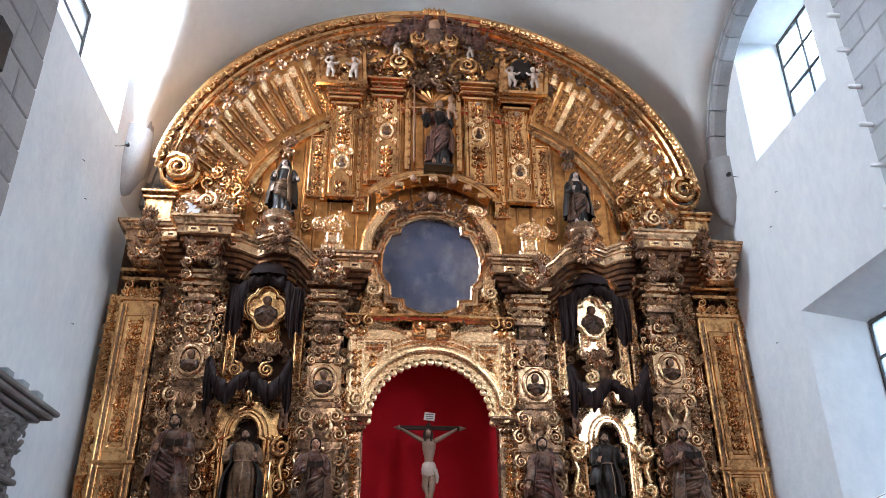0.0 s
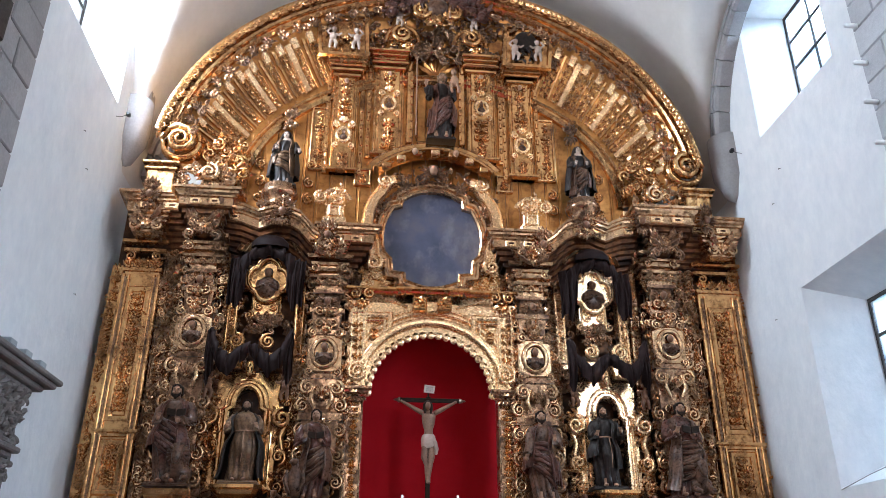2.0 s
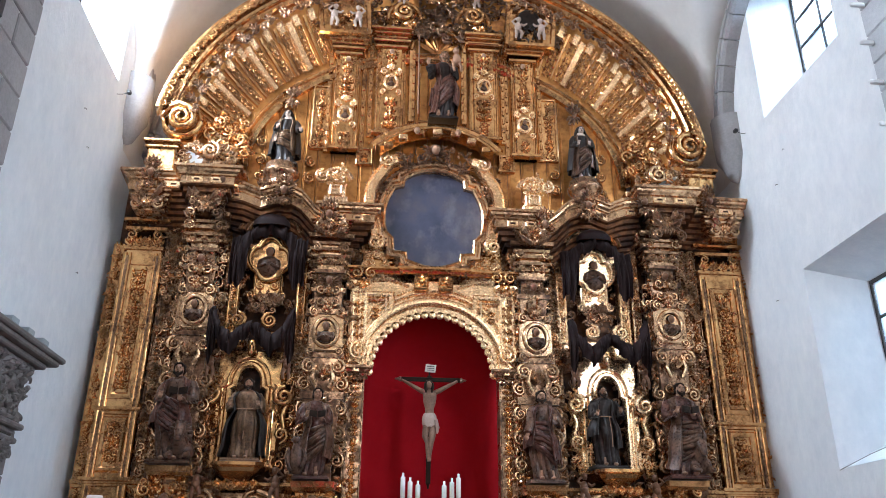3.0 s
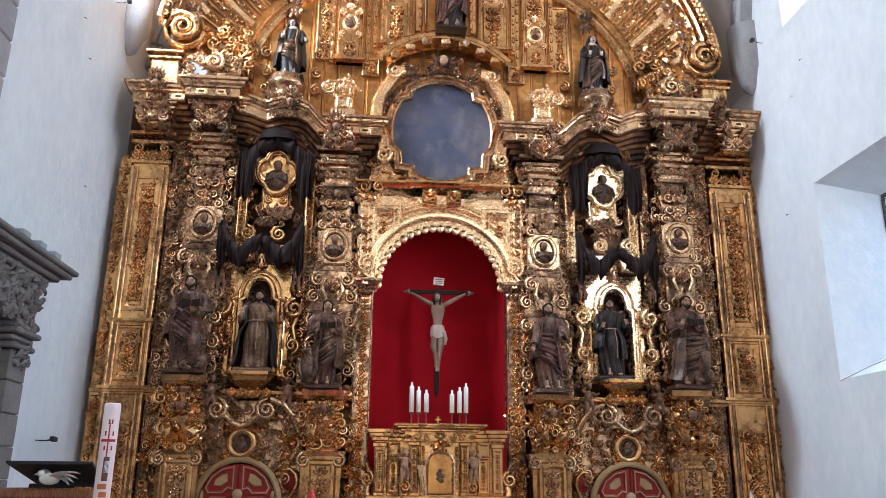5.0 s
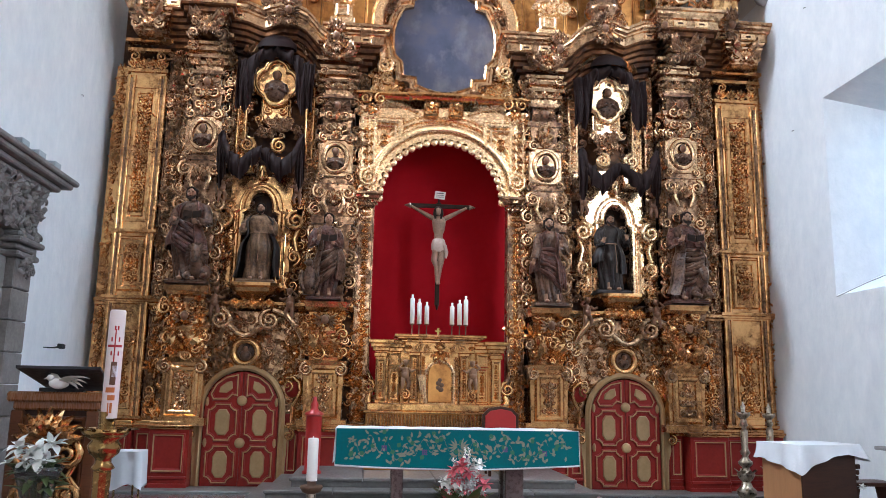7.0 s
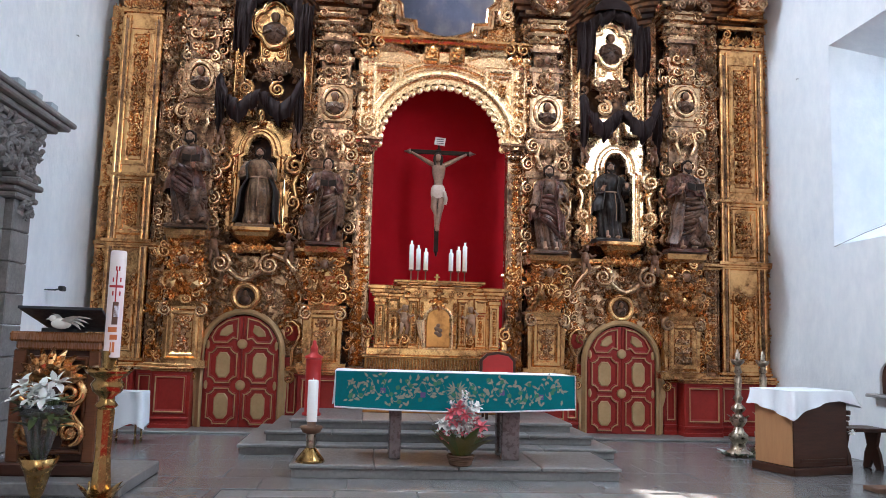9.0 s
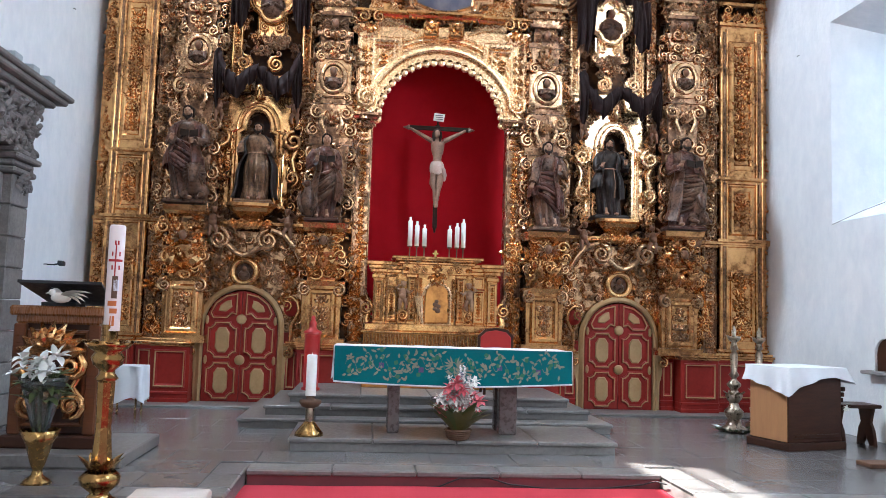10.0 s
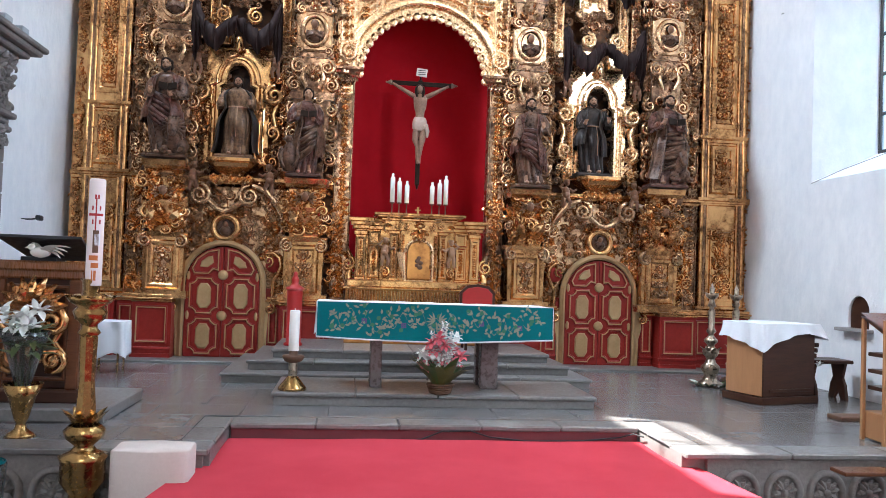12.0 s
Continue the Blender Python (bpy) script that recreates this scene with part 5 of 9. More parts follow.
def frieze_capital(x, z0, z1, seed):
    """Stacked mouldings with horned leaves between a column and the cornice."""
    b = Buf()
    n = 5
    rings = []
    for k in range(n):
        z = z0 + (z1 - z0) * k / n
        h = (z1 - z0) / n
        q = 0.40 + 0.05 * k
        rings += [(z, q, q), (z + h * 0.55, q * 0.96, q * 0.96), (z + h * 0.58, q + 0.14, q + 0.10), (z + h * 0.98, q + 0.17, q + 0.12)]
    stacked(b, x, 13.78, rings)
    cap = r_part("frieze_capital", b, GOLD_ROSE)
    for s in (-1, 1):
        b = Buf()
        leaf(b, x + s * 0.05, z1 - 0.22, 13.42, 90 - s * 55, 0.34, 0.15, s * 0.9, 0.25)
        leaf(b, x + s * 0.05, z1 - 0.30, 13.42, 90 - s * 80, 0.28, 0.13, s * 0.7, 0.3)
        sub("horned_leaf", b, GOLD_DARK, cap)
        b = Buf()
        scroll(b, x + s * 0.2, z0 + 0.14, 13.46, 0.12, s, 90, 1.7, 0.3, 0.6)
        sub("scroll", b, GOLD_ROSE, cap)
    b = Buf()
    tuft(b, x, z0 + 0.1, 13.46, 0.2, 90, 7, 190)
    tuft(b, x, z1 - 0.2, 13.44, 0.18, 270, 5, 150)
    sub("leaf_tuft", b, GOLD_ROSE, cap)


for x, z0, z1 in ((-3.0, 7.72, 8.06), (-0.72, 7.36, 7.62), (2.99, 7.38, 7.62), (5.54, 7.74, 8.10), (-4.0, 7.62, 8.06), (6.68, 7.62, 8.06)):
    frieze_capital(x, z0, z1, 5)
for x, dz, seed in ((-2.99, 0.32, 41), (-0.72, 0.0, 51), (2.99, 0.02, 61), (5.50, 0.36, 71)):
    estipite(x, dz, seed)

# ---- entablature: one cornice that breaks forward, dips and rises over the bays ----
CROWN = [(0.12, -0.33), (0.15, -0.32), (0.15, -0.17), (0.19, -0.16), (0.19, -0.13), (0.24, -0.10), (0.25, -0.06), (0.30, -0.05), (0.30, 0.0), (-0.35, 0.02)]
STEPS = [(-0.34, -0.98), (-0.34, -0.92), (-0.26, -0.90), (-0.26, -0.83), (-0.19, -0.81), (-0.19, -0.74), (-0.12, -0.72), (-0.12, -0.65), (-0.05, -0.63), (-0.05, -0.56), (0.02, -0.54), (0.02, -0.47), (0.08, -0.45), (0.08, -0.37), (0.13, -0.35), (0.13, -0.32)]


def breaking(b, pts, profile):
    """A moulding along (x, y, top height) points; profile gives (outward, height)."""
    P = [Vector(p) for p in pts]
    rows = []
    for i, p in enumerate(P):
        a = P[i] - P[i - 1] if i else P[1] - P[0]
        c = P[i + 1] - P[i] if i < len(P) - 1 else P[-1] - P[-2]
        na, nc = Vector((-a.y, a.x)).normalized(), Vector((-c.y, c.x)).normalized()
        m = na + nc
        m = m / max(m.dot(na), 0.5) if m.length > 1e-6 else na
        rows.append([(p.x + m.x * s, p.y + m.y * s, p.z + d) for s, d in profile])
    return sheet(b, rows, False)


INNER_L = [(-0.10, 14.05, 7.95), (-0.10, 13.66, 7.95), (-0.78, 13.66, 7.95), (-0.80, 13.76, 7.95)]
SWAY_L = [(-0.70, 13.76, 7.80), (-0.96, 13.74, 7.82), (-1.10, 13.72, 7.90), (-1.22, 13.70, 8.03), (-1.34, 13.68, 8.16), (-1.48, 13.66, 8.23), (-1.74, 13.66, 8.25), (-1.90, 13.68, 8.20), (-2.02, 13.71, 8.17), (-2.18, 13.72, 8.22), (-2.36, 13.72, 8.29), (-2.64, 13.72, 8.33), (-2.70, 13.76, 8.34)]
BLOCK_L = [(-2.66, 14.0, 8.46), (-2.66, 13.44, 8.46), (-3.34, 13.44, 8.46), (-3.40, 13.66, 8.45), (-4.28, 13.68, 8.44), (-4.32, 14.2, 8.44)]
INNER_R = [(x, y, z + 0.03) for x, y, z in [(3.14, 13.76, 7.95), (3.12, 13.66, 7.95), (2.43, 13.66, 7.95), (2.43, 14.05, 7.95)]]
SWAY_R = [(5.14, 13.76, 8.42), (5.06, 13.72, 8.40), (4.78, 13.72, 8.36), (4.60, 13.72, 8.29), (4.44, 13.71, 8.22), (4.30, 13.68, 8.25), (4.14, 13.66, 8.31), (3.88, 13.66, 8.30), (3.72, 13.68, 8.23), (3.58, 13.70, 8.10), (3.46, 13.72, 7.98), (3.32, 13.74, 7.90), (3.04, 13.76, 7.87)]
BLOCK_R = [(7.06, 14.2, 8.46), (7.04, 13.70, 8.46), (6.06, 13.68, 8.46), (6.00, 13.44, 8.52), (5.20, 13.44, 8.52), (5.20, 14.0, 8.52)]
for pth in (INNER_L, SWAY_L, BLOCK_L, INNER_R, SWAY_R, BLOCK_R):
    b = breaking(Buf(), pth, CROWN)
    r_part("cornice_crown", b, GOLD_ROSE)
    # downward steps are coloured dark to stand for their shade
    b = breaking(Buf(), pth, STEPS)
    r_part("stepped_soffit", b, GOLD_SHADED)
# inset plaques and corner leaves along the crown
for pth in (INNER_L, SWAY_L, BLOCK_L, INNER_R, SWAY_R, BLOCK_R):
    for (xa, ya, za), (xb, yb, zb) in zip(pth, pth[1:]):
        L = abs(xb - xa)
        if L < 0.22 or abs(ya - yb) > 0.2:
            continue
        n = 1 if L < 0.5 else 2
        for k in range(n):
            t0, t1 = (k + 0.2) / n, (k + 0.8) / n
            x0, x1 = xa + (xb - xa) * t0, xa + (xb - xa) * t1
            z0, z1 = za + (zb - za) * t0 - 0.25, za + (zb - za) * t1 - 0.25
            ym = (ya + yb) / 2 - 0.15
            b = Buf()
            slab(b, [(x0, z0 - 0.055), (x0, z0 + 0.055), (x1, z1 + 0.055), (x1, z1 - 0.055)], ym - 0.03, ym + 0.02, 0.01)
            r_part("cornice_plaque", b, GOLD_PALE)
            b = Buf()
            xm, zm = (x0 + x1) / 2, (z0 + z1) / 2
            # raised dark bar painted in as the shade of a slot
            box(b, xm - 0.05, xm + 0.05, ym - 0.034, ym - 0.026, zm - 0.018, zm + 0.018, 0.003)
            r_part("plaque_slot_shade", b, GOLD_BACK)
# hanging bells under the forward blocks
for x, r in ((-3.0, 0.34), (5.58, 0.36)):
    b = Buf()
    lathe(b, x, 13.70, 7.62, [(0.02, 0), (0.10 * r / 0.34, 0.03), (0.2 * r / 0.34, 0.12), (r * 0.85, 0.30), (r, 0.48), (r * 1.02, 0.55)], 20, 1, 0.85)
    r_part("hanging_bell", b, GOLD_SHADED, "plain reddish gilt bell under the cornice")
    b = Buf()
    for k in range(9):
        a = math.pi * (1 + (k + 0.5) / 9)
        tuft(b, x + 0.28 * math.cos(a), 7.76 + 0.02 * (k % 2), 13.70 + 0.26 * math.sin(a) - 0.02, 0.16, 270, 5, 150)
    for s in (-1, 1):
        scroll(b, x + s * 0.22, 7.62, 13.46, 0.11, s, 270, 1.6, 0.3, 0.6)
        leaf(b, x + s * 0.1, 7.85, 13.5, 90 - s * 60, 0.36, 0.16, s * 0.7, 0.4)
    r_part("bell_leafwork", b, GOLD_DARK)
# short fluted blocks and shelves in the dark above the side niches
for s in (-1, 1):
    for k in range(11):
        u = 2.30 + 0.13 * k
        x = 1.19 + s * u
        b = Buf()
        dip = 0.05 * abs(k - 5)
        for q in range(3):
            box(b, x - 0.05, x + 0.05, 13.88 + 0.05 * q, 14.2, 7.06 + 0.15 * q - dip * 0.5, 7.15 + 0.15 * q - dip * 0.5, 0.012)
        r_part("fluted_block", b, GOLD_DARK)
    # arched break over the side niche
    nx = AX + s * 2.93
    b = Buf()
    for rr, yy in ((0.60, 14.0), (0.50, 13.94), (0.70, 14.06)):
        sweep(b, arc(nx, 7.26, rr, rr + 0.02, 20, 160, 18), [(-0.04, 0), (-0.04, 0.22), (0, 0.27), (0.04, 0.22), (0.04, 0)], "xz", yy, False, False)
    r_part("niche_arch", b, GOLD_ROSE)
# heads with leaves at the breaks of the cornice
for s in (-1, 1):
    for u in (1.98, 2.82, 3.92, 5.20):
        b = Buf()
        x = 1.2 + s * u
        yy = 13.36
        zz = {1.98: 7.66, 2.82: 8.10, 3.92: 8.24, 5.20: 8.32}[u]
        cherub(b, x, zz, yy, 0.075, True)
        tuft(b, x, zz + 0.16, yy + 0.02, 0.22, 90, 7, 200)
        tuft(b, x, zz - 0.1, yy + 0.05, 0.2, 270, 5, 120)
        tuft(b, x, zz + 0.1, yy + 0.02, 0.17, 90, 5, 150)
        r_part("cherub_head", b, [GOLD_DARK, BROWN_FLESH])
    nx = AX + s * 2.93
    b = Buf()
    lathe(b, nx - s * 0.02, 13.66, 8.05, [(0.06, 0), (0.14, 0.06), (0.24, 0.16), (0.26, 0.3), (0.22, 0.36), (0.30, 0.46), (0.34, 0.5), (0.34, 0.58), (0.28, 0.6), (0.30, 0.7), (0.01, 0.7)], 16)
    for k in range(5):
        tuft(b, nx - 0.26 + 0.13 * k, 8.2, 13.42, 0.16, 90, 5, 150)
        tuft(b, nx - 0.2 + 0.1 * k, 8.0, 13.45, 0.14, 270, 3, 120)
    r_part("statue_plinth", b, GOLD_DARK)
    # broken pediments with volutes beside the oval
    px = AX + s * 1.87
    b = Buf()
    box(b, px - 0.22, px + 0.22, 13.55, 14.1, 8.02, 8.16, 0.02)
    box(b, px - 0.16, px + 0.16, 13.6, 14.1, 8.16, 8.42, 0.02)
    frame_rect(b, px - 0.1, px + 0.1, 8.2, 8.38, 13.6)
    scroll(b, px + s * 0.26, 8.56, 13.62, 0.15, -s, 90, 1.8, 0.28, 0.6)
    sweep(b, arc(px, 8.42, 0.3, 0.34, 20, 160, 12), BAND, "xz", 13.66)
    tuft(b, px, 8.48, 13.6, 0.22, 90, 5, 150)
    thicket(b, lambda x, z: True, px - 0.25, px + 0.2, 8.4, 8.8, 13.62, 22, 0.13, 4)
    r_part("broken_pediment", b, GOLD_PALE)
    # sloping volute ramps at the outer ends
    ox = 1.24 + s * 4.5
    b = Buf()
    scroll(b, ox - s * 0.20, 8.95, 13.6, 0.2, s, 90, 1.8, 0.28, 0.5)
    sweep(b, arc(ox + s * 0.1, 8.62, 0.5, 0.5, 10, 170, 14), BAND, "xz", 13.7)
    thicket(b, lambda x, z: (x - ox) ** 2 + (z - 8.7) ** 2 < 0.4, ox - 0.6, ox + 0.6, 8.5, 9.25, 13.68, 70, 0.16, 6)
    for k in range(4):
        box(b, ox - s * (0.35 + 0.16 * k) - 0.08, ox - s * (0.35 + 0.16 * k) + 0.08, 13.5, 14.1, 8.42, 8.72 - 0.06 * k, 0.015)
    r_part("volute_ramp", b, GOLD_ROSE)
    # end pedestals
    ex = -3.95 if s < 0 else 6.40
    b = Buf()
    box(b, ex - 0.24, ex + 0.26, 13.55, 14.3, 8.42, 9.1, 0.02)
    for z, o in ((8.45, 0.05), (8.95, 0.05), (9.06, 0.09)):
        box(b, ex - 0.24 - o, ex + 0.26 + o, 13.55 - o, 14.3, z, z + 0.06, 0.015)
    r_part("end_pedestal", b, GOLD)

# ---- lunette: fanned shell border between two elliptical arches ----
CX, CZ = 1.19, 9.15


def outer_pt(a, k=1.0):
    return CX + 5.24 * k * math.cos(a), CZ + 4.50 * k * math.sin(a)


def inner_pt(a):
    return 1.24 + 3.95 * math.cos(a), 8.9 + 2.95 * math.sin(a)


b = Buf()
rows = []
for k in range(73):
    a = math.pi * k / 72
    o, i = outer_pt(a, 0.95), inner_pt(a)
    rows.append([(i[0] + (o[0] - i[0]) * t, 14.15 - 0.5 * t ** 1.7, i[1] + (o[1] - i[1]) * t) for t in (0, 0.2, 0.4, 0.6, 0.8, 1.0)])
sheet(b, rows)
r_part("fan_cove", b, GOLD_PLANK)
b = Buf()
outl = [outer_pt(math.pi * k / 72, 0.97) for k in range(3, 70)]
sweep(b, outl, [(0.12, 0.0), (0.12, 0.62), (0.06, 0.70), (0.0, 0.66), (-0.06, 0.74), (-0.16, 0.74), (-0.20, 0.80), (-0.30, 0.80), (-0.30, 0.1)], "xz", 14.2, False, False)
r_part("outer_arch_moulding", b, GOLD)
b = Buf()
sweep(b, [outer_pt(math.pi * k / 72, 0.985) for k in range(3, 70)], [(-0.18, 0), (-0.18, 0.12), (0.08, 0.12), (0.08, 0)], "xz", 13.62, False, False)
for k in range(240):
    a = math.pi * (0.04 + 0.92 * k / 239)
    if abs(a - math.pi / 2) < 0.2:
        continue
    x, z = outer_pt(a, 1.0)
    leaf(b, x, z, 13.39, math.degrees(a) + (60 if k % 2 else -60), 0.20, 0.10, 0.9 if k % 2 else -0.9, 0.3)
    if k % 3 == 0:
        scroll(b, x, z, 13.39, 0.09, 1, k * 40, 1.3, 0.32, 0.4)
r_part("arch_crest", b, GOLD)
b = Buf()
sweep(b, [inner_pt(math.pi * k / 48) for k in range(49)], [(0.0, 0), (0.0, 0.16), (0.05, 0.22), (0.10, 0.16), (0.16, 0.16), (0.20, 0.24), (0.26, 0.18), (0.26, 0)], "xz", 14.2, False, False)
r_part("inner_arch_moulding", b, GOLD)
# radial ribs, beaded strips and burnished slips of the fan
for side in (0, 1):
    for n in range(13):
        deg = 9 + 4.5 * n
        a = radians(deg) if side == 0 else math.pi - radians(deg)
        flip = 1 if side == 0 else -1

        def on(t, da, lift=0.0):
            da *= flip
            o, i = outer_pt(a + da, 0.95), inner_pt(a + da)
            return (i[0] + (o[0] - i[0]) * t, 14.13 - 0.5 * t ** 1.7 - lift, i[1] + (o[1] - i[1]) * t)

        def bar(b, t0, t1, d0, d1, lift):
            """A flat raised bar along the cove with bevelled sides."""
            rows = []
            for k in range(6):
                t = t0 + (t1 - t0) * k / 5
                e = (d1 - d0) * 0.18
                rows.append([on(t, d0, 0.0), on(t, d0 + e, lift), on(t, d1 - e, lift), on(t, d1, 0.0)])
            sheet(b, rows, False)
        wide = n % 3 == 0
        b = Buf()
        bar(b, 0.10, 0.80, -0.020 if wide else -0.008, 0.020 if wide else 0.008, 0.07)
        r_part("fan_rib", b, GOLD_PALE if wide else GOLD)
        b = Buf()
        for da in (0.018, 0.036, 0.054):
            tube(b, [on(0.12 + 0.17 * k, da, 0.012) for k in range(5)], 0.014, 5)
        for k in range(11):
            p = on(0.14 + 0.062 * k, 0.027 + 0.018 * (k % 2), 0.03)
            leaf(b, p[0], p[2], p[1], math.degrees(a) + (60 if k % 2 else -60), 0.10, 0.07, 0.6, 0.35)
            p = on(0.14 + 0.062 * k, 0.045 - 0.018 * (k % 2), 0.02)
            bead(b, p[0], p[1], p[2], 0.028)
        r_part("fan_relief", b, GOLD)
        b = Buf()
        bar(b, 0.72, 0.86, 0.018, 0.060, 0.05)
        r_part("bright_slip", b, GOLD_PALE)
        b = Buf()
        p = on(0.90, 0.0, 0.10)
        ball(b, p[0], p[1], p[2], 0.075, 0.07, 0.075, 8, 5)
        tuft(b, p[0], p[2], p[1] - 0.03, 0.15, math.degrees(a), 5, 240)
        r_part("fan_rosette", b, GOLD_DARK)


def cove_y(x, z):
    a = math.atan2((z - CZ) / 4.5, (x - CX) / 5.24)
    o, i = outer_pt(a, 0.95), inner_pt(a)
    t = max(0, min(1, math.hypot(x - i[0], z - i[1]) / max(math.hypot(o[0] - i[0], o[1] - i[1]), 0.1)))
    return 14.11 - 0.5 * t ** 1.7


b = thicket(Buf(), lambda x, z: ((x - CX) / 4.9) ** 2 + ((z - CZ) / 4.15) ** 2 < 1, -1.2, 3.8, 12.0, 13.3, cove_y, 560, 0.17, 97)
r_part("fan_foliage", b, GOLD_DARK)
# beaded and leafy inner border of the big arch
for s in (0, 1):
    b = Buf()
    for k in range(34):
        a = math.pi * (0.05 + 0.40 * k / 33)
        a = a if s else math.pi - a
        x, z = outer_pt(a, 0.90)
        if k % 3 == 0:
            ball(b, x, 13.50, z, 0.085, 0.08, 0.085, 8, 5)
            tuft(b, x, z, 13.46, 0.17, math.degrees(a) + 180, 5, 200)
        else:
            leaf(b, x, z, 13.50, math.degrees(a) + 90, 0.2, 0.1, 0.5, 0.4)
    r_part("arch_garland", b, GOLD_DARK)
# carved strips on the lunette field
for s in (-1, 1):
    for u, z0, z1 in ((2.33, 9.4, 10.9), (1.42, 9.1, 9.5)):
        b = Buf()
        x = 1.2 + s * u
        box(b, x - 0.17, x + 0.17, 14.07, 14.12, z0, z1, 0.01)
        frame_rect(b, x - 0.15, x + 0.15, z0 + 0.03, z1 - 0.03, 14.07)
        candelabra(b, x - 0.12, x + 0.12, z0 + 0.05, z1 - 0.05, 14.06, 5)
        r_part("lunette_strip", b, GOLD)
    for z in (8.75, 9.1, 9.5):
        for h in (-1, 1):
            b = Buf()
            scroll(b, AX + s * 2.9 + h * 0.48, z, 14.08, 0.13, h * (1 if z < 9.2 else -1), 90, 1.6, 0.26, 0.4)
            r_part("lunette_scroll", b, GOLD)
    b = Buf()
    tube(b, [(AX + s * 2.9 + 0.1, 14.06, 10.9), (AX + s * 2.9, 14.0, 10.5), (AX + s * 2.9 - 0.1, 14.06, 10.3)], 0.04, 6)
    tuft(b, AX + s * 2.86, 10.55, 14.0, 0.24, 90, 5, 160)
    tuft(b, AX + s * 2.86, 10.45, 14.0, 0.22, 270, 5, 160)
    r_part("pendant_cluster", b, GOLD_DARK)
# end volutes of the outer arch
for x, s in ((-3.68, -1), (6.25, 1)):
    b = Buf()
    scroll(b, x, 9.62, 13.58, 0.34, s, 90 - s * 90, 2.2, 0.24, 0.35)
    lathe(b, x, 13.7, 9.62, [(0.02, -0.3), (0.3, -0.3)], 12, 1, 0.1)
    tube(b, [(x + 0.34 * math.cos(t), 13.75, 9.62 + 0.34 * math.sin(t)) for t in [0.52 * k for k in range(13)]], 0.07, 6, 3.0)
    r_part("arch_volute", b, GOLD)
    b = Buf()
    thicket(b, lambda px, pz: True, x - s * 0.85 - 0.35, x - s * 0.85 + 0.35, 9.1, 9.9, 13.88, 40, 0.24, 9)
    r_part("fan_foliage", b, GOLD)

# lunette field behind the upper statues, with vertical boards
for x0, x1 in [(-2.75 + 0.27 * k, -2.75 + 0.27 * (k + 1)) for k in range(30)]:
    b = Buf()
    xm = (x0 + x1) / 2
    q = 1 - ((xm - 1.24) / 3.98) ** 2
    if q <= 0.02:
        continue
    ztop = 8.9 + 2.95 * math.sqrt(q) + 0.03
    box(b, x0 + 0.004, x1 - 0.004, 14.12, 14.3, 8.1, ztop, 0.01)
    tube(b, [(x0 + 0.05, 14.115, 8.3), (x0 + 0.05, 14.115, ztop - 0.05)], 0.014, 5)
    r_part("plank", b, GOLD_PLANK)


def attic_pilaster(x, z0, z1, zm, w, seed):
    b = Buf()
    y = 14.0
    L = z1 - z0
    box(b, x - w * 0.62, x + w * 0.62, y, 14.2, z0, z1, 0.01)
    box(b, x - w * 0.42, x + w * 0.42, y - 0.06, y, z0 + 0.05, z1 - 0.1, 0.01)
    for z, o in ((z0, 0.05), (z1 - 0.16, 0.03), (z1 - 0.05, 0.08)):
        box(b, x - w * 0.62 - o, x + w * 0.62 + o, y - 0.08 - o, 14.2, z, z + 0.07, 0.012)
    for e in (-0.55, 0.55):
        tube(b, [(x + e * w, y - 0.01, z0 + 0.05), (x + e * w, y - 0.01, z1 - 0.1)], 0.018, 5)
    p = r_part("attic_pilaster", b, GOLD)
    b = Buf()
    sweep(b, list(reversed(arc(x, zm, 0.13, 0.16, 0, 360, 20)[:-1])), [(-0.035, 0), (-0.02, 0.05), (0.02, 0.05), (0.035, 0)], "xz", y - 0.06, True, True)
    for s in (-1, 1):
        scroll(b, x + s * 0.14, zm + 0.24, y - 0.06, 0.085, -s, 90, 1.6, 0.3, 0.6)
        scroll(b, x + s * 0.15, zm - 0.24, y - 0.06, 0.07, s, 270, 1.5, 0.3, 0.6)
    tuft(b, x, zm + 0.3, y - 0.06, 0.16, 90, 5, 140)
    sub("medallion", b, GOLD_PALE, p)
    b = Buf()
    ball(b, x, y - 0.06, zm - 0.05, 0.08, 0.05, 0.07, 8, 5, 0)
    ball(b, x, y - 0.09, zm + 0.06, 0.04, 0.04, 0.05, 8, 5, 1)
    sub("carved_bust", b, [ROBE, BROWN_FLESH], p)
    for e in (-0.82, 0.82):
        q = Buf()
        box(q, x + e * w - 0.05, x + e * w + 0.05, y + 0.04, 14.2, z0, z1, 0.01)
        for k in range(int(L / 0.2)):
            box(q, x + e * w - 0.025, x + e * w + 0.025, y + 0.015, y + 0.045, z0 + 0.06 + 0.2 * k, z0 + 0.18 + 0.2 * k, 0.008)
        sub("block_strip", q, GOLD, p)
    b = candelabra(Buf(), x - w * 0.40, x + w * 0.40, z0 + 0.1, zm - 0.3, y - 0.06, seed, 1.8)
    candelabra(b, x - w * 0.40, x + w * 0.40, zm + 0.36, z1 - 0.2, y - 0.06, seed + 1, 1.8)
    sub("pilaster_relief", b, GOLD, p)
    b = Buf()
    cherub(b, x, z1 - 0.28, y - 0.06, 0.06, True)
    sub("cherub_head", b, [GOLD, FLESH], p)


for x, z0, z1, zm, w in ((-0.64, 9.35, 11.75, 10.18, 0.42), (0.25, 9.75, 12.0, 11.0, 0.5), (2.17, 9.75, 12.05, 11.02, 0.5), (3.0, 9.4, 11.85, 10.15, 0.42)):
    attic_pilaster(x, z0, z1, zm, w, int(x * 10) + 90)
# central upper niche
b = Buf()
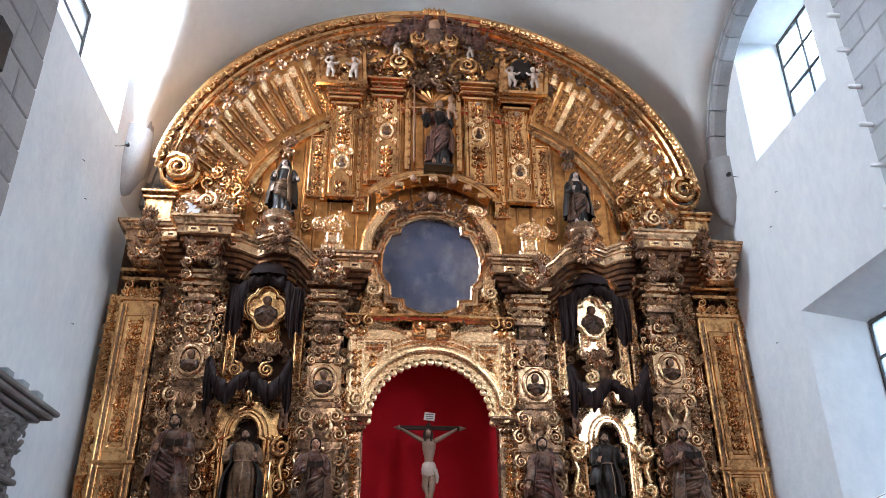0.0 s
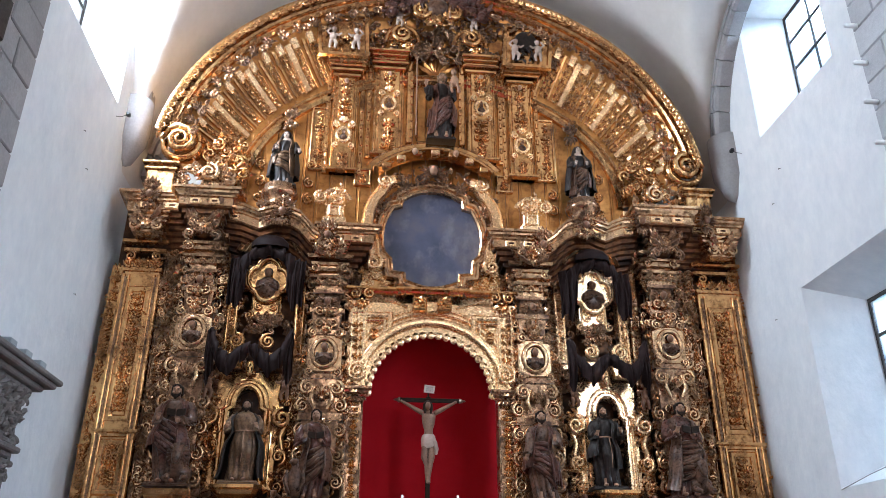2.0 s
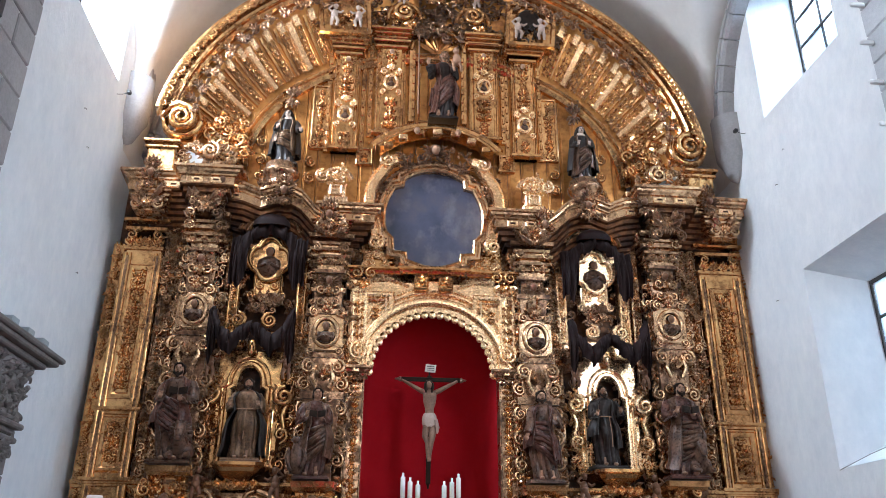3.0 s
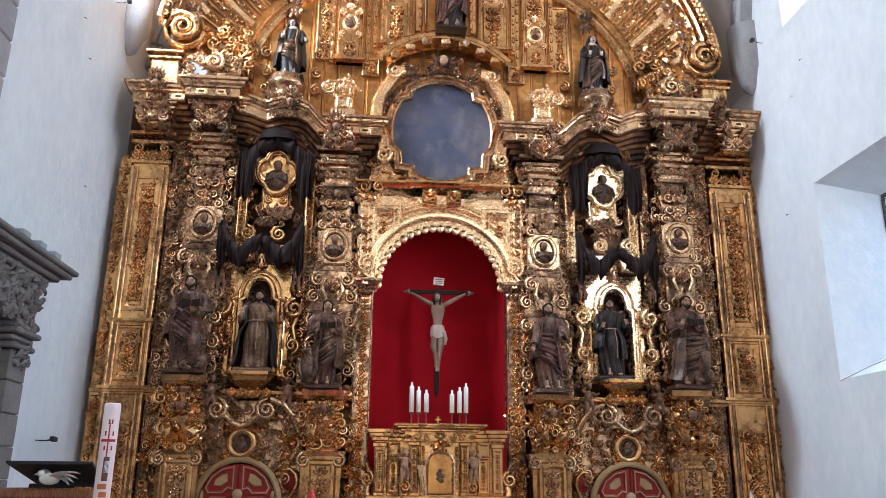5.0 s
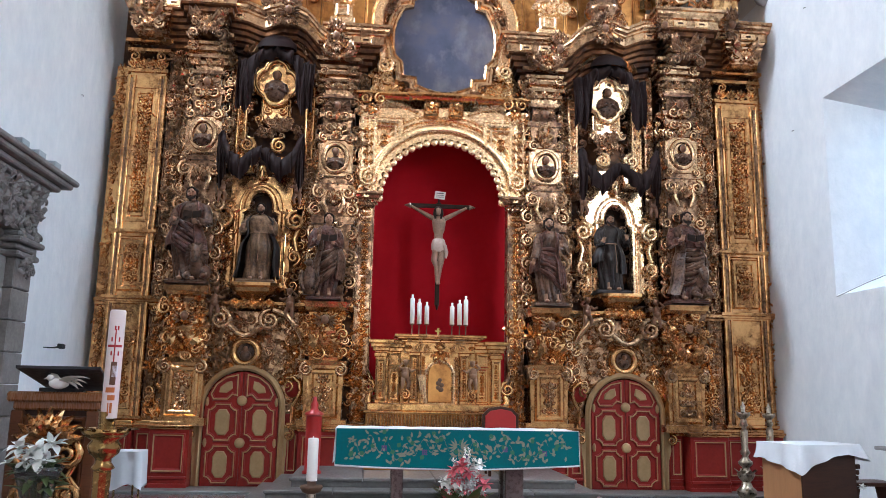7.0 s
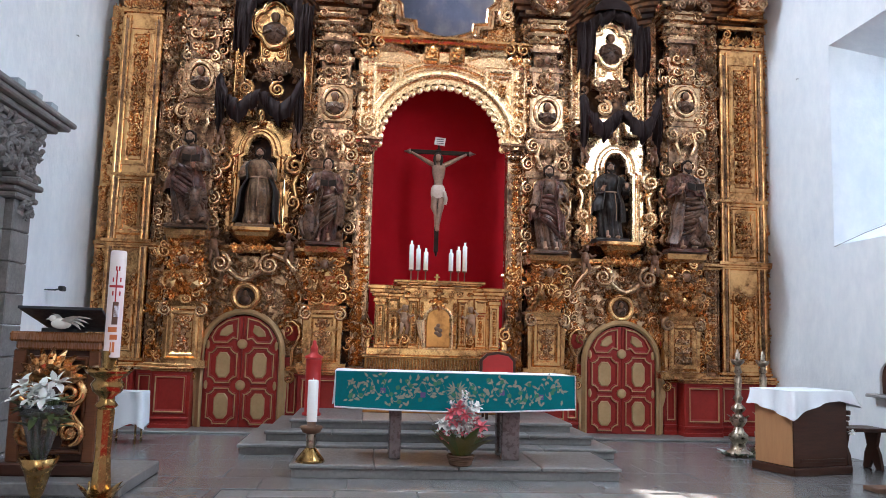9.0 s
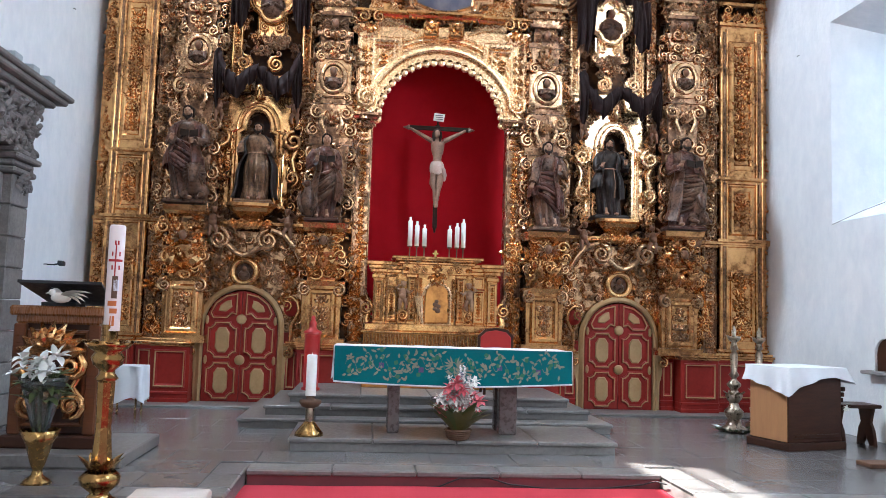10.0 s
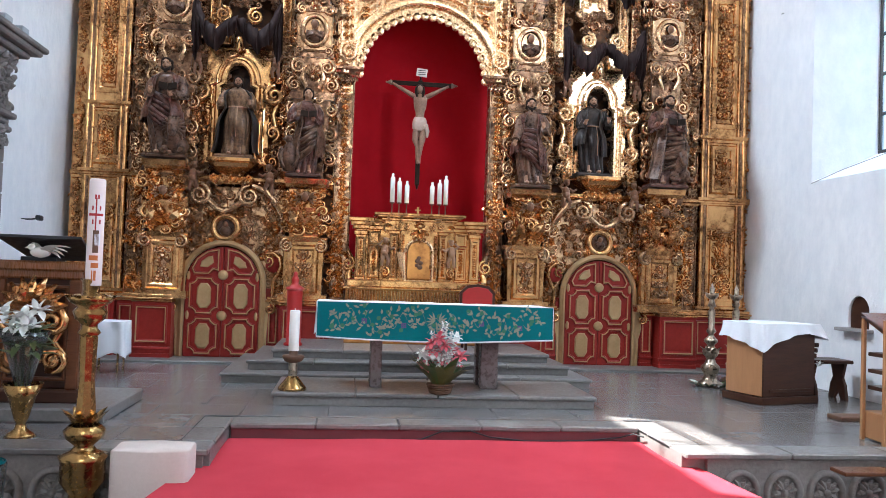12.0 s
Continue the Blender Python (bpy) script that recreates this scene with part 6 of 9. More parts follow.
box(b, 0.62, 0.74, 13.95, 14.2, 10.1, 11.9, 0.01)
box(b, 1.70, 1.82, 13.95, 14.2, 10.1, 11.9, 0.01)
sweep(b, arc(1.22, 11.85, 0.56, 0.58, 0, 180, 20), BAND, "xz", 13.98, False, True)
frame_rect(b, 0.84, 1.60, 10.2, 11.75, 14.11)
for s in (-1, 1):
    for k in range(8):
        box(b, 1.22 + s * 0.50 - 0.03, 1.22 + s * 0.50 + 0.03, 13.93, 13.955, 10.2 + 0.2 * k, 10.32 + 0.2 * k, 0.008)
r_part("upper_niche", b, GOLD)
b = Buf()
for k in range(7):
    leaf(b, 1.22, 11.85, 14.05, 30 + 20 * k, 0.5, 0.14, 0, 0.1)
r_part("niche_shell", b, GOLD_PLANK)
# attic cornice steps
for s in (-1, 1):
    for u0, u1, z, y in ((0.62, 1.30, 12.02, 13.82), (1.45, 2.2, 11.8, 13.82), (0.55, 2.3, 12.12, 13.95)):
        b = Buf()
        x0, x1 = sorted((1.2 + s * u0, 1.2 + s * u1))
        for q, o in ((0, 0.0), (0.07, 0.06), (0.14, 0.12)):
            box(b, x0 - o * 0.6, x1 + o * 0.6, y - o, 14.2, z + q, z + q + 0.072, 0.014)
        r_part("attic_cornice", b, GOLD)
    # cartouche panels with two children each
    px = 1.2 + s * 1.92
    b = Buf()
    poly = [(px - 0.48, 11.98), (px + 0.48, 11.98), (px + 0.42 + (0.16 if s > 0 else 0), 13.0), (px - 0.42 - (0.16 if s < 0 else 0), 13.0)]
    slab(b, poly, 13.72, 14.1, 0.03)
    sweep(b, poly, [(-0.06, 0), (-0.04, 0.07), (0.03, 0.07), (0.05, 0)], "xz", 13.72, True)
    r_part("cartouche_panel", b, GOLD)
    b = Buf()
    ball(b, px, 13.68, 12.62, 0.24, 0.05, 0.26, 14, 8)
    thicket(b, lambda x, z: (x - px) ** 2 + (z - 12.25) ** 2 < 0.04, px - 0.2, px + 0.2, 12.05, 12.45, 13.68, 24, 0.12, 3)
    r_part("cartouche", b, HABIT if s > 0 else GOLD, "dark round cartouche" if s > 0 else "gilded sunburst cartouche")
    for h in (-1, 1):
        b = Buf()
        putto(b, px + h * 0.25, 13.62, 12.06, 0.58, -h)
        r_part("carved_child", b, PALE_FLESH, "small pale painted carved child")
    # scrolls and little angels beside the crown
    b = Buf()
    scroll(b, 1.2 + s * 0.72, 12.55, 13.68, 0.24, -s, 90, 1.9, 0.26, 0.5)
    sweep(b, arc(1.2 + s * 0.72, 12.4, 0.34, 0.42, 0, 180, 14), BAND, "xz", 13.72)
    thicket(b, lambda x, z: True, 1.2 + s * 0.72 - 0.25, 1.2 + s * 0.72 + 0.25, 12.25, 12.6, 13.74, 22, 0.14, 5)
    r_part("crown_scroll", b, GOLD)
    b = Buf()
    putto(b, 1.2 + s * 0.80, 13.6, 12.72, 0.52, -s)
    r_part("carved_child", b, PALE_FLESH)
    b = Buf()
    scroll(b, 1.2 + s * 0.34, 13.12, 13.55, 0.27, s, 90, 1.9, 0.26, 0.5)
    lathe(b, 1.2 + s * 0.34, 13.5, 13.12, [(0.02, -0.2), (0.2, -0.1), (0.2, 0.1), (0.02, 0.2)], 12, 1, 0.3)
    r_part("crown_volute", b, GOLD)
    b = Buf()
    g = random.Random(33)
    for k in range(46):
        t = g.random()
        x, z = 1.2 + s * (0.15 + 0.95 * t), 13.52 - 0.45 * t + g.uniform(-0.16, 0.16)
        ball(b, x, 13.52 + g.uniform(-0.08, 0.06), z, g.uniform(0.06, 0.12), None, None, 7, 5)
        leaf(b, x, z, 13.48, g.uniform(0, 360), 0.2, 0.1, g.uniform(-1, 1), 0.4)
    r_part("cloud_bank", b, REDROBE, "dark reddish carved clouds and drapery")
b = Buf()
ball(b, 1.2, 13.45, 13.42, 0.15, 0.14, 0.17, 10, 7, 1)
ball(b, 1.2, 13.48, 13.18, 0.26, 0.16, 0.22, 10, 7, 2)
for k in range(12):
    leaf(b, 1.2, 13.75, 13.5, 30 * k, 0.26, 0.1, 0, 0.2, 0)
for q in range(5):
    tuft(b, 1.0 + 0.1 * q, 13.72, 13.42, 0.18, 90, 3, 80)
tube(b, [(1.46, 13.42, 12.9), (1.46, 13.42, 13.75)], 0.02, 6, 1, 1)
thicket(b, lambda x, z: True, 0.85, 1.55, 12.75, 13.05, 13.5, 40, 0.14, 12)
r_part("crowning_relief", b, [GOLD, FLESH, ROBE], "carved half figure in clouds under a gilded crown")
b = Buf()
thicket(b, lambda x, z: True, 0.6, 1.8, 12.1, 12.75, 13.86, 70, 0.18, 14)
r_part("crown_foliage", b, GOLD_DARK)


def turned(b, m):
    """The gathered faces, carried by the matrix m."""
    b.v = [tuple(m @ Vector(p)) for p in b.v]
    return b


# ---- side bays: niches, portraits, dark veils ----
def cloth_strip(b, pts, width, folds, seed, deep=0.05, slot=0):
    """Gathered cloth along a line of (x, y, z); width gives its fall at each point."""
    g = random.Random(seed)
    ph = g.uniform(0, 6)
    rows = []
    n = 40
    for j in range(9):
        v = j / 8
        row = []
        for k in range(n + 1):
            t = k / n * (len(pts) - 1)
            i = min(int(t), len(pts) - 2)
            f = t - i
            f = f * f * (3 - 2 * f)
            p = [pts[i][q] * (1 - f) + pts[i + 1][q] * f for q in range(3)]
            w = width[i] * (1 - f) + width[i + 1] * f
            o = deep * math.sin(folds * k / n * 6.283 + ph + 1.5 * v) + deep * 0.6 * math.sin(folds * 2.3 * k / n * 6.283 - 2 * v)
            row.append((p[0] + 0.4 * o * (1 - v), p[1] - 0.08 * math.sin(math.pi * v) - o * (0.4 + 0.6 * v), p[2] - w * v + 0.3 * o))
        rows.append(row)
    return sheet(b, rows, True, False, slot)


def side_bay(cu, cl, mat, pale, seed, dz):
    # lower niche with a stepped gilded frame
    y = 13.98
    b = Buf()
    hw, hz = 0.33, 4.55
    lo = [(cl - hw, 3.3)] + [(cl - hw, hz)] + list(reversed(arc(cl, hz, hw, 0.42, 8, 172, 16))) + [(cl + hw, hz), (cl + hw, 3.3)]
    hi = []
    for x, z in lo:
        dx, dz2 = x - cl, max(z - 3.3, 0)
        k = 0.52 / abs(dx) if abs(dx) > 1e-4 else 99
        hi.append((cl + (0.52 if dx > 0 else -0.52), z) if z <= hz + 1e-6 else (cl + max(-0.52, min(0.52, dx * 1.58)), 5.26))
    sheet(b, [[(x, y, z) for x, z in lo], [(x, y, z) for x, z in hi]], False)
    sheet(b, [[(x, y, z) for x, z in lo], [(x, 14.2, z) for x, z in lo]], True)
    box(b, cl - 0.53, cl - 0.515, y, 14.22, 3.3, 5.26, 0.002)
    box(b, cl + 0.515, cl + 0.53, y, 14.22, 3.3, 5.26, 0.002)
    r_part("niche_frame", b, pale, "gilded niche frame with stepped arch")
    b = Buf()
    for q, pr in ((0.0, BAND), (0.11, THIN)):
        sweep(b, [(cl - hw - q, 3.35), (cl - hw - q, hz + 0.05), (cl - hw * 0.75 - q, hz + 0.1)] + list(reversed(arc(cl, hz + 0.12, hw * 0.75 + q, 0.36 + q, 0, 180, 14))) + [(cl + hw * 0.75 + q, hz + 0.1), (cl + hw + q, hz + 0.05), (cl + hw + q, 3.35)], pr, "xz", y)
    r_part("niche_moulding", b, pale)
    for s in (-1, 1):
        b = Buf()
        scroll(b, cl + s * 0.62, 4.46, y - 0.06, 0.19, s, 90, 1.7, 0.34, 0.5)
        scroll(b, cl + s * 0.61, 3.82, y - 0.06, 0.14, s, 270, 1.6, 0.34, 0.5)
        tube(b, [(cl + s * 0.68, y - 0.05, 4.36), (cl + s * 0.6, y - 0.05, 4.15), (cl + s * 0.66, y - 0.05, 3.92)], 0.06, 6)
        thicket(b, lambda x, z: True, cl + s * 0.6 - 0.14, cl + s * 0.6 + 0.14, 3.3, 4.9, y + 0.02, 40, 0.15, seed)
        r_part("niche_scroll", b, pale)
    b = Buf()
    ball(b, cl, y - 0.12, 5.30, 0.075, 0.06, 0.15, 9, 7)
    tuft(b, cl, 5.2, y - 0.06, 0.14, 90, 5, 160)
    r_part("niche_keystone", b, pale)
    # portrait in a quatrefoil above, on a scrolled panel
    zc = 6.95
    b = Buf()
    loop = []
    for k in range(64):
        a = 2 * math.pi * k / 64
        q = 0.30 + 0.09 * abs(math.cos(2 * a)) ** 0.7
        loop.append((cu + q * math.cos(a) * 0.95, zc + q * math.sin(a) * 1.08))
    sweep(b, list(reversed(loop)), [(-0.06, 0), (-0.05, 0.06), (-0.02, 0.08), (0.03, 0.06), (0.05, 0)], "xz", 13.84, True, True)
    b.add([(x, 13.835, z) for x, z in loop], [tuple(range(64))])
    r_part("portrait_frame", b, pale, "gilded quatrefoil portrait frame")
    b = Buf()
    ball(b, cu, 13.82, zc - 0.15, 0.22, 0.09, 0.20, 11, 7, 0)
    for s in (-1, 1):
        tube(b, [(cu + s * 0.15, 13.80, zc - 0.06), (cu + s * 0.17, 13.75, zc - 0.2), (cu + s * 0.04, 13.70, zc - 0.14)], [0.05, 0.045, 0.03], 7, 1, 0)
    ball(b, cu, 13.76, zc + 0.11, 0.07, 0.06, 0.09, 10, 7, 1)
    ball(b, cu, 13.815, zc + 0.155, 0.082, 0.05, 0.07, 10, 7, 2)
    r_part("carved_bust", b, [ROBE, BROWN_FLESH, HAIR], "dark painted half figure in a frame")
    b = Buf()
    slab(b, [(cu - 0.26, 6.22), (cu + 0.26, 6.22), (cu + 0.26, 6.66), (cu - 0.26, 6.66)], 13.87, 14.2, 0.02)
    frame_rect(b, cu - 0.22, cu + 0.22, 6.27, 6.62, 13.87)
    for s in (-1, 1):
        scroll(b, cu + s * 0.12, 6.44, 13.87, 0.09, -s, 90, 1.6, 0.3, 0.5)
        scroll(b, cu + s * 0.28, 6.26, 13.85, 0.09, s, 90, 1.6, 0.3, 0.5)
    r_part("portrait_panel", b, pale)
    b = Buf()
    thicket(b, lambda x, z: True, cu - 0.25, cu + 0.25, 5.95, 6.25, 13.84, 40, 0.15, seed + 2)
    r_part("bay_foliage", b, GOLD_DARK)
    for s in (-1, 1):
        b = Buf()
        scroll(b, cl + s * 0.27, 5.76, 13.80, 0.15, s, 90, 1.9, 0.28, 0.5)
        slab(b, [(cl + s * 0.27 - 0.12, 5.3), (cl + s * 0.27 + 0.12, 5.3), (cl + s * 0.27 + 0.15, 5.62), (cl + s * 0.27 - 0.15, 5.62)], 13.86, 14.2, 0.03)
        r_part("bracket_scroll", b, pale)
    # fluted strips beside the portrait
    for s in (-1, 1):
        b = Buf()
        sx = cu + s * 0.60
        box(b, sx - 0.10, sx + 0.10, 14.02, 14.22, 5.5, 7.4, 0.012)
        frame_rect(b, sx - 0.07, sx + 0.07, 5.6, 7.3, 14.02)
        candelabra(b, sx - 0.06, sx + 0.06, 5.65, 7.2, 14.02, seed + 5)
        sx = cu + s * 0.40
        for k in range(4):
            box(b, sx - 0.06 + 0.01 * k, sx + 0.06 - 0.01 * k, 13.95 + 0.03 * k, 14.22, 7.2 + 0.11 * k, 7.28 + 0.11 * k, 0.01)
        # only the right bay gets its lit, paler gold here
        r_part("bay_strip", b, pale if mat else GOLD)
    b = Buf()
    thicket(b, lambda x, z: abs(x - cu) > 0.3, cu - 0.72, cu + 0.72, 3.0, 7.5, 14.08, 260, 0.17, seed + 9)
    r_part("bay_foliage", b, GOLD_DARK)
    # small kneeling children either side of the niche head
    for s in (-1, 1):
        b = Buf()
        putto(b, cl + s * 0.64, 13.72, 4.72, 0.52, -s)
        r_part("carved_child", b, BROWN_FLESH, "small dark painted carved child")
        b = Buf()
        putto(b, cl + s * 0.62, 13.66, 2.75, 0.55, -s)
        r_part("carved_child", b, BROWN_FLESH)
    # veils
    b = Buf()
    yv = 13.62
    lathe(b, cu, 13.66, 7.5, [(0.34, 0), (0.33, 0.1), (0.24, 0.2), (0.1, 0.25), (0.01, 0.26)], 16, 1, 0.5)
    for s in (-1, 1):
        cloth_strip(b, [(cu, yv + 0.02, 7.58), (cu + s * 0.3, yv - 0.02, 7.44), (cu + s * 0.50, yv, 7.28), (cu + s * 0.66, yv + 0.03, 7.27)], [0.22, 0.26, 0.70, 0.95], 4, seed + s, 0.045)
        cloth_strip(b, [(cu + s * 0.36, yv, 7.2), (cu + s * 0.48, yv - 0.04, 7.24), (cu + s * 0.60, yv, 7.24)], [0.55, 0.98, 0.80], 2.5, seed + 3 + s, 0.035)
    tagged(part("veil", b, CLOTH_DARK), "dark purple veil draped over the upper portrait frame", "drapery", "altarpiece veils")
    b = Buf()
    for s in (-1, 1):
        cloth_strip(b, [(cl, 13.58, 5.70), (cl + s * 0.14, 13.52, 5.62), (cl + s * 0.34, 13.50, 5.44), (cl + s * 0.52, 13.54, 5.60), (cl + s * 0.70, 13.62, 5.98)], [0.22, 0.32, 0.38, 0.36, 0.30], 4, seed + 10 + s, 0.045)
        cloth_strip(b, [(cl + s * 0.58, 13.64, 5.80), (cl + s * 0.67, 13.6, 5.96), (cl + s * 0.74, 13.64, 5.90)], [0.60, 1.05, 0.75], 2.5, seed + 20 + s, 0.035)
    tagged(part("swag", b, CLOTH_DARK), "black swagged cloth hung across the niche head", "drapery", "altarpiece veils")
    # statue shelf
    b = Buf()
    sweep(b, [(cl + 0.42, 14.1), (cl + 0.42, 13.6), (cl + 0.30, 13.48), (cl - 0.30, 13.48), (cl - 0.42, 13.6), (cl - 0.42, 14.1)], [(-0.6, 0.14), (-0.1, 0.14), (0.0, 0.14), (0.0, 0.09), (-0.05, 0.06), (-0.09, 0.0), (-0.3, -0.12)], "xy", 3.19)
    for k in range(5):
        tuft(b, cl - 0.28 + 0.14 * k, 3.05, 13.6, 0.16, 270, 5, 130)
    r_part("niche_shelf", b, GOLD)


side_bay(-1.82, -1.98, 0, GOLD, 101, 0)
# lit copy of the bay: window light put into paler gold
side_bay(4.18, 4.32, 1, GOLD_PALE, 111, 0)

# ---- predella: pedestals, door surrounds, dado ----
for x, zt, s0 in ((-3.02, 3.24, 5), (-0.76, 3.04, 6), (3.03, 3.04, 7), (5.43, 3.15, 8)):
    b = Buf()
    stacked(b, x, 13.98, [(1.0, 0.80, 0.74), (1.12, 0.80, 0.74), (1.12, 0.62, 0.62), (2.0, 0.66, 0.64), (2.0, 0.74, 0.70), (2.08, 0.78, 0.74), (2.08, 0.5, 0.55), (2.5, 0.62, 0.64), (2.5, 0.72, 0.72), (2.57, 0.74, 0.74), (2.57, 0.5, 0.58), (zt - 0.16, 0.56, 0.60), (zt - 0.14, 0.64, 0.92), (zt - 0.09, 0.66, 1.02), (zt - 0.09, 0.68, 1.08), (zt, 0.70, 1.12)])
    frame_rect(b, x - 0.2, x + 0.2, 1.2, 1.9, 13.655, BAND)
    ped = r_part("pedestal", b, GOLD, "tarnished gilded pedestal with cherubs and scrolls")
    b = candelabra(Buf(), x - 0.17, x + 0.17, 1.22, 1.88, 13.655, s0)
    sub("pedestal_relief", b, GOLD_ROSE, ped)
    b = Buf()
    for s in (-1, 1):
        scroll(b, x + s * 0.28, 1.93, 13.62, 0.12, -s, 90, 1.8, 0.28, 0.5)
        scroll(b, x + s * 0.34, 2.42, 13.66, 0.10, s, 90, 1.8, 0.28, 0.5)
    sub("pedestal_scrolls", b, GOLD_ROSE, ped)
    b = Buf()
    for s in (-1, 1):
        candelabra(b, x + s * 0.2 - 0.16, x + s * 0.2 + 0.16, 2.1, zt - 0.12, 13.62, s0 + 30, 1.6)
        leaf(b, x, 2.2, 13.6, 90 - s * 60, 0.4, 0.18, s * 0.8, 0.5)
    thicket(b, lambda px, pz: True, x - 0.36, x + 0.36, 2.1, zt - 0.1, 13.60, 26, 0.2, s0)
    sub("pedestal_foliage", b, GOLD, ped)
    b = Buf()
    cherub(b, x, 2.74, 13.50, 0.075, True)
    sub("cherub_head", b, [GOLD_DARK, BROWN_FLESH], ped)
    for s in (-1, 1):
        b = Buf()
        wx = x + s * 0.5
        candelabra(b, wx - 0.12, wx + 0.12, 1.1, 2.95, 14.1, s0 + 2, 1.3)
        thicket(b, lambda px, pz: True, wx - 0.13, wx + 0.13, 1.1, 2.95, 13.98, 55, 0.15, s0 + 20)
        sub("side_foliage", b, GOLD, ped)
for xa, xb in ((7.2, 2.64), (-0.32, -4.62)):
    b = Buf()
    sweep(b, [(xa, 14.0), (xb, 14.0)], [(-0.05, 0), (0.04, 0.02), (0.06, 0.06), (0.12, 0.08), (0.12, 0.13), (-0.05, 0.15)], "xy", 2.92)
    r_part("predella_cornice", b, GOLD)

b = Buf()
box(b, -4.7, 7.2, 13.22, 14.1, 0.0, 0.035, 0.012)
r_part("stone_sill", b, STONE_STEP, "worn grey stone sill under the altarpiece")
DOORX = (-2.08, 4.41)
for n, dx in enumerate(DOORX):
    # gilded band with ears, on red ground
    b = Buf()
    outline = [(dx - 0.66, 0.03), (dx - 0.66, 1.22)] + list(reversed(arc(dx, 1.26, 0.66, 0.68, 0, 180, 20))) + [(dx + 0.66, 1.22), (dx + 0.66, 0.03)]
    sweep(b, outline, [(-0.045, 0), (-0.045, 0.05), (-0.01, 0.08), (0.02, 0.06), (0.045, 0.04), (0.05, 0)], "xz", 13.9)
    r_part("door_surround", b, GILT_TAN)
    b = Buf()
    box(b, dx - 0.80, dx + 0.80, 13.93, 14.25, 0.02, 1.2, 0.01)
    r_part("door_ground", b, RED_PAINT)
    for s in (-1, 1):
        b = Buf()
        poly = [(dx + s * u, z) for u, z in ((0.68, 0.04), (0.74, 0.04), (0.75, 0.5), (0.80, 0.68), (0.78, 0.96), (0.72, 1.02), (0.68, 1.0))]
        slab(b, poly if s > 0 else poly[::-1], 13.87, 13.93, 0.01)
        r_part("shaped_strip", b, GILT_TAN)
        b = Buf()
        scroll(b, dx + s * 0.79, 0.86, 13.84, 0.10, -s, 90, 1.6, 0.3, 0.4)
        r_part("ear_volute", b, GOLD)
        b = Buf()
        scroll(b, dx + s * 0.74, 1.66, 13.80, 0.10, s, 270, 1.4, 0.24, 0.4)
        tube(b, [(dx + s * 0.70, 13.80, 1.78), (dx + s * 0.82, 13.79, 1.80), (dx + s * 0.92, 13.79, 1.72), (dx + s * 0.95, 13.79, 1.58), (dx + s * 0.90, 13.80, 1.44), (dx + s * 0.83, 13.82, 1.34), (dx + s * 0.82, 13.84, 1.05)], [0.02, 0.03, 0.035, 0.035, 0.035, 0.035, 0.03], 6)
        r_part("shoulder_volute", b, GOLD)
        b = Buf()
        lathe(b, 0, 0, 0, [(0.13, 0), (0.13, 0.03), (0.001, 0.035)], 16)
        turned(b, Matrix.Translation((dx + s * 0.82, 13.86, 1.60)) @ Matrix.Rotation(radians(90), 4, "X"))
        r_part("red_roundel", b, RED_PAINT)
        b = Buf()
        scroll(b, dx + s * 0.40, 2.72, 13.70, 0.19, s, 90, 1.9, 0.26, 0.5)
        tube(b, [(dx + s * 0.44, 13.66, 2.9), (dx + s * 0.68, 13.68, 2.82), (dx + s * 0.86, 13.72, 2.58), (dx + s * 0.92, 13.75, 2.44)], [0.05, 0.07, 0.06, 0.05], 6)
        tube(b, [(dx + s * 0.28, 13.68, 2.64), (dx + s * 0.12, 13.68, 2.5), (dx, 13.68, 2.46)], [0.06, 0.05, 0.05], 6)
        r_part("door_scroll", b, GOLD_ROSE)
    b = Buf()
    slab(b, [(dx - 0.96, 1.0), (dx - 0.70, 1.0), (dx - 0.70, 1.4), (dx - 0.5, 1.75), (dx, 1.95), (dx, 2.9), (dx - 0.96, 2.9)][::-1], 13.99, 14.24, 0.01)
    slab(b, [(dx + 0.96, 1.0), (dx + 0.70, 1.0), (dx + 0.70, 1.4), (dx + 0.5, 1.75), (dx, 1.95), (dx, 2.9), (dx + 0.96, 2.9)], 13.99, 14.24, 0.01)
    thicket(b, lambda x, z: ((x - dx) / 0.72) ** 2 + ((z - 1.26) / 0.74) ** 2 > 1 and (x - dx) ** 2 + (z - 2.2) ** 2 > 0.05, dx - 0.95, dx + 0.95, 1.2, 2.9, 13.97, 230, 0.17, 77 + n)
    r_part("overdoor_foliage", b, GOLD_ROSE)
    b = Buf()
    sweep(b, list(reversed(arc(dx, 2.2, 0.20, 0.20, 0, 360, 24)[:-1])), [(-0.06, 0), (-0.05, 0.08), (0.02, 0.10), (0.06, 0.05), (0.07, 0)], "xz", 13.94, True, True)
    for k in range(4):
        tuft(b, dx + 0.27 * math.cos(radians(45 + 90 * k)), 2.2 + 0.27 * math.sin(radians(45 + 90 * k)), 13.9, 0.14, 45 + 90 * k, 3, 100)
    r_part("overdoor_medallion", b, GOLD)
    b = Buf()
    b.add([(x, 13.93, z) for x, z in arc(dx, 2.2, 0.17, 0.17, 0, 360, 24)[:-1]], [tuple(range(24))])
    ball(b, dx, 13.9, 2.14, 0.1, 0.06, 0.09, 8, 6)
    ball(b, dx, 13.88, 2.25, 0.045, 0.05, 0.055, 8, 6, 1)
    ball(b, dx, 13.905, 2.275, 0.052, 0.045, 0.05, 8, 6, 2)
    r_part("carved_bust", b, [ROBE, BROWN_FLESH, HAIR])
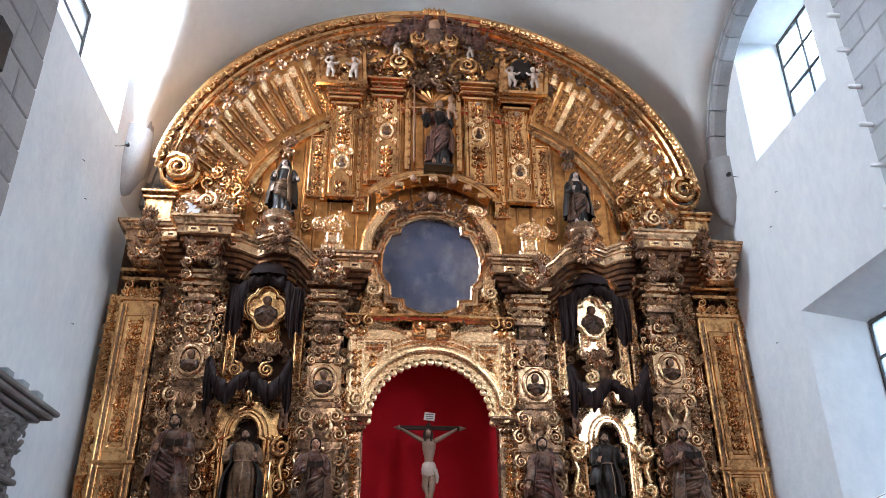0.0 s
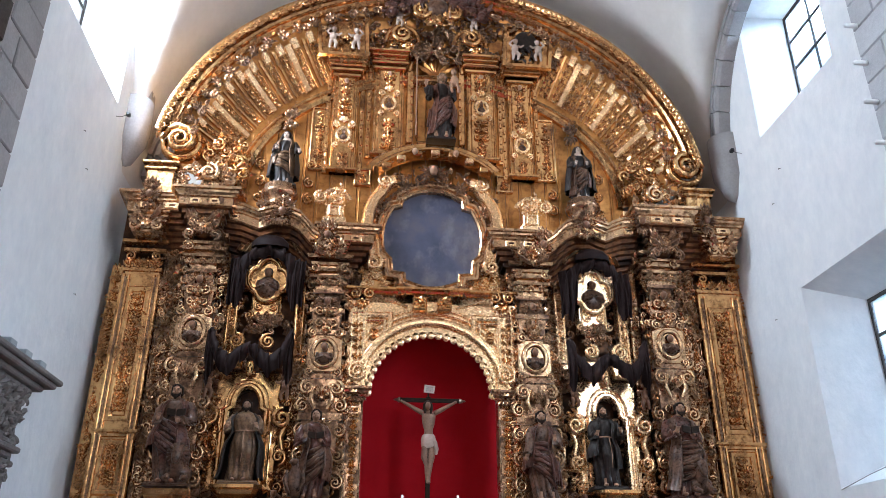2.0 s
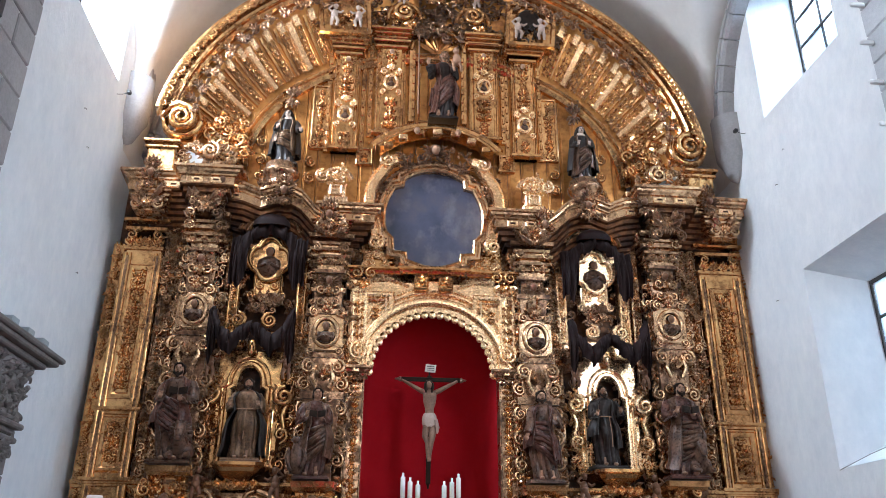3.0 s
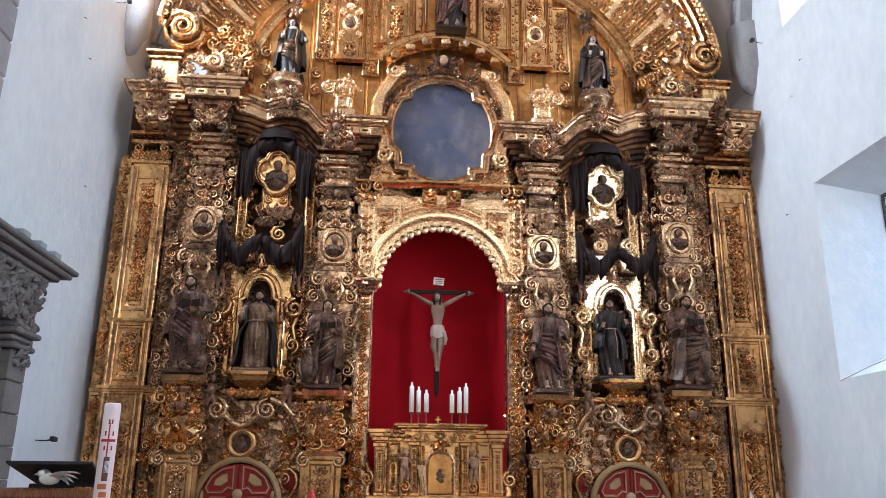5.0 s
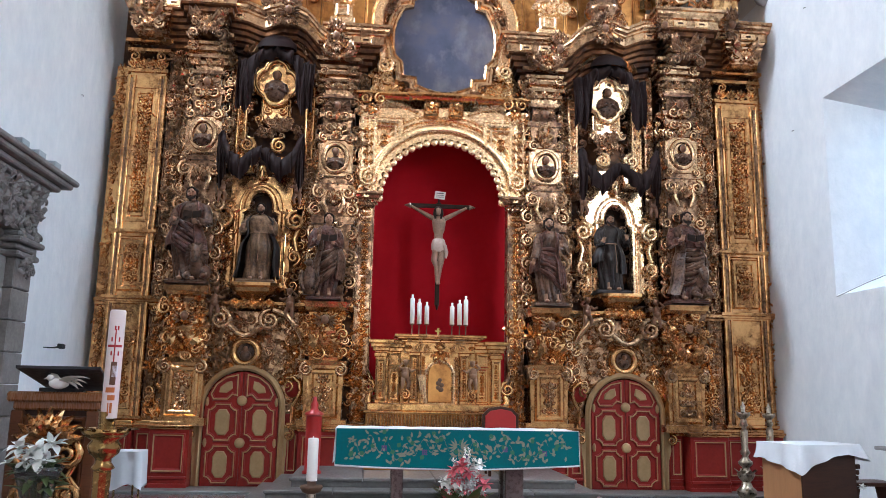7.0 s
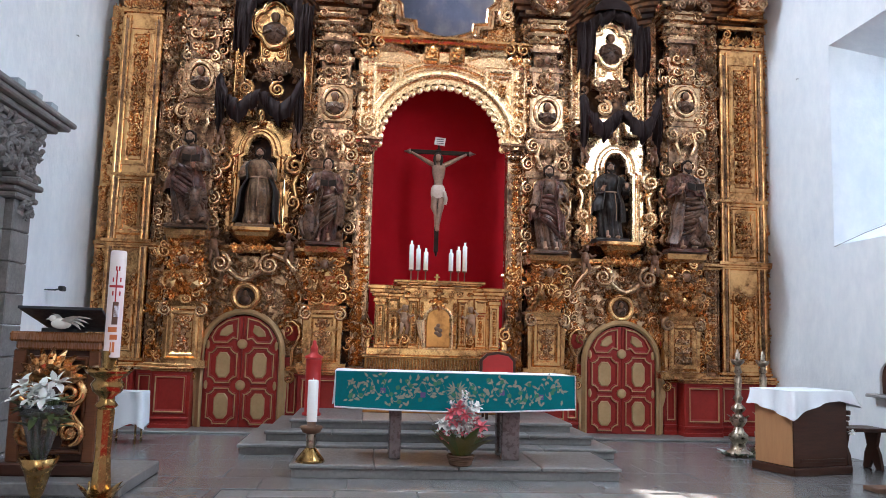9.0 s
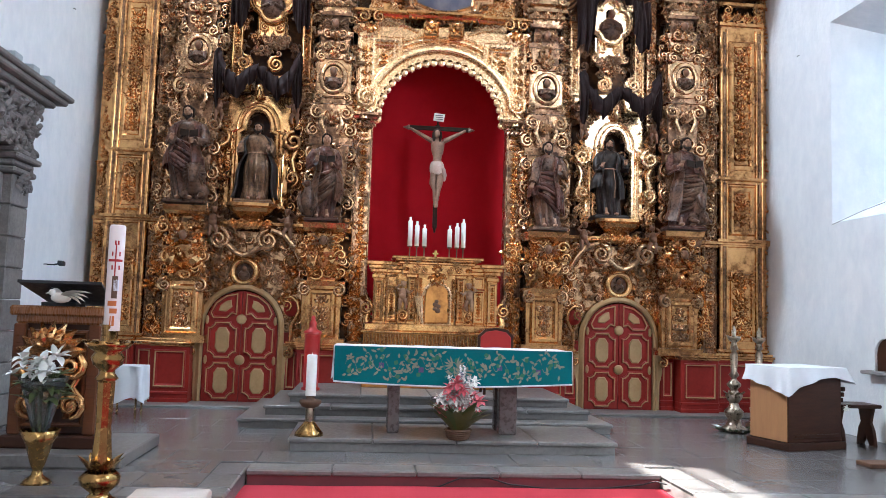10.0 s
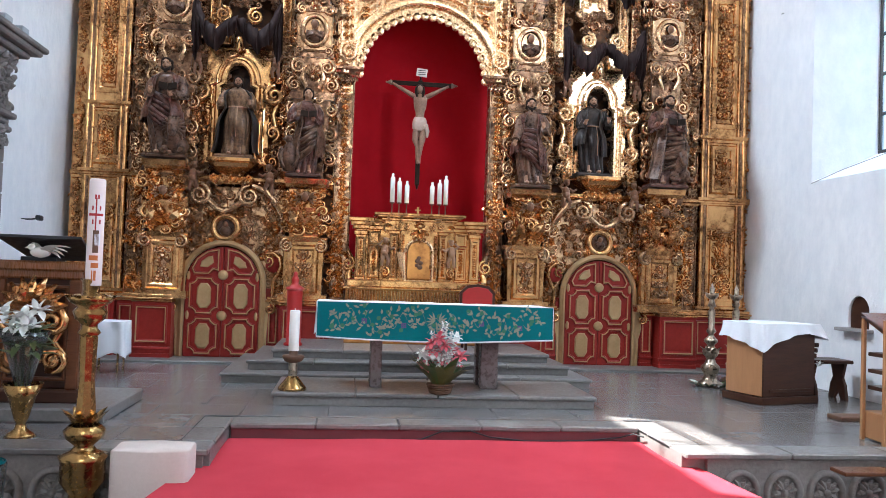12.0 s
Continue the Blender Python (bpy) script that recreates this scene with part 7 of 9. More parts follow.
    # double door
    door = base("side_door", dx, 13.88, 0.02, "closed arched red double door with gilded octagonal panels", "door", "altarpiece doors")
    for s in (-1, 1):
        b = Buf()
        pts = [(dx + s * 0.004, 0.03), (dx + s * 0.60, 0.03), (dx + s * 0.60, 1.24)] + [(dx + s * 0.60 * math.cos(radians(t)), 1.25 + 0.62 * math.sin(radians(t))) for t in range(8, 90, 8)] + [(dx + s * 0.004, 1.87)]
        slab(b, pts if s < 0 else pts[::-1], 13.87, 13.92, 0.008)
        lf = sub("door_leaf", b, RED_PAINT, door)
        ox, hw, hh = dx + s * 0.30, 0.225, 0.285
        RIDGE = [(-0.03, 0), (-0.024, 0.022), (0.0, 0.034), (0.024, 0.022), (0.03, 0)]
        LINE = [(-0.012, 0.028), (-0.008, 0.039), (0.006, 0.039), (0.010, 0.028)]
        for zc in (0.38, 1.05):
            octo = []
            for qx, qz in ((-1, -1), (1, -1), (1, 1), (-1, 1)):
                # corners bite inwards round the bosses
                a = [(ox + qx * hw, zc + qz * hh * 0.66), (ox + qx * hw * 0.80, zc + qz * hh * 0.70), (ox + qx * hw * 0.56, zc + qz * hh * 0.86), (ox + qx * hw * 0.50, zc + qz * hh)]
                octo += a if qx * qz > 0 else a[::-1]
            b = Buf()
            sweep(b, octo, RIDGE, "xz", 13.87, True)
            sub("panel_moulding", b, RED_PAINT, lf)
            b = Buf()
            sweep(b, octo, LINE, "xz", 13.87, True)
            sub("gilt_line", b, GILT_TAN, lf)
            pw_, ph_ = 0.115, 0.21
            b = Buf()
            slab(b, [(ox - pw_, zc - ph_ * 0.6), (ox - pw_ * 0.5, zc - ph_), (ox + pw_ * 0.5, zc - ph_), (ox + pw_, zc - ph_ * 0.6), (ox + pw_, zc + ph_ * 0.6), (ox + pw_ * 0.5, zc + ph_), (ox - pw_ * 0.5, zc + ph_), (ox - pw_, zc + ph_ * 0.6)], 13.845, 13.872, 0.014)
            sub("gilt_panel", b, GILT_TAN, lf)
        top = [(dx + s * 0.08, 1.48), (dx + s * 0.16, 1.50), (dx + s * 0.24, 1.42), (dx + s * 0.46, 1.42), (dx + s * 0.50, 1.50), (dx + s * 0.42, 1.66), (dx + s * 0.26, 1.78), (dx + s * 0.08, 1.82)]
        b = Buf()
        sweep(b, top, RIDGE, "xz", 13.87, True)
        sub("panel_moulding", b, RED_PAINT, lf)
        b = Buf()
        sweep(b, top, LINE, "xz", 13.87, True)
        sub("gilt_line", b, GILT_TAN, lf)
        b = Buf()
        small = [(dx + s * 0.16, 1.60), (dx + s * 0.26, 1.52), (dx + s * 0.38, 1.53), (dx + s * 0.36, 1.62), (dx + s * 0.26, 1.70), (dx + s * 0.18, 1.72)]
        slab(b, small if s > 0 else small[::-1], 13.845, 13.872, 0.012)
        sub("gilt_panel", b, GILT_TAN, lf)
        for zc in (0.72, 1.38):
            b = Buf()
            lathe(b, 0, 0, 0, [(0.075, 0), (0.07, 0.02), (0.05, 0.03), (0.001, 0.031)], 14)
            turned(b, Matrix.Translation((dx + s * 0.56, 13.868, zc)) @ Matrix.Rotation(radians(90), 4, "X") @ Matrix.Scale(0.4, 4, (1, 0, 0)))
            sub("gilt_boss", b, GILT_TAN, lf)
    for zc in (0.72, 1.40):
        b = Buf()
        lathe(b, 0, 0, 0, [(0.085, 0), (0.08, 0.02), (0.06, 0.032), (0.001, 0.034)], 18)
        turned(b, Matrix.Translation((dx, 13.862, zc)) @ Matrix.Rotation(radians(90), 4, "X"))
        sub("gilt_boss", b, GILT_TAN, door)

# red dado with framed panels under a dark moulding
for x0, x1, y in ((-4.60, -3.80, 13.82), (-3.78, -3.48, 13.90), (-3.46, -2.84, 13.62), (-1.34, -1.14, 13.90), (-1.12, -0.38, 13.62), (-0.36, 0.02, 13.88), (2.30, 2.62, 13.88), (2.64, 3.40, 13.62), (3.42, 3.66, 13.90), (5.18, 5.42, 13.90), (5.44, 6.12, 13.62), (6.14, 7.2, 13.82)):
    b = Buf()
    box(b, x0, x1, y, 14.25, 0.0, 0.93, 0.008)
    box(b, x0 - 0.006, x1 + 0.006, y - 0.02, 14.2, 0.0, 0.10, 0.01)
    box(b, x0 - 0.006, x1 + 0.006, y - 0.035, 14.2, 0.16, 0.21, 0.012)
    dado = r_part("dado_panel", b, RED_PAINT, "deep red painted dado panel")
    if x1 - x0 > 0.2:
        m = min(0.09, (x1 - x0) * 0.25)
        b = Buf()
        frame_rect(b, x0 + m, x1 - m, 0.30, 0.84, y, [(-0.035, 0), (-0.03, 0.03), (-0.008, 0.036), (0.01, 0.014), (0.03, 0.0)])
        sub("panel_moulding", b, RED_PAINT, dado)
        b = Buf()
        frame_rect(b, x0 + m, x1 - m, 0.30, 0.84, y - 0.004, [(-0.014, 0.02), (-0.016, 0.036), (0.0, 0.034), (0.004, 0.014)])
        sub("gilt_line", b, GILT_TAN, dado)
    b = Buf()
    for z, o, h in ((0.93, 0.03, 0.04), (0.972, 0.07, 0.035), (1.008, 0.02, 0.05)):
        box(b, x0 - o * 0.4, x1 + o * 0.4, y - o, 14.2, z, z + h, 0.01)
    sub("dado_cornice", b, GOLD, dado)

# ---- statues ----
S1 = [REDROBE, ROBE, FLESH, HAIR]
figure("saint_statue", -3.02, 13.52, 3.26, 1.66, [ROBE, REDROBE, FLESH, HAIR], "dark painted wooden saint in a heavy brown mantle holding a book", 3, -0.6, (0.7, 0.62), (0.5, 0.6), 0.36, book=True)
figure("saint_statue", -0.80, 13.50, 3.06, 1.50, S1, "dark painted wooden evangelist in a gathered cloak with book", 4, 0.6, (0.55, 0.66), (0.6, 0.62), 0.34, book=True, beard=False)
figure("saint_statue", 3.02, 13.50, 3.06, 1.56, [ROBE, REDROBE, FLESH, HAIR], "dark painted wooden evangelist with one arm lowered", 5, -0.5, (1.0, 0.45), (0.6, 0.66), 0.34)
figure("saint_statue", 5.42, 13.52, 3.17, 1.66, S1, "dark painted wooden evangelist in a folded cloak beside a small ox", 6, 0.7, (0.6, 0.66), (0.55, 0.64), 0.36, book=True)
figure("niche_saint_statue", -1.95, 13.74, 3.34, 1.40, [SKIRT, HABIT, FLESH, HAIR], "friar statue in black cape over a gilded grey habit", 8, 0.2, (0.75, 0.64), (0.75, 0.64), 0.40, cape=True)
figure("niche_saint_statue", 4.16, 13.74, 3.34, 1.44, [HABIT, HABIT, FLESH, HAIR], "friar statue in a dark blue-black habit with a cord", 9, -0.2, (0.72, 0.62), (0.72, 0.66), 0.38, cord=True)
figure("upper_nun_statue", -1.70, 13.66, 8.74, 1.26, [HABIT, SKIRT, PALE_FLESH, HAIR], "nun statue in a black veil over a grey gilded habit", 10, -0.3, (0.7, 0.6), (0.95, 0.55), 0.36, cowl=True)
figure("upper_nun_statue", 4.06, 13.66, 8.74, 1.28, [HABIT, ROBE, PALE_FLESH, HAIR], "nun statue in a dark habit and veil", 12, 0.2, (0.6, 0.6), (0.6, 0.6), 0.34, cowl=True)
figure("crowning_saint_statue", 1.30, 13.76, 9.98, 1.70, [HABIT, REDROBE, FLESH, SKIRT], "saint statue with staff carrying a pale child, red and blue robes", 14, 0.5, (0.95, 0.74), (0.7, 0.72), 0.31, staff=True, child=True)

# ---- crucifix in the red niche ----
cru = base("crucifix", 1.16, 14.3, 3.12, "dark wooden cross with a pale painted carved figure before red cloth", "crucifix")
b = Buf()
box(b, 1.11, 1.19, 14.30, 14.36, 3.12, 5.0, 0.008)
tube(b, [(1.15, 14.33, 3.12), (1.15, 14.33, 3.04)], [0.03, 0.015], 6)
sub("upright_beam", b, HAIR, cru)
b = Buf()
box(b, 0.64, 1.70, 14.27, 14.298, 4.885, 4.965, 0.008)
sub("cross_arm", b, HAIR, cru)
for s in (-1, 1):
    b = Buf()
    lathe(b, 0, 0, 0, [(0.045, 0), (0.05, 0.02), (0.03, 0.05), (0.012, 0.11), (0.001, 0.12)], 8)
    turned(b, Matrix.Translation((1.17 + s * 0.53, 14.285, 4.925)) @ Matrix.Rotation(radians(90 * s), 4, "Y"))
    sub("silver_finial", b, SILVER, cru)
b = Buf()
slab(b, [(1.06, 5.07), (1.25, 5.05), (1.27, 5.19), (1.08, 5.21)], 14.27, 14.29, 0.006)
for k in range(3):
    box(b, 1.10, 1.23, 14.265, 14.2685, 5.09 + 0.035 * k, 5.10 + 0.035 * k, 0.0005, 1)
box(b, 1.135, 1.165, 14.3, 14.33, 5.0, 5.08, 0.004, 2)
sub("name_plaque", b, [PLASTIC, HAIR, HAIR], cru, "small pale plaque with dark bars")
b = Buf()
bx, by = 1.15, 14.20
rows = []
for z, w, d in ((4.10, 0.085, 0.07), (4.18, 0.10, 0.08), (4.26, 0.09, 0.07), (4.34, 0.075, 0.06), (4.40, 0.078, 0.06), (4.46, 0.10, 0.08), (4.56, 0.118, 0.085), (4.64, 0.122, 0.08), (4.70, 0.085, 0.06), (4.73, 0.04, 0.04)):
    rows.append([(bx + w * math.cos(a), by + 0.02 + d * math.sin(a), z) for a in [2 * math.pi * k / 14 for k in range(14)]])
sheet(b, rows, True, True)
for s in (-1, 1):
    tube(b, [(bx + s * 0.10, by + 0.02, 4.68), (bx + s * 0.20, by + 0.02, 4.73), (bx + s * 0.32, by + 0.03, 4.80), (bx + s * 0.44, by + 0.05, 4.87), (bx + s * 0.50, by + 0.06, 4.905)], [0.045, 0.042, 0.034, 0.026, 0.022], 8)
tube(b, [(bx - 0.055, by, 4.12), (bx - 0.075, by - 0.04, 3.9), (bx - 0.03, by - 0.05, 3.78), (bx - 0.02, by - 0.01, 3.58), (bx - 0.01, by - 0.04, 3.48)], [0.06, 0.055, 0.042, 0.034, 0.024], 8)
tube(b, [(bx + 0.055, by, 4.12), (bx + 0.05, by - 0.05, 3.9), (bx + 0.03, by - 0.06, 3.78), (bx + 0.005, by - 0.01, 3.58), (bx + 0.01, by - 0.05, 3.48)], [0.06, 0.055, 0.042, 0.034, 0.024], 8)
lathe(b, bx, by + 0.01, 4.06, [(0.10, 0), (0.128, 0.05), (0.13, 0.14), (0.12, 0.2), (0.10, 0.24)], 18, 1, 0.8, 1)
tube(b, [(bx + 0.1, by - 0.05, 4.18), (bx + 0.14, by - 0.05, 4.05), (bx + 0.13, by - 0.04, 3.95)], [0.04, 0.035, 0.02], 6, 1, 1)
ball(b, bx - 0.02, by - 0.05, 4.80, 0.055, 0.06, 0.075, 10, 7, 0)
ball(b, bx - 0.02, by - 0.025, 4.83, 0.07, 0.066, 0.07, 10, 7, 2)
for s in (-1, 1):
    tube(b, [(bx - 0.02 + s * 0.055, by - 0.05, 4.83), (bx - 0.02 + s * 0.065, by - 0.06, 4.74), (bx - 0.02 + s * 0.05, by - 0.07, 4.66)], [0.03, 0.028, 0.015], 6, 1, 2)
sub("carved_figure", b, [CORPUS, PALE_FLESH, HAIR], cru, "pale painted carved figure with a white loincloth")

carved_beast("lion", -2.86, 13.36, 3.30, 0.62, ROBE, "small dark carved lion crouching at a saint's feet")
carved_beast("eagle", -1.03, 13.30, 3.12, 0.50, ROBE, "small dark carved eagle with folded wings beside a saint")
carved_beast("ox", 5.62, 13.36, 3.24, 0.62, ROBE, "small brown carved ox with short horns resting beside a saint")

# ---- tabernacle and gradine behind the altar ----
CT = 1.12
tab = base("tabernacle", CT, 13.4, 0.4, "gilded tabernacle with arched door and carved children on a fluted base", "tabernacle")
b = Buf()
box(b, -0.04, 2.24, 12.99, 13.95, 0.4, 1.27, 0.01)
sub("base_block", b, GOLD_PLANK, tab)
b = Buf()
for k in range(52):
    tube(b, [(0.0 + 0.0435 * k, 12.985, 0.60), (0.0 + 0.0435 * k, 12.985, 1.25)], 0.018, 6)
sub("fluted_front", b, GOLD, tab)
b = Buf()
box(b, -0.08, 2.28, 12.90, 13.95, 1.265, 1.30, 0.012)
box(b, -0.02, 2.22, 12.96, 13.95, 1.30, 1.41, 0.015)
box(b, CT - 0.62, CT + 0.62, 12.90, 13.2, 1.30, 1.415, 0.015)
sub("shelf", b, GOLD, tab)
b = Buf()
box(b, 0.10, 2.14, 13.42, 13.95, 1.41, 2.26, 0.01)
box(b, CT - 0.30, CT + 0.30, 13.10, 13.6, 1.41, 2.28, 0.01)
sub("cabinet", b, GOLD, tab)
for z, o in ((2.24, 0.0), (2.30, 0.03), (2.36, 0.07)):
    b = Buf()
    box(b, 0.08 - o, 2.16 + o, 13.34 - o, 13.95, z, z + 0.065, 0.012)
    sub("cornice_course", b, GOLD, tab)
    for s in (-1, 1):
        b = Buf()
        box(b, CT + s * 0.94 - 0.14 - o, CT + s * 0.94 + 0.14 + o, 13.28 - o, 13.5, z + 0.003, z + 0.068, 0.012)
        sub("cornice_end", b, GOLD, tab)
b = Buf()
box(b, CT - 0.56, CT + 0.56, 13.08, 13.6, 2.22, 2.40, 0.012)
sub("frieze", b, GOLD, tab)
for z, o in ((2.38, 0.06), (2.43, 0.12), (2.46, 0.18)):
    b = Buf()
    box(b, CT - 0.56 - o, CT + 0.56 + o, 13.08 - o * 0.7, 13.7, z, z + 0.045, 0.012)
    sub("top_course", b, GOLD, tab)
dz_ = [(CT - 0.19, 1.44), (CT + 0.19, 1.44), (CT + 0.19, 1.87)] + arc(CT, 1.87, 0.19, 0.19, 0, 180, 14)[1:] + [(CT - 0.19, 1.87)]
b = Buf()
slab(b, dz_, 13.05, 13.10, 0.01)
door_t = sub("tabernacle_door", b, GOLD_PLANK, tab, "plain pale gold arched door")
b = Buf()
sweep(b, dz_, [(-0.0, 0), (-0.012, 0.035), (-0.03, 0.045), (-0.05, 0.03), (-0.06, 0)], "xz", 13.10, True)
sub("door_frame", b, GOLD_PALE, tab)
b = Buf()
for k, (du, dv, r) in enumerate(((0, 0.05, 0.035), (-0.02, 0.0, 0.045), (0.03, -0.03, 0.04), (-0.03, -0.07, 0.035), (0.02, -0.1, 0.045))):
    ball(b, CT + du, 13.048, 1.74 + dv, r, 0.008, r * 0.9, 8, 5)
sub("door_emblem", b, WICKER, door_t, "worn dark relief emblem")
b = Buf()
for dz0 in (1.62, 1.84):
    tube(b, [(CT + 0.185, 13.045, dz0), (CT + 0.185, 13.045, dz0 + 0.06)], 0.014, 7)
sub("hinge", b, BRASS, door_t)
for s in (-1, 1):
    b = candelabra(Buf(), CT + s * 0.265 - 0.05, CT + s * 0.265 + 0.05, 1.46, 2.18, 13.09, 15)
    sub("side_relief", b, GOLD, tab)
    b = Buf()
    box(b, CT + s * 0.40 - 0.07, CT + s * 0.40 + 0.07, 13.2, 13.45, 1.41, 2.24, 0.01)
    frame_rect(b, CT + s * 0.40 - 0.05, CT + s * 0.40 + 0.05, 1.48, 2.16, 13.2)
    candelabra(b, CT + s * 0.40 - 0.04, CT + s * 0.40 + 0.04, 1.5, 2.14, 13.2, 17)
    box(b, CT + s * 0.40 - 0.09, CT + s * 0.40 + 0.09, 13.17, 13.45, 2.17, 2.23, 0.012)
    sub("colonnette", b, GOLD, tab)
    b = Buf()
    box(b, CT + s * 0.72 - 0.10, CT + s * 0.72 + 0.10, 13.34, 13.45, 1.41, 2.24, 0.01)
    frame_rect(b, CT + s * 0.72 - 0.08, CT + s * 0.72 + 0.08, 1.46, 1.98, 13.34)
    candelabra(b, CT + s * 0.72 - 0.06, CT + s * 0.72 + 0.06, 1.48, 1.95, 13.34, 18)
    frame_rect(b, CT + s * 0.72 - 0.08, CT + s * 0.72 + 0.08, 2.02, 2.20, 13.34)
    sub("side_panel", b, GOLD, tab)
    b = Buf()
    box(b, CT + s * 0.94 - 0.085, CT + s * 0.94 + 0.085, 13.28, 13.5, 1.41, 2.24, 0.01)
    frame_rect(b, CT + s * 0.94 - 0.055, CT + s * 0.94 + 0.055, 1.47, 2.10, 13.28)
    candelabra(b, CT + s * 0.94 - 0.045, CT + s * 0.94 + 0.045, 1.5, 2.08, 13.28, 19)
    box(b, CT + s * 0.94 - 0.11, CT + s * 0.94 + 0.11, 13.25, 13.5, 2.14, 2.22, 0.015)
    sub("wing_pilaster", b, GOLD, tab)
    b = Buf()
    putto(b, CT + s * 0.55, 13.18, 1.64, 0.50, -s)
    sub("carved_child", b, FLESH, tab, "small flesh-painted carved child")
    b = Buf()
    scroll(b, CT + s * 0.54, 1.55, 13.22, 0.09, s, 90, 1.5, 0.36, 0.8)
    leaf(b, CT + s * 0.54, 1.44, 13.22, 90, 0.16, 0.10)
    sub("scroll_bracket", b, GOLD, tab)
    b = Buf()
    scroll(b, CT + s * 1.14, 1.66, 13.4, 0.13, s, 90, 1.8, 0.30, 0.6)
    tube(b, [(CT + s * 1.10, 13.38, 1.56), (CT + s * 1.13, 13.38, 1.48), (CT + s * 1.12, 13.38, 1.42)], [0.05, 0.06, 0.07], 8)
    sub("side_scroll", b, GOLD, tab)
    b = Buf()
    scroll(b, CT + s * 0.36, 2.31, 13.08, 0.07, s, 90, 1.5, 0.3, 0.5)
    scroll(b, CT + s * 0.20, 2.29, 13.08, 0.06, -s, 90, 1.5, 0.3, 0.5)
    leaf(b, CT + s * 0.45, 2.30, 13.08, 90 - s * 90, 0.12, 0.08)
    sub("frieze_scroll", b, GOLD, tab)
b = Buf()
tuft(b, CT, 2.22, 13.07, 0.20, 270, 5, 200)
tuft(b, CT, 2.30, 13.07, 0.12, 90, 5, 220)
ball(b, CT, 13.05, 2.30, 0.05, 0.04, 0.05, 8, 6)
sub("cresting", b, GOLD, tab)

for x, h in ((0.67, 0.41), (0.785, 0.34), (0.91, 0.29), (1.33, 0.29), (1.455, 0.34), (1.56, 0.41)):
    cn = base("shelf_candle", x, 13.36, 2.505, "white candle with a cap on a slim metal candlestick", "candle", "candles on the tabernacle")
    b = Buf()
    lathe(b, x, 13.36, 2.503, [(0.001, 0), (0.04, 0), (0.035, 0.012), (0.010, 0.02), (0.010, 0.175), (0.036, 0.185), (0.036, 0.20), (0.001, 0.20)], 10)
    sub("candlestick", b, WICKER, cn)
    b = Buf()
    lathe(b, x, 13.36, 2.703, [(0.001, 0), (0.038, 0), (0.038, h), (0.03, h + 0.01), (0.018, h + 0.02), (0.018, h + 0.07), (0.001, h + 0.075)], 12)
    sub("wax_candle", b, WAX, cn)
b = Buf()
box(b, 1.08, 1.12, 13.3, 13.33, 2.503, 2.64, 0.004)
box(b, 1.05, 1.15, 13.305, 13.325, 2.57, 2.60, 0.004)
tagged(part("small_cross", b, BRASS), "tiny dark brass cross between the candles", "cross")


# ---- altar on its platform ----
def stone_step(name, x0, x1, y0, y1, z0, z1, n, label):
    """A step of dressed stone: nosed slabs in a row over a core."""
    root = tagged(new(name), label, "step", "altar steps", "structure")
    b = Buf()
    box(b, x0 + 0.03, x1 - 0.03, y0 + 0.03, y1, z0, z1 - 0.05, 0.004)
    part("step_core", b, STONE_STEP, root)
    w = (x1 - x0) / n
    for k in range(n):
        b = Buf()
        box(b, x0 + w * k + 0.003, x0 + w * (k + 1) - 0.003, y0, y1, z1 - 0.05, z1, 0.012)
        part("step_slab", b, STONE_STEP, root)
    return root


stone_step("altar_platform", -0.82, 2.98, 9.46, 10.78, 0.0, 0.15, 4, "low dark stone platform under the altar table")
stone_step("gradine_step", -1.66, 3.46, 11.15, 13.6, 0.0, 0.135, 5, "worn dark stone step behind the altar")
stone_step("gradine_step", -1.36, 3.24, 11.5, 13.6, 0.135, 0.27, 5, "worn dark stone step behind the altar")
stone_step("gradine_step", -1.06, 3.02, 11.85, 13.6, 0.27, 0.40, 4, "worn dark stone step behind the altar")

alt = base("altar_table", 1.03, 9.85, 0.15, "stone altar table with square polished stone legs", "altar table")
b = Buf()
box(b, -0.31, 2.45, 9.80, 10.6, 1.07, 1.165, 0.012)
sub("tabletop", b, STONE_STEP, alt)
for x, w in ((0.37, 0.14), (1.76, 0.22)):
    for y in (9.96, 10.30):
        b = Buf()
        box(b, x - w / 2, x + w / 2, y, y + 0.16, 0.15, 1.07, 0.01)
        sub("leg", b, surface("brown_veined_stone", (0.07, 0.05, 0.045), (0.20, 0.16, 0.15), 0.3, 0.0, 4, 20), alt)

cl = base("altar_cloth", 1.03, 9.45, 1.18, "teal satin altar frontal embroidered with vines over white linen", "altar cloth")
b = Buf()
rows = []
for y, z in ((10.32, 1.185), (9.9, 1.19), (9.46, 1.19), (9.42, 1.18), (9.405, 1.15)):
    rows.append([(-0.35 + 2.76 * k / 60, y, z + 0.003 * math.sin(k * 0.9)) for k in range(61)])
sheet(b, rows)
for s, x in ((-1, -0.35), (1, 2.41)):
    sheet(b, [[(x + s * 0.02 * math.sin(j * 1.7) * (i / 5), 9.42 + 0.9 * j / 10, 1.187 - (0.36 + 0.02 * math.sin(2 * j)) * i / 5) for j in range(11)] for i in range(6)])
sub("linen", b, LINEN, cl, "white linen edge")


def cloth_y(u, v):
    return 9.395 - 0.012 * v * math.sin(u * 14) - 0.018 * v * v


b = Buf()
sheet(b, [[(-0.34 + 2.74 * k / 80, cloth_y(k / 80, j / 10), 1.192 - j / 10 * (0.40 + 0.045 * math.sin(math.pi * k / 80) - 0.02 * k / 80)) for k in range(81)] for j in range(11)])
sub("frontal", b, TEAL, cl)
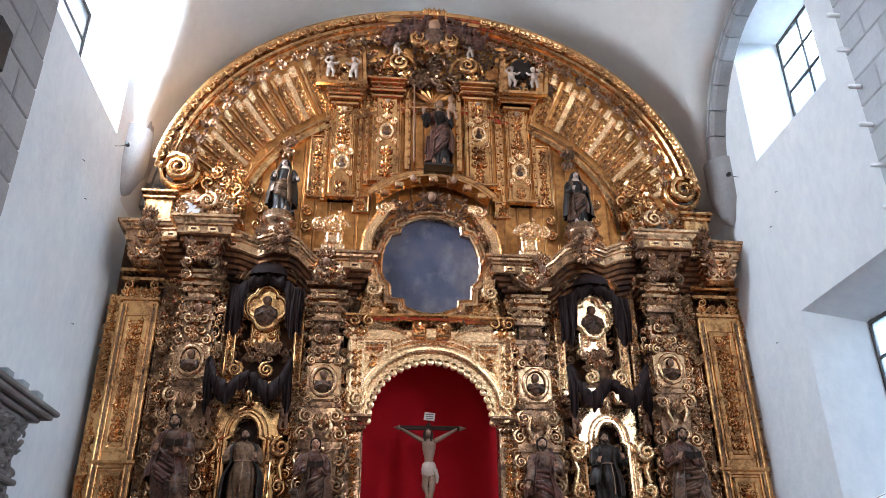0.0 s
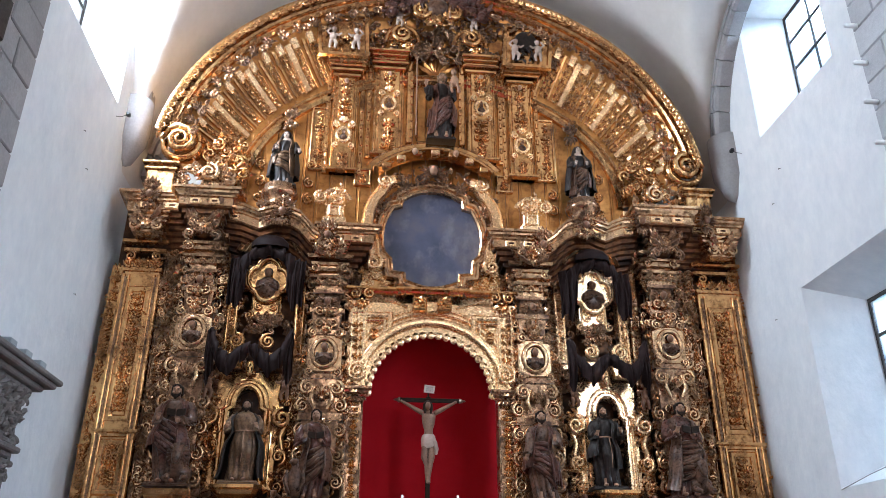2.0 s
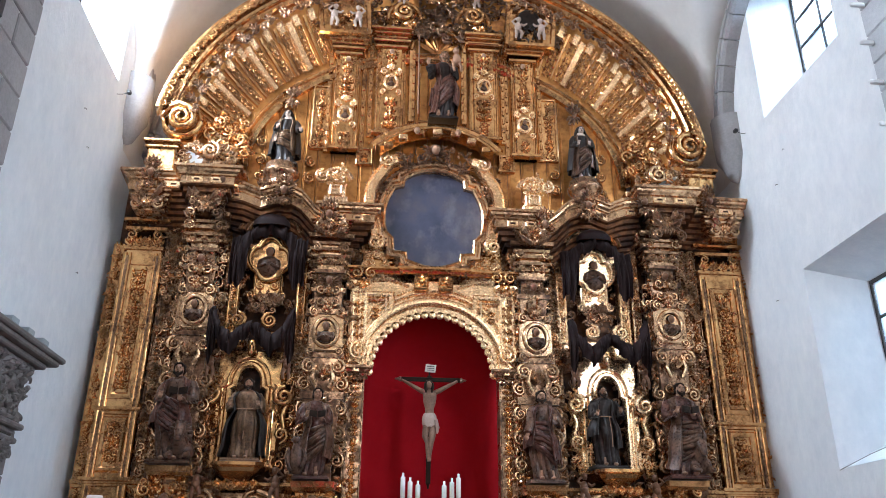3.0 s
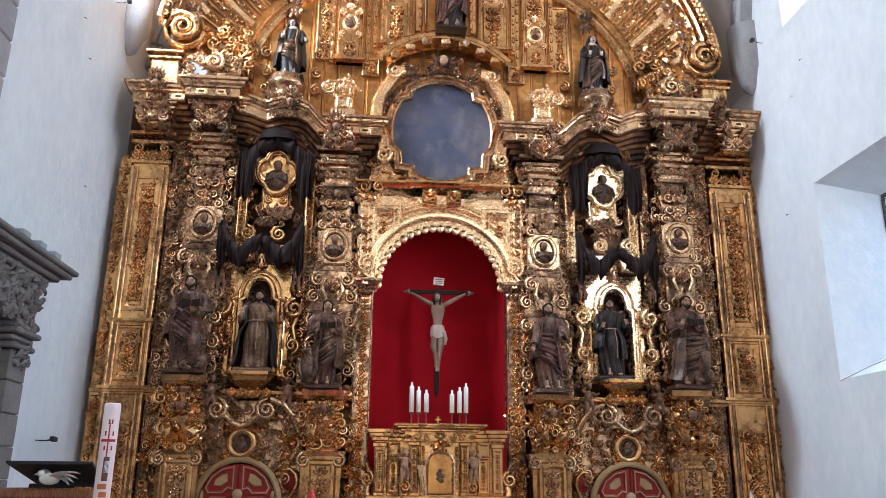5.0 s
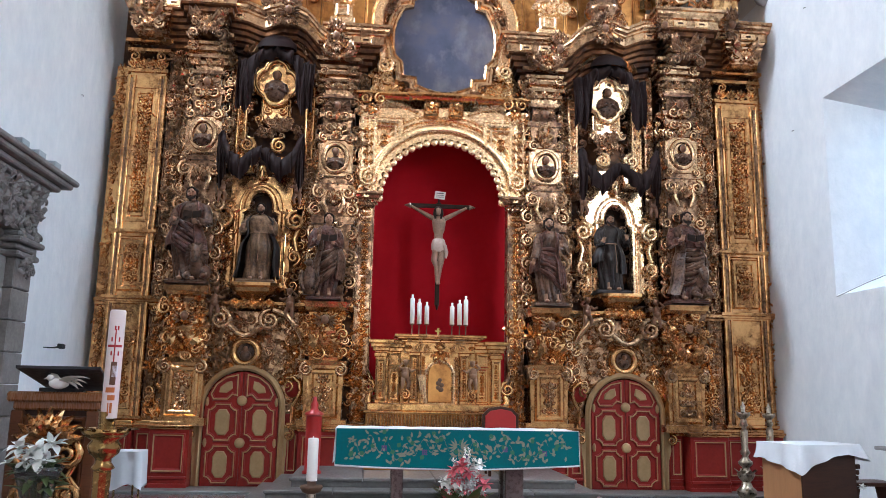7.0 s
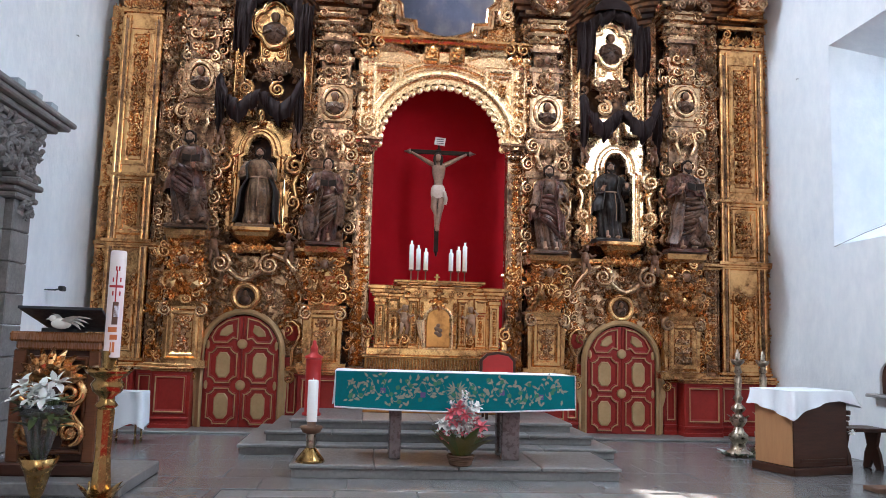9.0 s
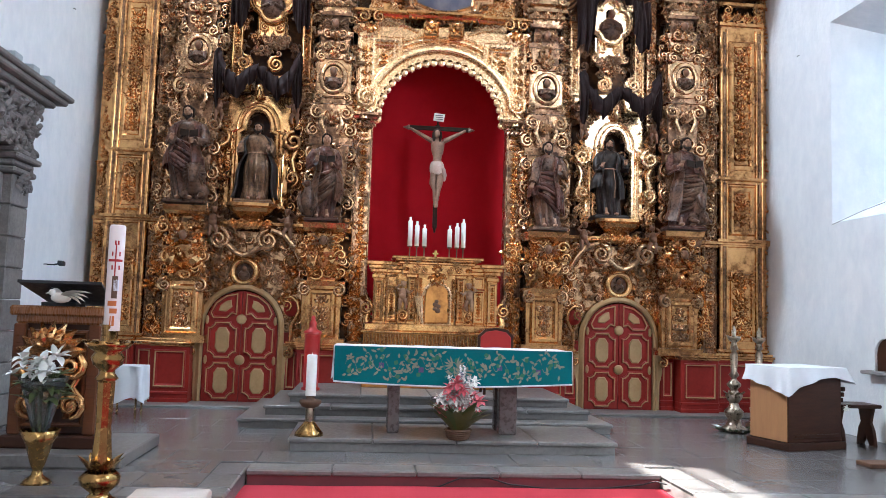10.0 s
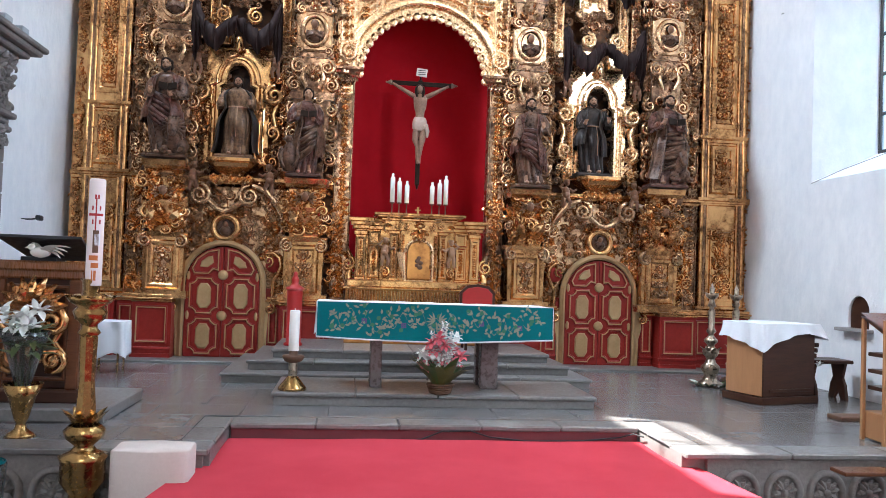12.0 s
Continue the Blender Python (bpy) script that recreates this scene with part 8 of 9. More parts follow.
b = Buf()
tube(b, [(-0.34 + 2.74 * k / 40, cloth_y(k / 40, 1.0) - 0.004, 1.192 - (0.40 + 0.045 * math.sin(math.pi * k / 40) - 0.02 * k / 40)) for k in range(41)], 0.010, 5)
tube(b, [(-0.34 + 2.74 * k / 40, 9.392, 1.194) for k in range(41)], 0.004, 5)
for x in (-0.34, 2.40):
    tube(b, [(x, 9.385, 1.19), (x, 9.372, 0.80)], 0.004, 5)
sub("white_hem", b, LINEN, cl)
g = random.Random(7)
emb = {0: Buf(), 1: Buf(), 2: Buf()}


def stitched(slot, poly):
    emb[slot].add([(x, cloth_y((x + 0.34) / 2.74, (1.19 - z) / 0.42) - 0.004, z) for x, z in poly], [tuple(range(len(poly)))])


def leaf_poly(x, z, a, L, W):
    c, s = math.cos(a), math.sin(a)
    return [(x + c * u * L - s * v * W, z + s * u * L + c * v * W) for u, v in ((0, 0), (0.25, 0.42), (0.6, 0.5), (1, 0), (0.6, -0.5), (0.25, -0.42))]


for k in range(11):
    cx = -0.10 + 0.226 * k
    cz = 0.99 + 0.05 * math.sin(k * 2.1)
    for h in range(20):
        a = g.uniform(0, 6.28)
        stitched(0, leaf_poly(cx + g.uniform(-0.11, 0.11), cz + g.uniform(-0.13, 0.13), a, g.uniform(0.04, 0.08), 0.026))
    for h in range(3):
        a = g.uniform(0, 6.28)
        stitched(1, leaf_poly(cx + g.uniform(-0.1, 0.1), cz + g.uniform(-0.1, 0.1), a, 0.06, 0.05))
    if k % 2:
        for q in range(9):
            px, pz = cx + 0.05 + 0.02 * (q % 3), cz - 0.03 - 0.02 * (q // 3)
            stitched(2, [(px + 0.011 * math.cos(t), pz + 0.011 * math.sin(t)) for t in [1.05 * i for i in range(6)]])
    pts = [(cx - 0.11 + 0.22 * i / 14, cz + 0.09 * math.sin(i / 14 * 6.28 + k)) for i in range(15)]
    for (xa, za), (xb, zb) in zip(pts, pts[1:]):
        stitched(0, [(xa, za - 0.004), (xb, zb - 0.004), (xb, zb + 0.004), (xa, za + 0.004)])
for s in (-1, 1):
    for q in range(5):
        stitched(0, leaf_poly(1.03 + s * 0.02, 1.0, math.pi / 2 - s * (0.3 + 0.45 * q), 0.11, 0.02))
for k, (m, nm) in enumerate(((EMB_GOLD, "gold_embroidery"), (EMB_GREEN, "green_embroidery"), (EMB_PLUM, "grape_embroidery"))):
    sub(nm, emb[k], m, cl)
cl.location, cl.scale = (1.068, 9.80, 1.166), (1.037, 0.9, 1.03)

# candle in a low brass stand beside the altar
can = base("altar_candle", -0.6, 9.68, 0.15, "thick white candle on a conical brass and wood stand", "candle stand")
b = Buf()
lathe(b, -0.6, 9.68, 0.15, [(0.001, 0), (0.165, 0), (0.16, 0.03), (0.07, 0.14), (0.055, 0.155), (0.05, 0.16)], 20)
sub("foot", b, BRASS, can)
b = Buf()
lathe(b, -0.6, 9.68, 0.30, [(0.05, 0), (0.055, 0.16), (0.05, 0.17)], 14)
sub("stem", b, SILVER, can)
b = Buf()
lathe(b, -0.6, 9.68, 0.46, [(0.05, 0), (0.10, 0.02), (0.13, 0.07), (0.12, 0.09), (0.05, 0.09), (0.05, 0.16), (0.04, 0.16)], 18)
sub("cup", b, WICKER, can)
b = Buf()
lathe(b, -0.6, 9.68, 0.60, [(0.06, 0), (0.06, 0.46), (0.05, 0.468), (0.004, 0.46), (0.004, 0.49), (0.001, 0.49)], 18)
sub("wax_candle", b, WAX, can)

# red votive lamp and a red-backed chair behind the altar
red = base("red_votive_candle", -0.79, 12.4, 0.40, "tall glossy red votive candle with a domed cap", "candle")
b = Buf()
lathe(b, -0.79, 12.4, 0.40, [(0.001, 0), (0.14, 0), (0.14, 0.03), (0.11, 0.05), (0.115, 0.8), (0.12, 0.83), (0.001, 0.84)], 18)
sub("candle_body", b, RED_GLOSS, red)
b = Buf()
lathe(b, -0.79, 12.4, 1.24, [(0.14, 0), (0.13, 0.03), (0.07, 0.06), (0.05, 0.10), (0.06, 0.14), (0.05, 0.17), (0.03, 0.2), (0.03, 0.25), (0.001, 0.27)], 16)
sub("cap", b, RED_GLOSS, red)
ch = base("presider_chair", 2.03, 12.55, 0.40, "wooden chair with a red upholstered arched back", "chair")
b = Buf()
poly = [(1.78, 0.95), (2.28, 0.95), (2.28, 1.26), (2.20, 1.345), (2.03, 1.375), (1.87, 1.345), (1.78, 1.26)]
slab(b, poly, 12.62, 12.67, 0.015)
sub("backrest", b, RED_GLOSS, ch, "red padded backrest")
b = Buf()
sweep(b, poly, [(-0.03, 0), (-0.03, 0.04), (0.01, 0.04), (0.02, 0)], "xz", 12.66, True)
sub("back_frame", b, WOOD_DARK, ch)
b = Buf()
box(b, 1.78, 2.28, 12.2, 12.66, 0.82, 0.9, 0.02)
sub("seat", b, RED_GLOSS, ch)
for x in (1.81, 2.25):
    for y in (12.24, 12.62):
        b = Buf()
        box(b, x - 0.02, x + 0.02, y - 0.02, y + 0.02, 0.40, 0.82, 0.005)
        sub("leg", b, WOOD_DARK, ch)


# ---- flowers ----
def petal(b, x, y, z, d, L, W, slot):
    """A curved petal from a point along the direction d."""
    d = Vector(d).normalized()
    u = d.cross(Vector((0, 0, 1)))
    u = u.normalized() if u.length > 1e-3 else Vector((1, 0, 0))
    n = u.cross(d)
    rows = []
    for k in range(5):
        t = k / 4
        w = W * math.sin(math.pi * (0.12 + 0.86 * t)) * 0.5
        p = Vector((x, y, z)) + d * L * t - n * L * 0.25 * t * t
        rows.append([p - u * w + n * w * 0.4, p, p + u * w + n * w * 0.4])
    sheet(b, rows, True, False, slot)


def bloom(b, x, y, z, r, slot, g, n=6):
    ax = Vector((g.uniform(-0.6, 0.6), g.uniform(-1.0, 0.1), g.uniform(0.3, 1))).normalized()
    u = ax.orthogonal().normalized()
    w = ax.cross(u)
    for k in range(n):
        a = 6.283 * k / n
        petal(b, x, y, z, ax * 0.55 + u * math.cos(a) + w * math.sin(a), r, r * 0.6, slot)


FX, FY = 1.11, 9.56
fl = base("flower_basket", FX, FY, 0.15, "wicker basket of pink and white flowers with broad olive leaves", "flower arrangement")
g = random.Random(9)
b = Buf()
lathe(b, FX, FY, 0.15, [(0.001, 0), (0.11, 0), (0.135, 0.03), (0.14, 0.09), (0.155, 0.12), (0.145, 0.125), (0.12, 0.10)], 18)
for k in range(5):
    tube(b, [(FX + (0.123 + 0.008 * k) * math.cos(t), FY + (0.123 + 0.008 * k) * math.sin(t), 0.17 + 0.022 * k) for t in [0.35 * i for i in range(19)]], 0.009, 5)
sub("basket", b, WICKER, fl)
for k in range(18):
    a = 6.283 * k / 18 + g.uniform(-0.15, 0.15)
    b = Buf()
    petal(b, FX + 0.08 * math.cos(a), FY + 0.08 * math.sin(a), 0.25, (math.cos(a), 0.8 * math.sin(a), g.uniform(1.1, 2.4)), g.uniform(0.34, 0.46), 0.17, 0)
    sub("broad_leaf", b, OLIVE_LEAF if k % 3 else LEAF, fl)
for k in range(30):
    a, r = g.uniform(0, 6.283), g.uniform(0.02, 0.24)
    b = Buf()
    z = g.uniform(0.52, 0.88) - 0.5 * max(r - 0.1, 0)
    bloom(b, FX + r * math.cos(a), FY - 0.05 + r * 0.6 * math.sin(a), z, g.uniform(0.085, 0.125), 0, g, 7)
    bloom(b, FX + r * math.cos(a), FY - 0.06 + r * 0.6 * math.sin(a), z + 0.01, 0.05, 0, g, 5)
    sub("pink_bloom", b, PETAL_PINK if k % 4 else PETAL_WHITE, fl)
for k in range(4):
    b = Buf()
    lean_x = (0.02, -0.12, 0.14, 0.06)[k]
    for q in range(15):
        z = 0.62 + 0.026 * q
        for d in (-1, 1):
            bloom(b, FX + lean_x * (0.4 + 0.04 * q) + d * 0.02 + g.uniform(-0.01, 0.01), FY - 0.10, z - (0.0 if k == 0 else 0.12), 0.055 - 0.0018 * q, 0, g, 5)
    sub("white_flower_spike", b, PETAL_WHITE, fl)
for k in range(16):
    a = g.uniform(0, 6.283)
    b = Buf()
    r = g.uniform(0.24, 0.36)
    bloom(b, FX + r * math.cos(a), FY + 0.5 * r * math.sin(a), g.uniform(0.52, 0.66), 0.035, 0, g, 5)
    tube(b, [(FX, FY, 0.27), (FX + 0.5 * r * math.cos(a), FY + 0.3 * r * math.sin(a), 0.45), (FX + r * math.cos(a), FY + 0.5 * r * math.sin(a), 0.55)], 0.005, 4, 1.0, 1)
    sub("filler_flower", b, [PETAL_WHITE, LEAF], fl)

# ---- things on the left ----
pc = base("paschal_candle_stand", -2.04, 7.0, -0.85, "tall gilded turned candlestick with a leafy drip pan", "candlestick")
b = Buf()
lathe(b, -2.04, 7.0, -0.85, [(0.001, 0), (0.26, 0), (0.26, 0.05), (0.18, 0.1), (0.12, 0.3), (0.20, 0.38), (0.20, 0.42), (0.10, 0.5), (0.10, 0.56), (0.17, 0.66), (0.17, 0.82), (0.19, 0.86), (0.10, 0.90), (0.07, 0.94), (0.14, 1.0), (0.16, 1.06), (0.12, 1.1)], 18)
sub("foot", b, BRASS, pc)
b = Buf()
lathe(b, -2.04, 7.0, 0.20, [(0.075, 0), (0.085, 0.1), (0.06, 0.4), (0.07, 0.75), (0.05, 0.78)], 8, 1, 1, 0, False)
sub("shaft", b, BRASS, pc)
b = Buf()
lathe(b, -2.04, 7.0, 0.95, [(0.05, 0), (0.09, 0.03), (0.06, 0.07), (0.06, 0.10), (0.11, 0.14), (0.13, 0.20), (0.10, 0.24), (0.16, 0.28), (0.19, 0.32), (0.06, 0.33), (0.065, 0.46), (0.05, 0.46)], 20)
sub("drip_pan", b, BRASS, pc)
for k in range(10):
    a = 6.283 * k / 10
    b = Buf()
    petal(b, -2.04 + 0.15 * math.cos(a), 7.0 + 0.15 * math.sin(a), 1.26, (math.cos(a), math.sin(a), 0.35), 0.11, 0.08, 0)
    sub("pan_leaf", b, BRASS, pc)
for k in range(8):
    a = 6.283 * k / 8
    b = Buf()
    petal(b, -2.04 + 0.09 * math.cos(a), 7.0 + 0.09 * math.sin(a), 0.24, (0.4 * math.cos(a), 0.4 * math.sin(a), 1), 0.16, 0.09, 0)
    sub("shaft_leaf", b, BRASS, pc)
pw = base("paschal_candle", -2.03, 7.0, 1.36, "tall pinkish white candle with red cross and painted emblem", "candle")
b = Buf()
lathe(b, -2.03, 7.0, 1.36, [(0.062, 0), (0.062, 0.84), (0.054, 0.855), (0.001, 0.85)], 24)
sub("wax_candle", b, WAX_PINK, pw)
b = Buf()


def on_wax(b, a0, a1, z0, z1, slot=0):
    n = 5
    sheet(b, [[(-2.03 + 0.0635 * math.sin(a0 + (a1 - a0) * k / n), 7.0 - 0.0635 * math.cos(a0 + (a1 - a0) * k / n), z) for k in range(n + 1)] for z in (z0, z1)], True, False, slot)


on_wax(b, 0.18, 0.34, 1.80, 2.06)
on_wax(b, -0.7, 1.2, 1.915, 1.935)
for z, a in ((2.05, 0.05), (2.05, 0.4), (1.96, 0.65), (1.96, -0.25), (1.85, 0.65), (1.85, -0.2)):
    on_wax(b, a, a + 0.2, z, z + 0.035)
sub("red_cross", b, RED_GLOSS, pw)
b = Buf()
on_wax(b, 0.0, 0.7, 1.62, 1.80, 0)
on_wax(b, 0.2, 0.9, 1.68, 1.77, 1)
on_wax(b, -0.4, 0.7, 1.56, 1.60, 2)
on_wax(b, -0.1, 0.8, 1.50, 1.54, 2)
on_wax(b, 0.0, 0.15, 1.40, 1.48, 2)
on_wax(b, 0.25, 0.55, 1.40, 1.48, 2)
sub("painted_emblem", b, [WICKER, LINEN, surface("orange_wax_paint", (0.5, 0.12, 0.02), (0.62, 0.2, 0.05), 0.5)], pw)

b = Buf()
box(b, -4.4, -2.28, 8.35, 9.75, 0.0, 0.13, 0.015)
tagged(part("lectern_dais", b, STONE_STEP), "low dark stone dais under the lectern", "platform", "", "structure")
lc = base("ambo_lectern", -3.12, 8.85, 0.13, "reddish wooden ambo with gilded shell carving and a black sloping desk", "lectern")
b = Buf()
box(b, -3.55, -2.62, 8.64, 9.15, 0.13, 0.26, 0.02)
box(b, -3.46, -2.72, 8.74, 9.10, 0.26, 1.38, 0.015)
sub("body", b, WOOD_DARK, lc)
for x in (-3.44, -2.72):
    b = Buf()
    box(b, x - 0.06, x + 0.06, 8.68, 8.80, 0.26, 1.36, 0.014)
    sub("corner_post", b, WOOD, lc)
b = Buf()
sweep(b, [(-3.36, 0.36), (-2.80, 0.36), (-2.80, 1.28), (-3.36, 1.28)], THIN, "xz", 8.74, True)
sub("panel_frame", b, WOOD, lc)
b = Buf()
for z, o in ((1.36, 0.03), (1.44, 0.08)):
    box(b, -3.46 - o, -2.70 + o, 8.72 - o, 9.1 + o, z, z + 0.10, 0.02)
sub("moulded_top", b, surface("honey_varnished_wood", (0.15, 0.052, 0.015), (0.30, 0.12, 0.04), 0.28, 0.0, 2, 12, (9, 1, 1), 0.1), lc)
b = Buf()
sheet(b, [[(-3.42, 8.50, 1.79), (-2.62, 8.50, 1.79)], [(-3.34, 9.2, 1.58), (-2.70, 9.2, 1.58)]], False)
sheet(b, [[(-3.42, 8.50, 1.765), (-2.62, 8.50, 1.765)], [(-3.34, 9.2, 1.55), (-2.70, 9.2, 1.55)]], False)
b.add([(-3.42, 8.50, 1.765), (-2.62, 8.50, 1.765), (-2.62, 8.50, 1.79), (-3.42, 8.50, 1.79)], [(0, 1, 2, 3)])
for xa, xb in ((-3.42, -3.34), (-2.62, -2.70)):
    b.add([(xa, 8.50, 1.765), (xb, 9.2, 1.55), (xb, 9.2, 1.58), (xa, 8.50, 1.79)], [(0, 1, 2, 3)])
box(b, -3.3, -2.95, 8.8, 9.05, 1.53, 1.58, 0.005)
sub("desk", b, BLACK, lc, "black sloping reading desk")
b = Buf()
LX = -3.08
for k in range(9):
    b = Buf()
    leaf(b, LX, 1.06, 8.70, 10 + 20 * k, 0.34, 0.13, 0, 0.45)
    sub("shell_leaf", b, GOLD, lc, "gilded shell leaf")
for k in range(5):
    b = Buf()
    leaf(b, LX, 1.10, 8.66, 30 + 30 * k, 0.22, 0.10, 0, 0.7)
    sub("shell_leaf", b, GOLD, lc)
for s in (-1, 1):
    b = Buf()
    scroll(b, LX + s * 0.18, 0.94, 8.68, 0.15, -s, 90, 1.8, 0.3, 0.7)
    sub("gilded_scroll", b, GOLD, lc, "gilded scroll")
    b = Buf()
    scroll(b, LX + s * 0.20, 0.56, 8.68, 0.13, s, 270, 1.8, 0.3, 0.7)
    tube(b, [(LX + s * 0.28, 8.66, 0.90), (LX + s * 0.20, 8.64, 0.74), (LX + s * 0.30, 8.66, 0.60)], 0.035, 6)
    sub("gilded_scroll", b, GOLD, lc)
    b = Buf()
    leaf(b, LX + s * 0.1, 0.42, 8.70, 90 - s * 50, 0.28, 0.12, s * 0.6, 0.4)
    sub("gilded_leaf", b, GOLD, lc)
b = Buf()
tuft(b, LX, 0.72, 8.66, 0.22, 270, 7, 220)
tuft(b, LX, 0.66, 8.66, 0.18, 90, 5, 150)
sub("leaf_tuft", b, GOLD, lc)
b = Buf()
ball(b, -3.02, 8.56, 1.625, 0.10, 0.05, 0.055, 12, 8)
ball(b, -3.10, 8.55, 1.675, 0.036, 0.036, 0.034, 9, 6)
tube(b, [(-3.13, 8.55, 1.672), (-3.165, 8.55, 1.662)], [0.012, 0.003], 6)
for q in range(4):
    petal(b, -3.00, 8.52, 1.65, (1.0, -0.2, 0.34 - 0.16 * q), 0.30 - 0.03 * q, 0.11, 0)
    petal(b, -3.04, 8.60, 1.65, (-0.7, 0.2, 0.75 - 0.2 * q), 0.16 - 0.02 * q, 0.08, 0)
tagged(part("white_dove_ornament", b, WAX), "small cream dove ornament on the lectern desk", "ornament")

vs = base("lily_vase", -2.80, 7.72, 0.0, "brass-footed glass vase of white lilies", "vase")
b = Buf()
lathe(b, -2.80, 7.72, 0.0, [(0.001, 0), (0.13, 0), (0.11, 0.03), (0.05, 0.07), (0.04, 0.12), (0.06, 0.16), (0.11, 0.34), (0.17, 0.46), (0.16, 0.46)], 18)
sub("foot", b, BRASS, vs)
b = Buf()
lathe(b, -2.80, 7.72, 0.40, [(0.05, 0), (0.08, 0.1), (0.13, 0.28), (0.17, 0.42), (0.21, 0.52), (0.205, 0.52), (0.16, 0.42), (0.12, 0.28), (0.07, 0.1), (0.001, 0.02)], 18)
sub("bowl", b, GLASS_VASE, vs, "clear glass bowl")
b = Buf()
g = random.Random(4)
for k in range(20):
    a, r = g.uniform(0, 6.283), g.uniform(0, 0.25)
    b = Buf()
    bloom(b, -2.80 + r * math.cos(a), 7.68 + 0.8 * r * math.sin(a), g.uniform(0.93, 1.12), g.uniform(0.09, 0.13), 0, g, 5)
    sub("lily", b, PETAL_WHITE, vs)
b = Buf()
for k in range(40):
    a = g.uniform(0, 6.283)
    petal(b, -2.80 + 0.1 * math.cos(a), 7.72 + 0.1 * math.sin(a), g.uniform(0.7, 0.92), (math.cos(a), math.sin(a), g.uniform(-0.5, 0.9)), 0.17, 0.07, 0)
for k in range(14):
    a = g.uniform(0, 6.283)
    tube(b, [(-2.80 + 0.05 * math.cos(a), 7.72 + 0.05 * math.sin(a), 0.45), (-2.80 + 0.12 * math.cos(a), 7.72 + 0.12 * math.sin(a), 0.95)], 0.006, 4)
sub("foliage", b, LEAF, vs)
b = Buf()
lathe(b, -2.56, 6.45, -0.85, [(0.001, 0), (0.13, 0), (0.14, 0.6), (0.16, 0.92), (0.15, 0.93), (0.13, 0.6), (0.001, 0.05)], 20)
gj = part("glass_urn", b, GLASS_VASE)
tagged(gj, "tall clear glass urn with a teal lining", "urn")
b = Buf()
lathe(b, -2.56, 6.45, -0.15, [(0.001, 0.20), (0.14, 0.20), (0.155, 0.235), (0.15, 0.24)], 20)
sub("teal_lining", b, TEAL, gj)

b = Buf()
rows = []
for t, z in ((0.0, 0.085), (0.96, 0.085), (1.0, 0.07), (1.0, -0.3), (1.02, -0.85)):
    rows.append([(-1.50 + 0.30 * t * max(-1, min(1, 1.3 * math.cos(a))), 7.02 + 0.19 * t * max(-1, min(1, 1.3 * math.sin(a))), z + (0.004 * math.sin(5 * a) if t else 0)) for a in [6.283 * k / 40 for k in range(40)]])
sheet(b, rows, True, True)
tagged(part("covered_pedestal_box", b, PLASTIC), "low square box under an off-white cloth cover", "box")

st = base("side_table", -3.35, 12.1, 0.0, "small table under a white cloth with gilt metal legs", "table")
b = Buf()
rows = []
for k, z in enumerate((0.72, 0.71, 0.55, 0.38, 0.24)):
    rows.append([(-3.35 + (0.24 + 0.006 * k) * max(-1, min(1, 1.35 * math.cos(a))) * (1 + 0.02 * k * math.sin(9 * a)), 12.1 + 0.22 * max(-1, min(1, 1.35 * math.sin(a))) * (1 + 0.02 * k * math.sin(7 * a)), z + 0.012 * k * math.sin(4 * a)) for a in [6.283 * q / 44 for q in range(44)]])
sheet(b, rows, True, True)
b.add(rows[0], [tuple(range(44))])
sub("white_cloth", b, LINEN, st)
for x in (-3.52, -3.18):
    for y in (11.95, 12.25):
        b = Buf()
        tube(b, [(x, y, 0.0), (x, y, 0.6)], 0.015, 6)
        sub("leg", b, BRASS, st)

# ---- things on the right ----
cb = base("credence_cabinet", 5.69, 10.42, 0.0, "dark wooden credence cabinet with tan plywood side", "cabinet")
M = Matrix.Translation((5.69, 10.42, 0)) @ Matrix.Rotation(radians(17), 4, "Z")


def cab(name, x0, x1, y0, y1, z0, z1, mat, root=cb, c=0.01):
    b = Buf()
    box(b, x0, x1, y0, y1, z0, z1, c)
    return sub(name, turned(b, M), mat, root)


cab("body", -0.46, 0.46, -0.32, 0.32, 0.10, 1.00, WOOD_DARK)
cab("plinth", -0.50, 0.50, -0.36, 0.36, 0.0, 0.10, WOOD_DARK)
cab("side_panel", -0.475, -0.461, -0.31, 0.31, 0.11, 1.00, WOOD_LIGHT)
cab("front_rail", -0.36, 0.40, -0.335, -0.321, 0.16, 0.20, WOOD_DARK)
cab("top", -0.50, 0.50, -0.36, 0.36, 1.00, 1.04, WOOD_DARK)
for k in range(3):
    cab("moulding", 0.461, 0.49 + 0.02 * k, -0.33, 0.30, 0.60 + 0.07 * k, 0.66 + 0.07 * k, WOOD_DARK)
b = Buf()
rows = []
for k in range(9):
    v = k / 8
    row = []
    for q in range(72):
        a = 6.283 * q / 72
        cx, cy = max(-1, min(1, 1.38 * math.cos(a))), max(-1, min(1, 1.38 * math.sin(a)))
        drop = 0.20 + 0.09 * math.sin(2 * a + 0.6) + 0.10 * (abs(cx * cy) ** 3)
        fl_ = 0.03 * v * math.sin(13 * a) + 0.02 * v * math.sin(7 * a + 1)
        row.append((cx * (0.515 + fl_ + 0.04 * v), cy * (0.375 + fl_ + 0.04 * v), 1.05 - drop * v))
    rows.append(row)
sheet(b, rows, True, True)
b.add(rows[0], [tuple(range(72))])
tagged(part("credence_cloth", turned(b, M), LINEN), "crumpled white cloth hanging over the credence cabinet", "cloth")


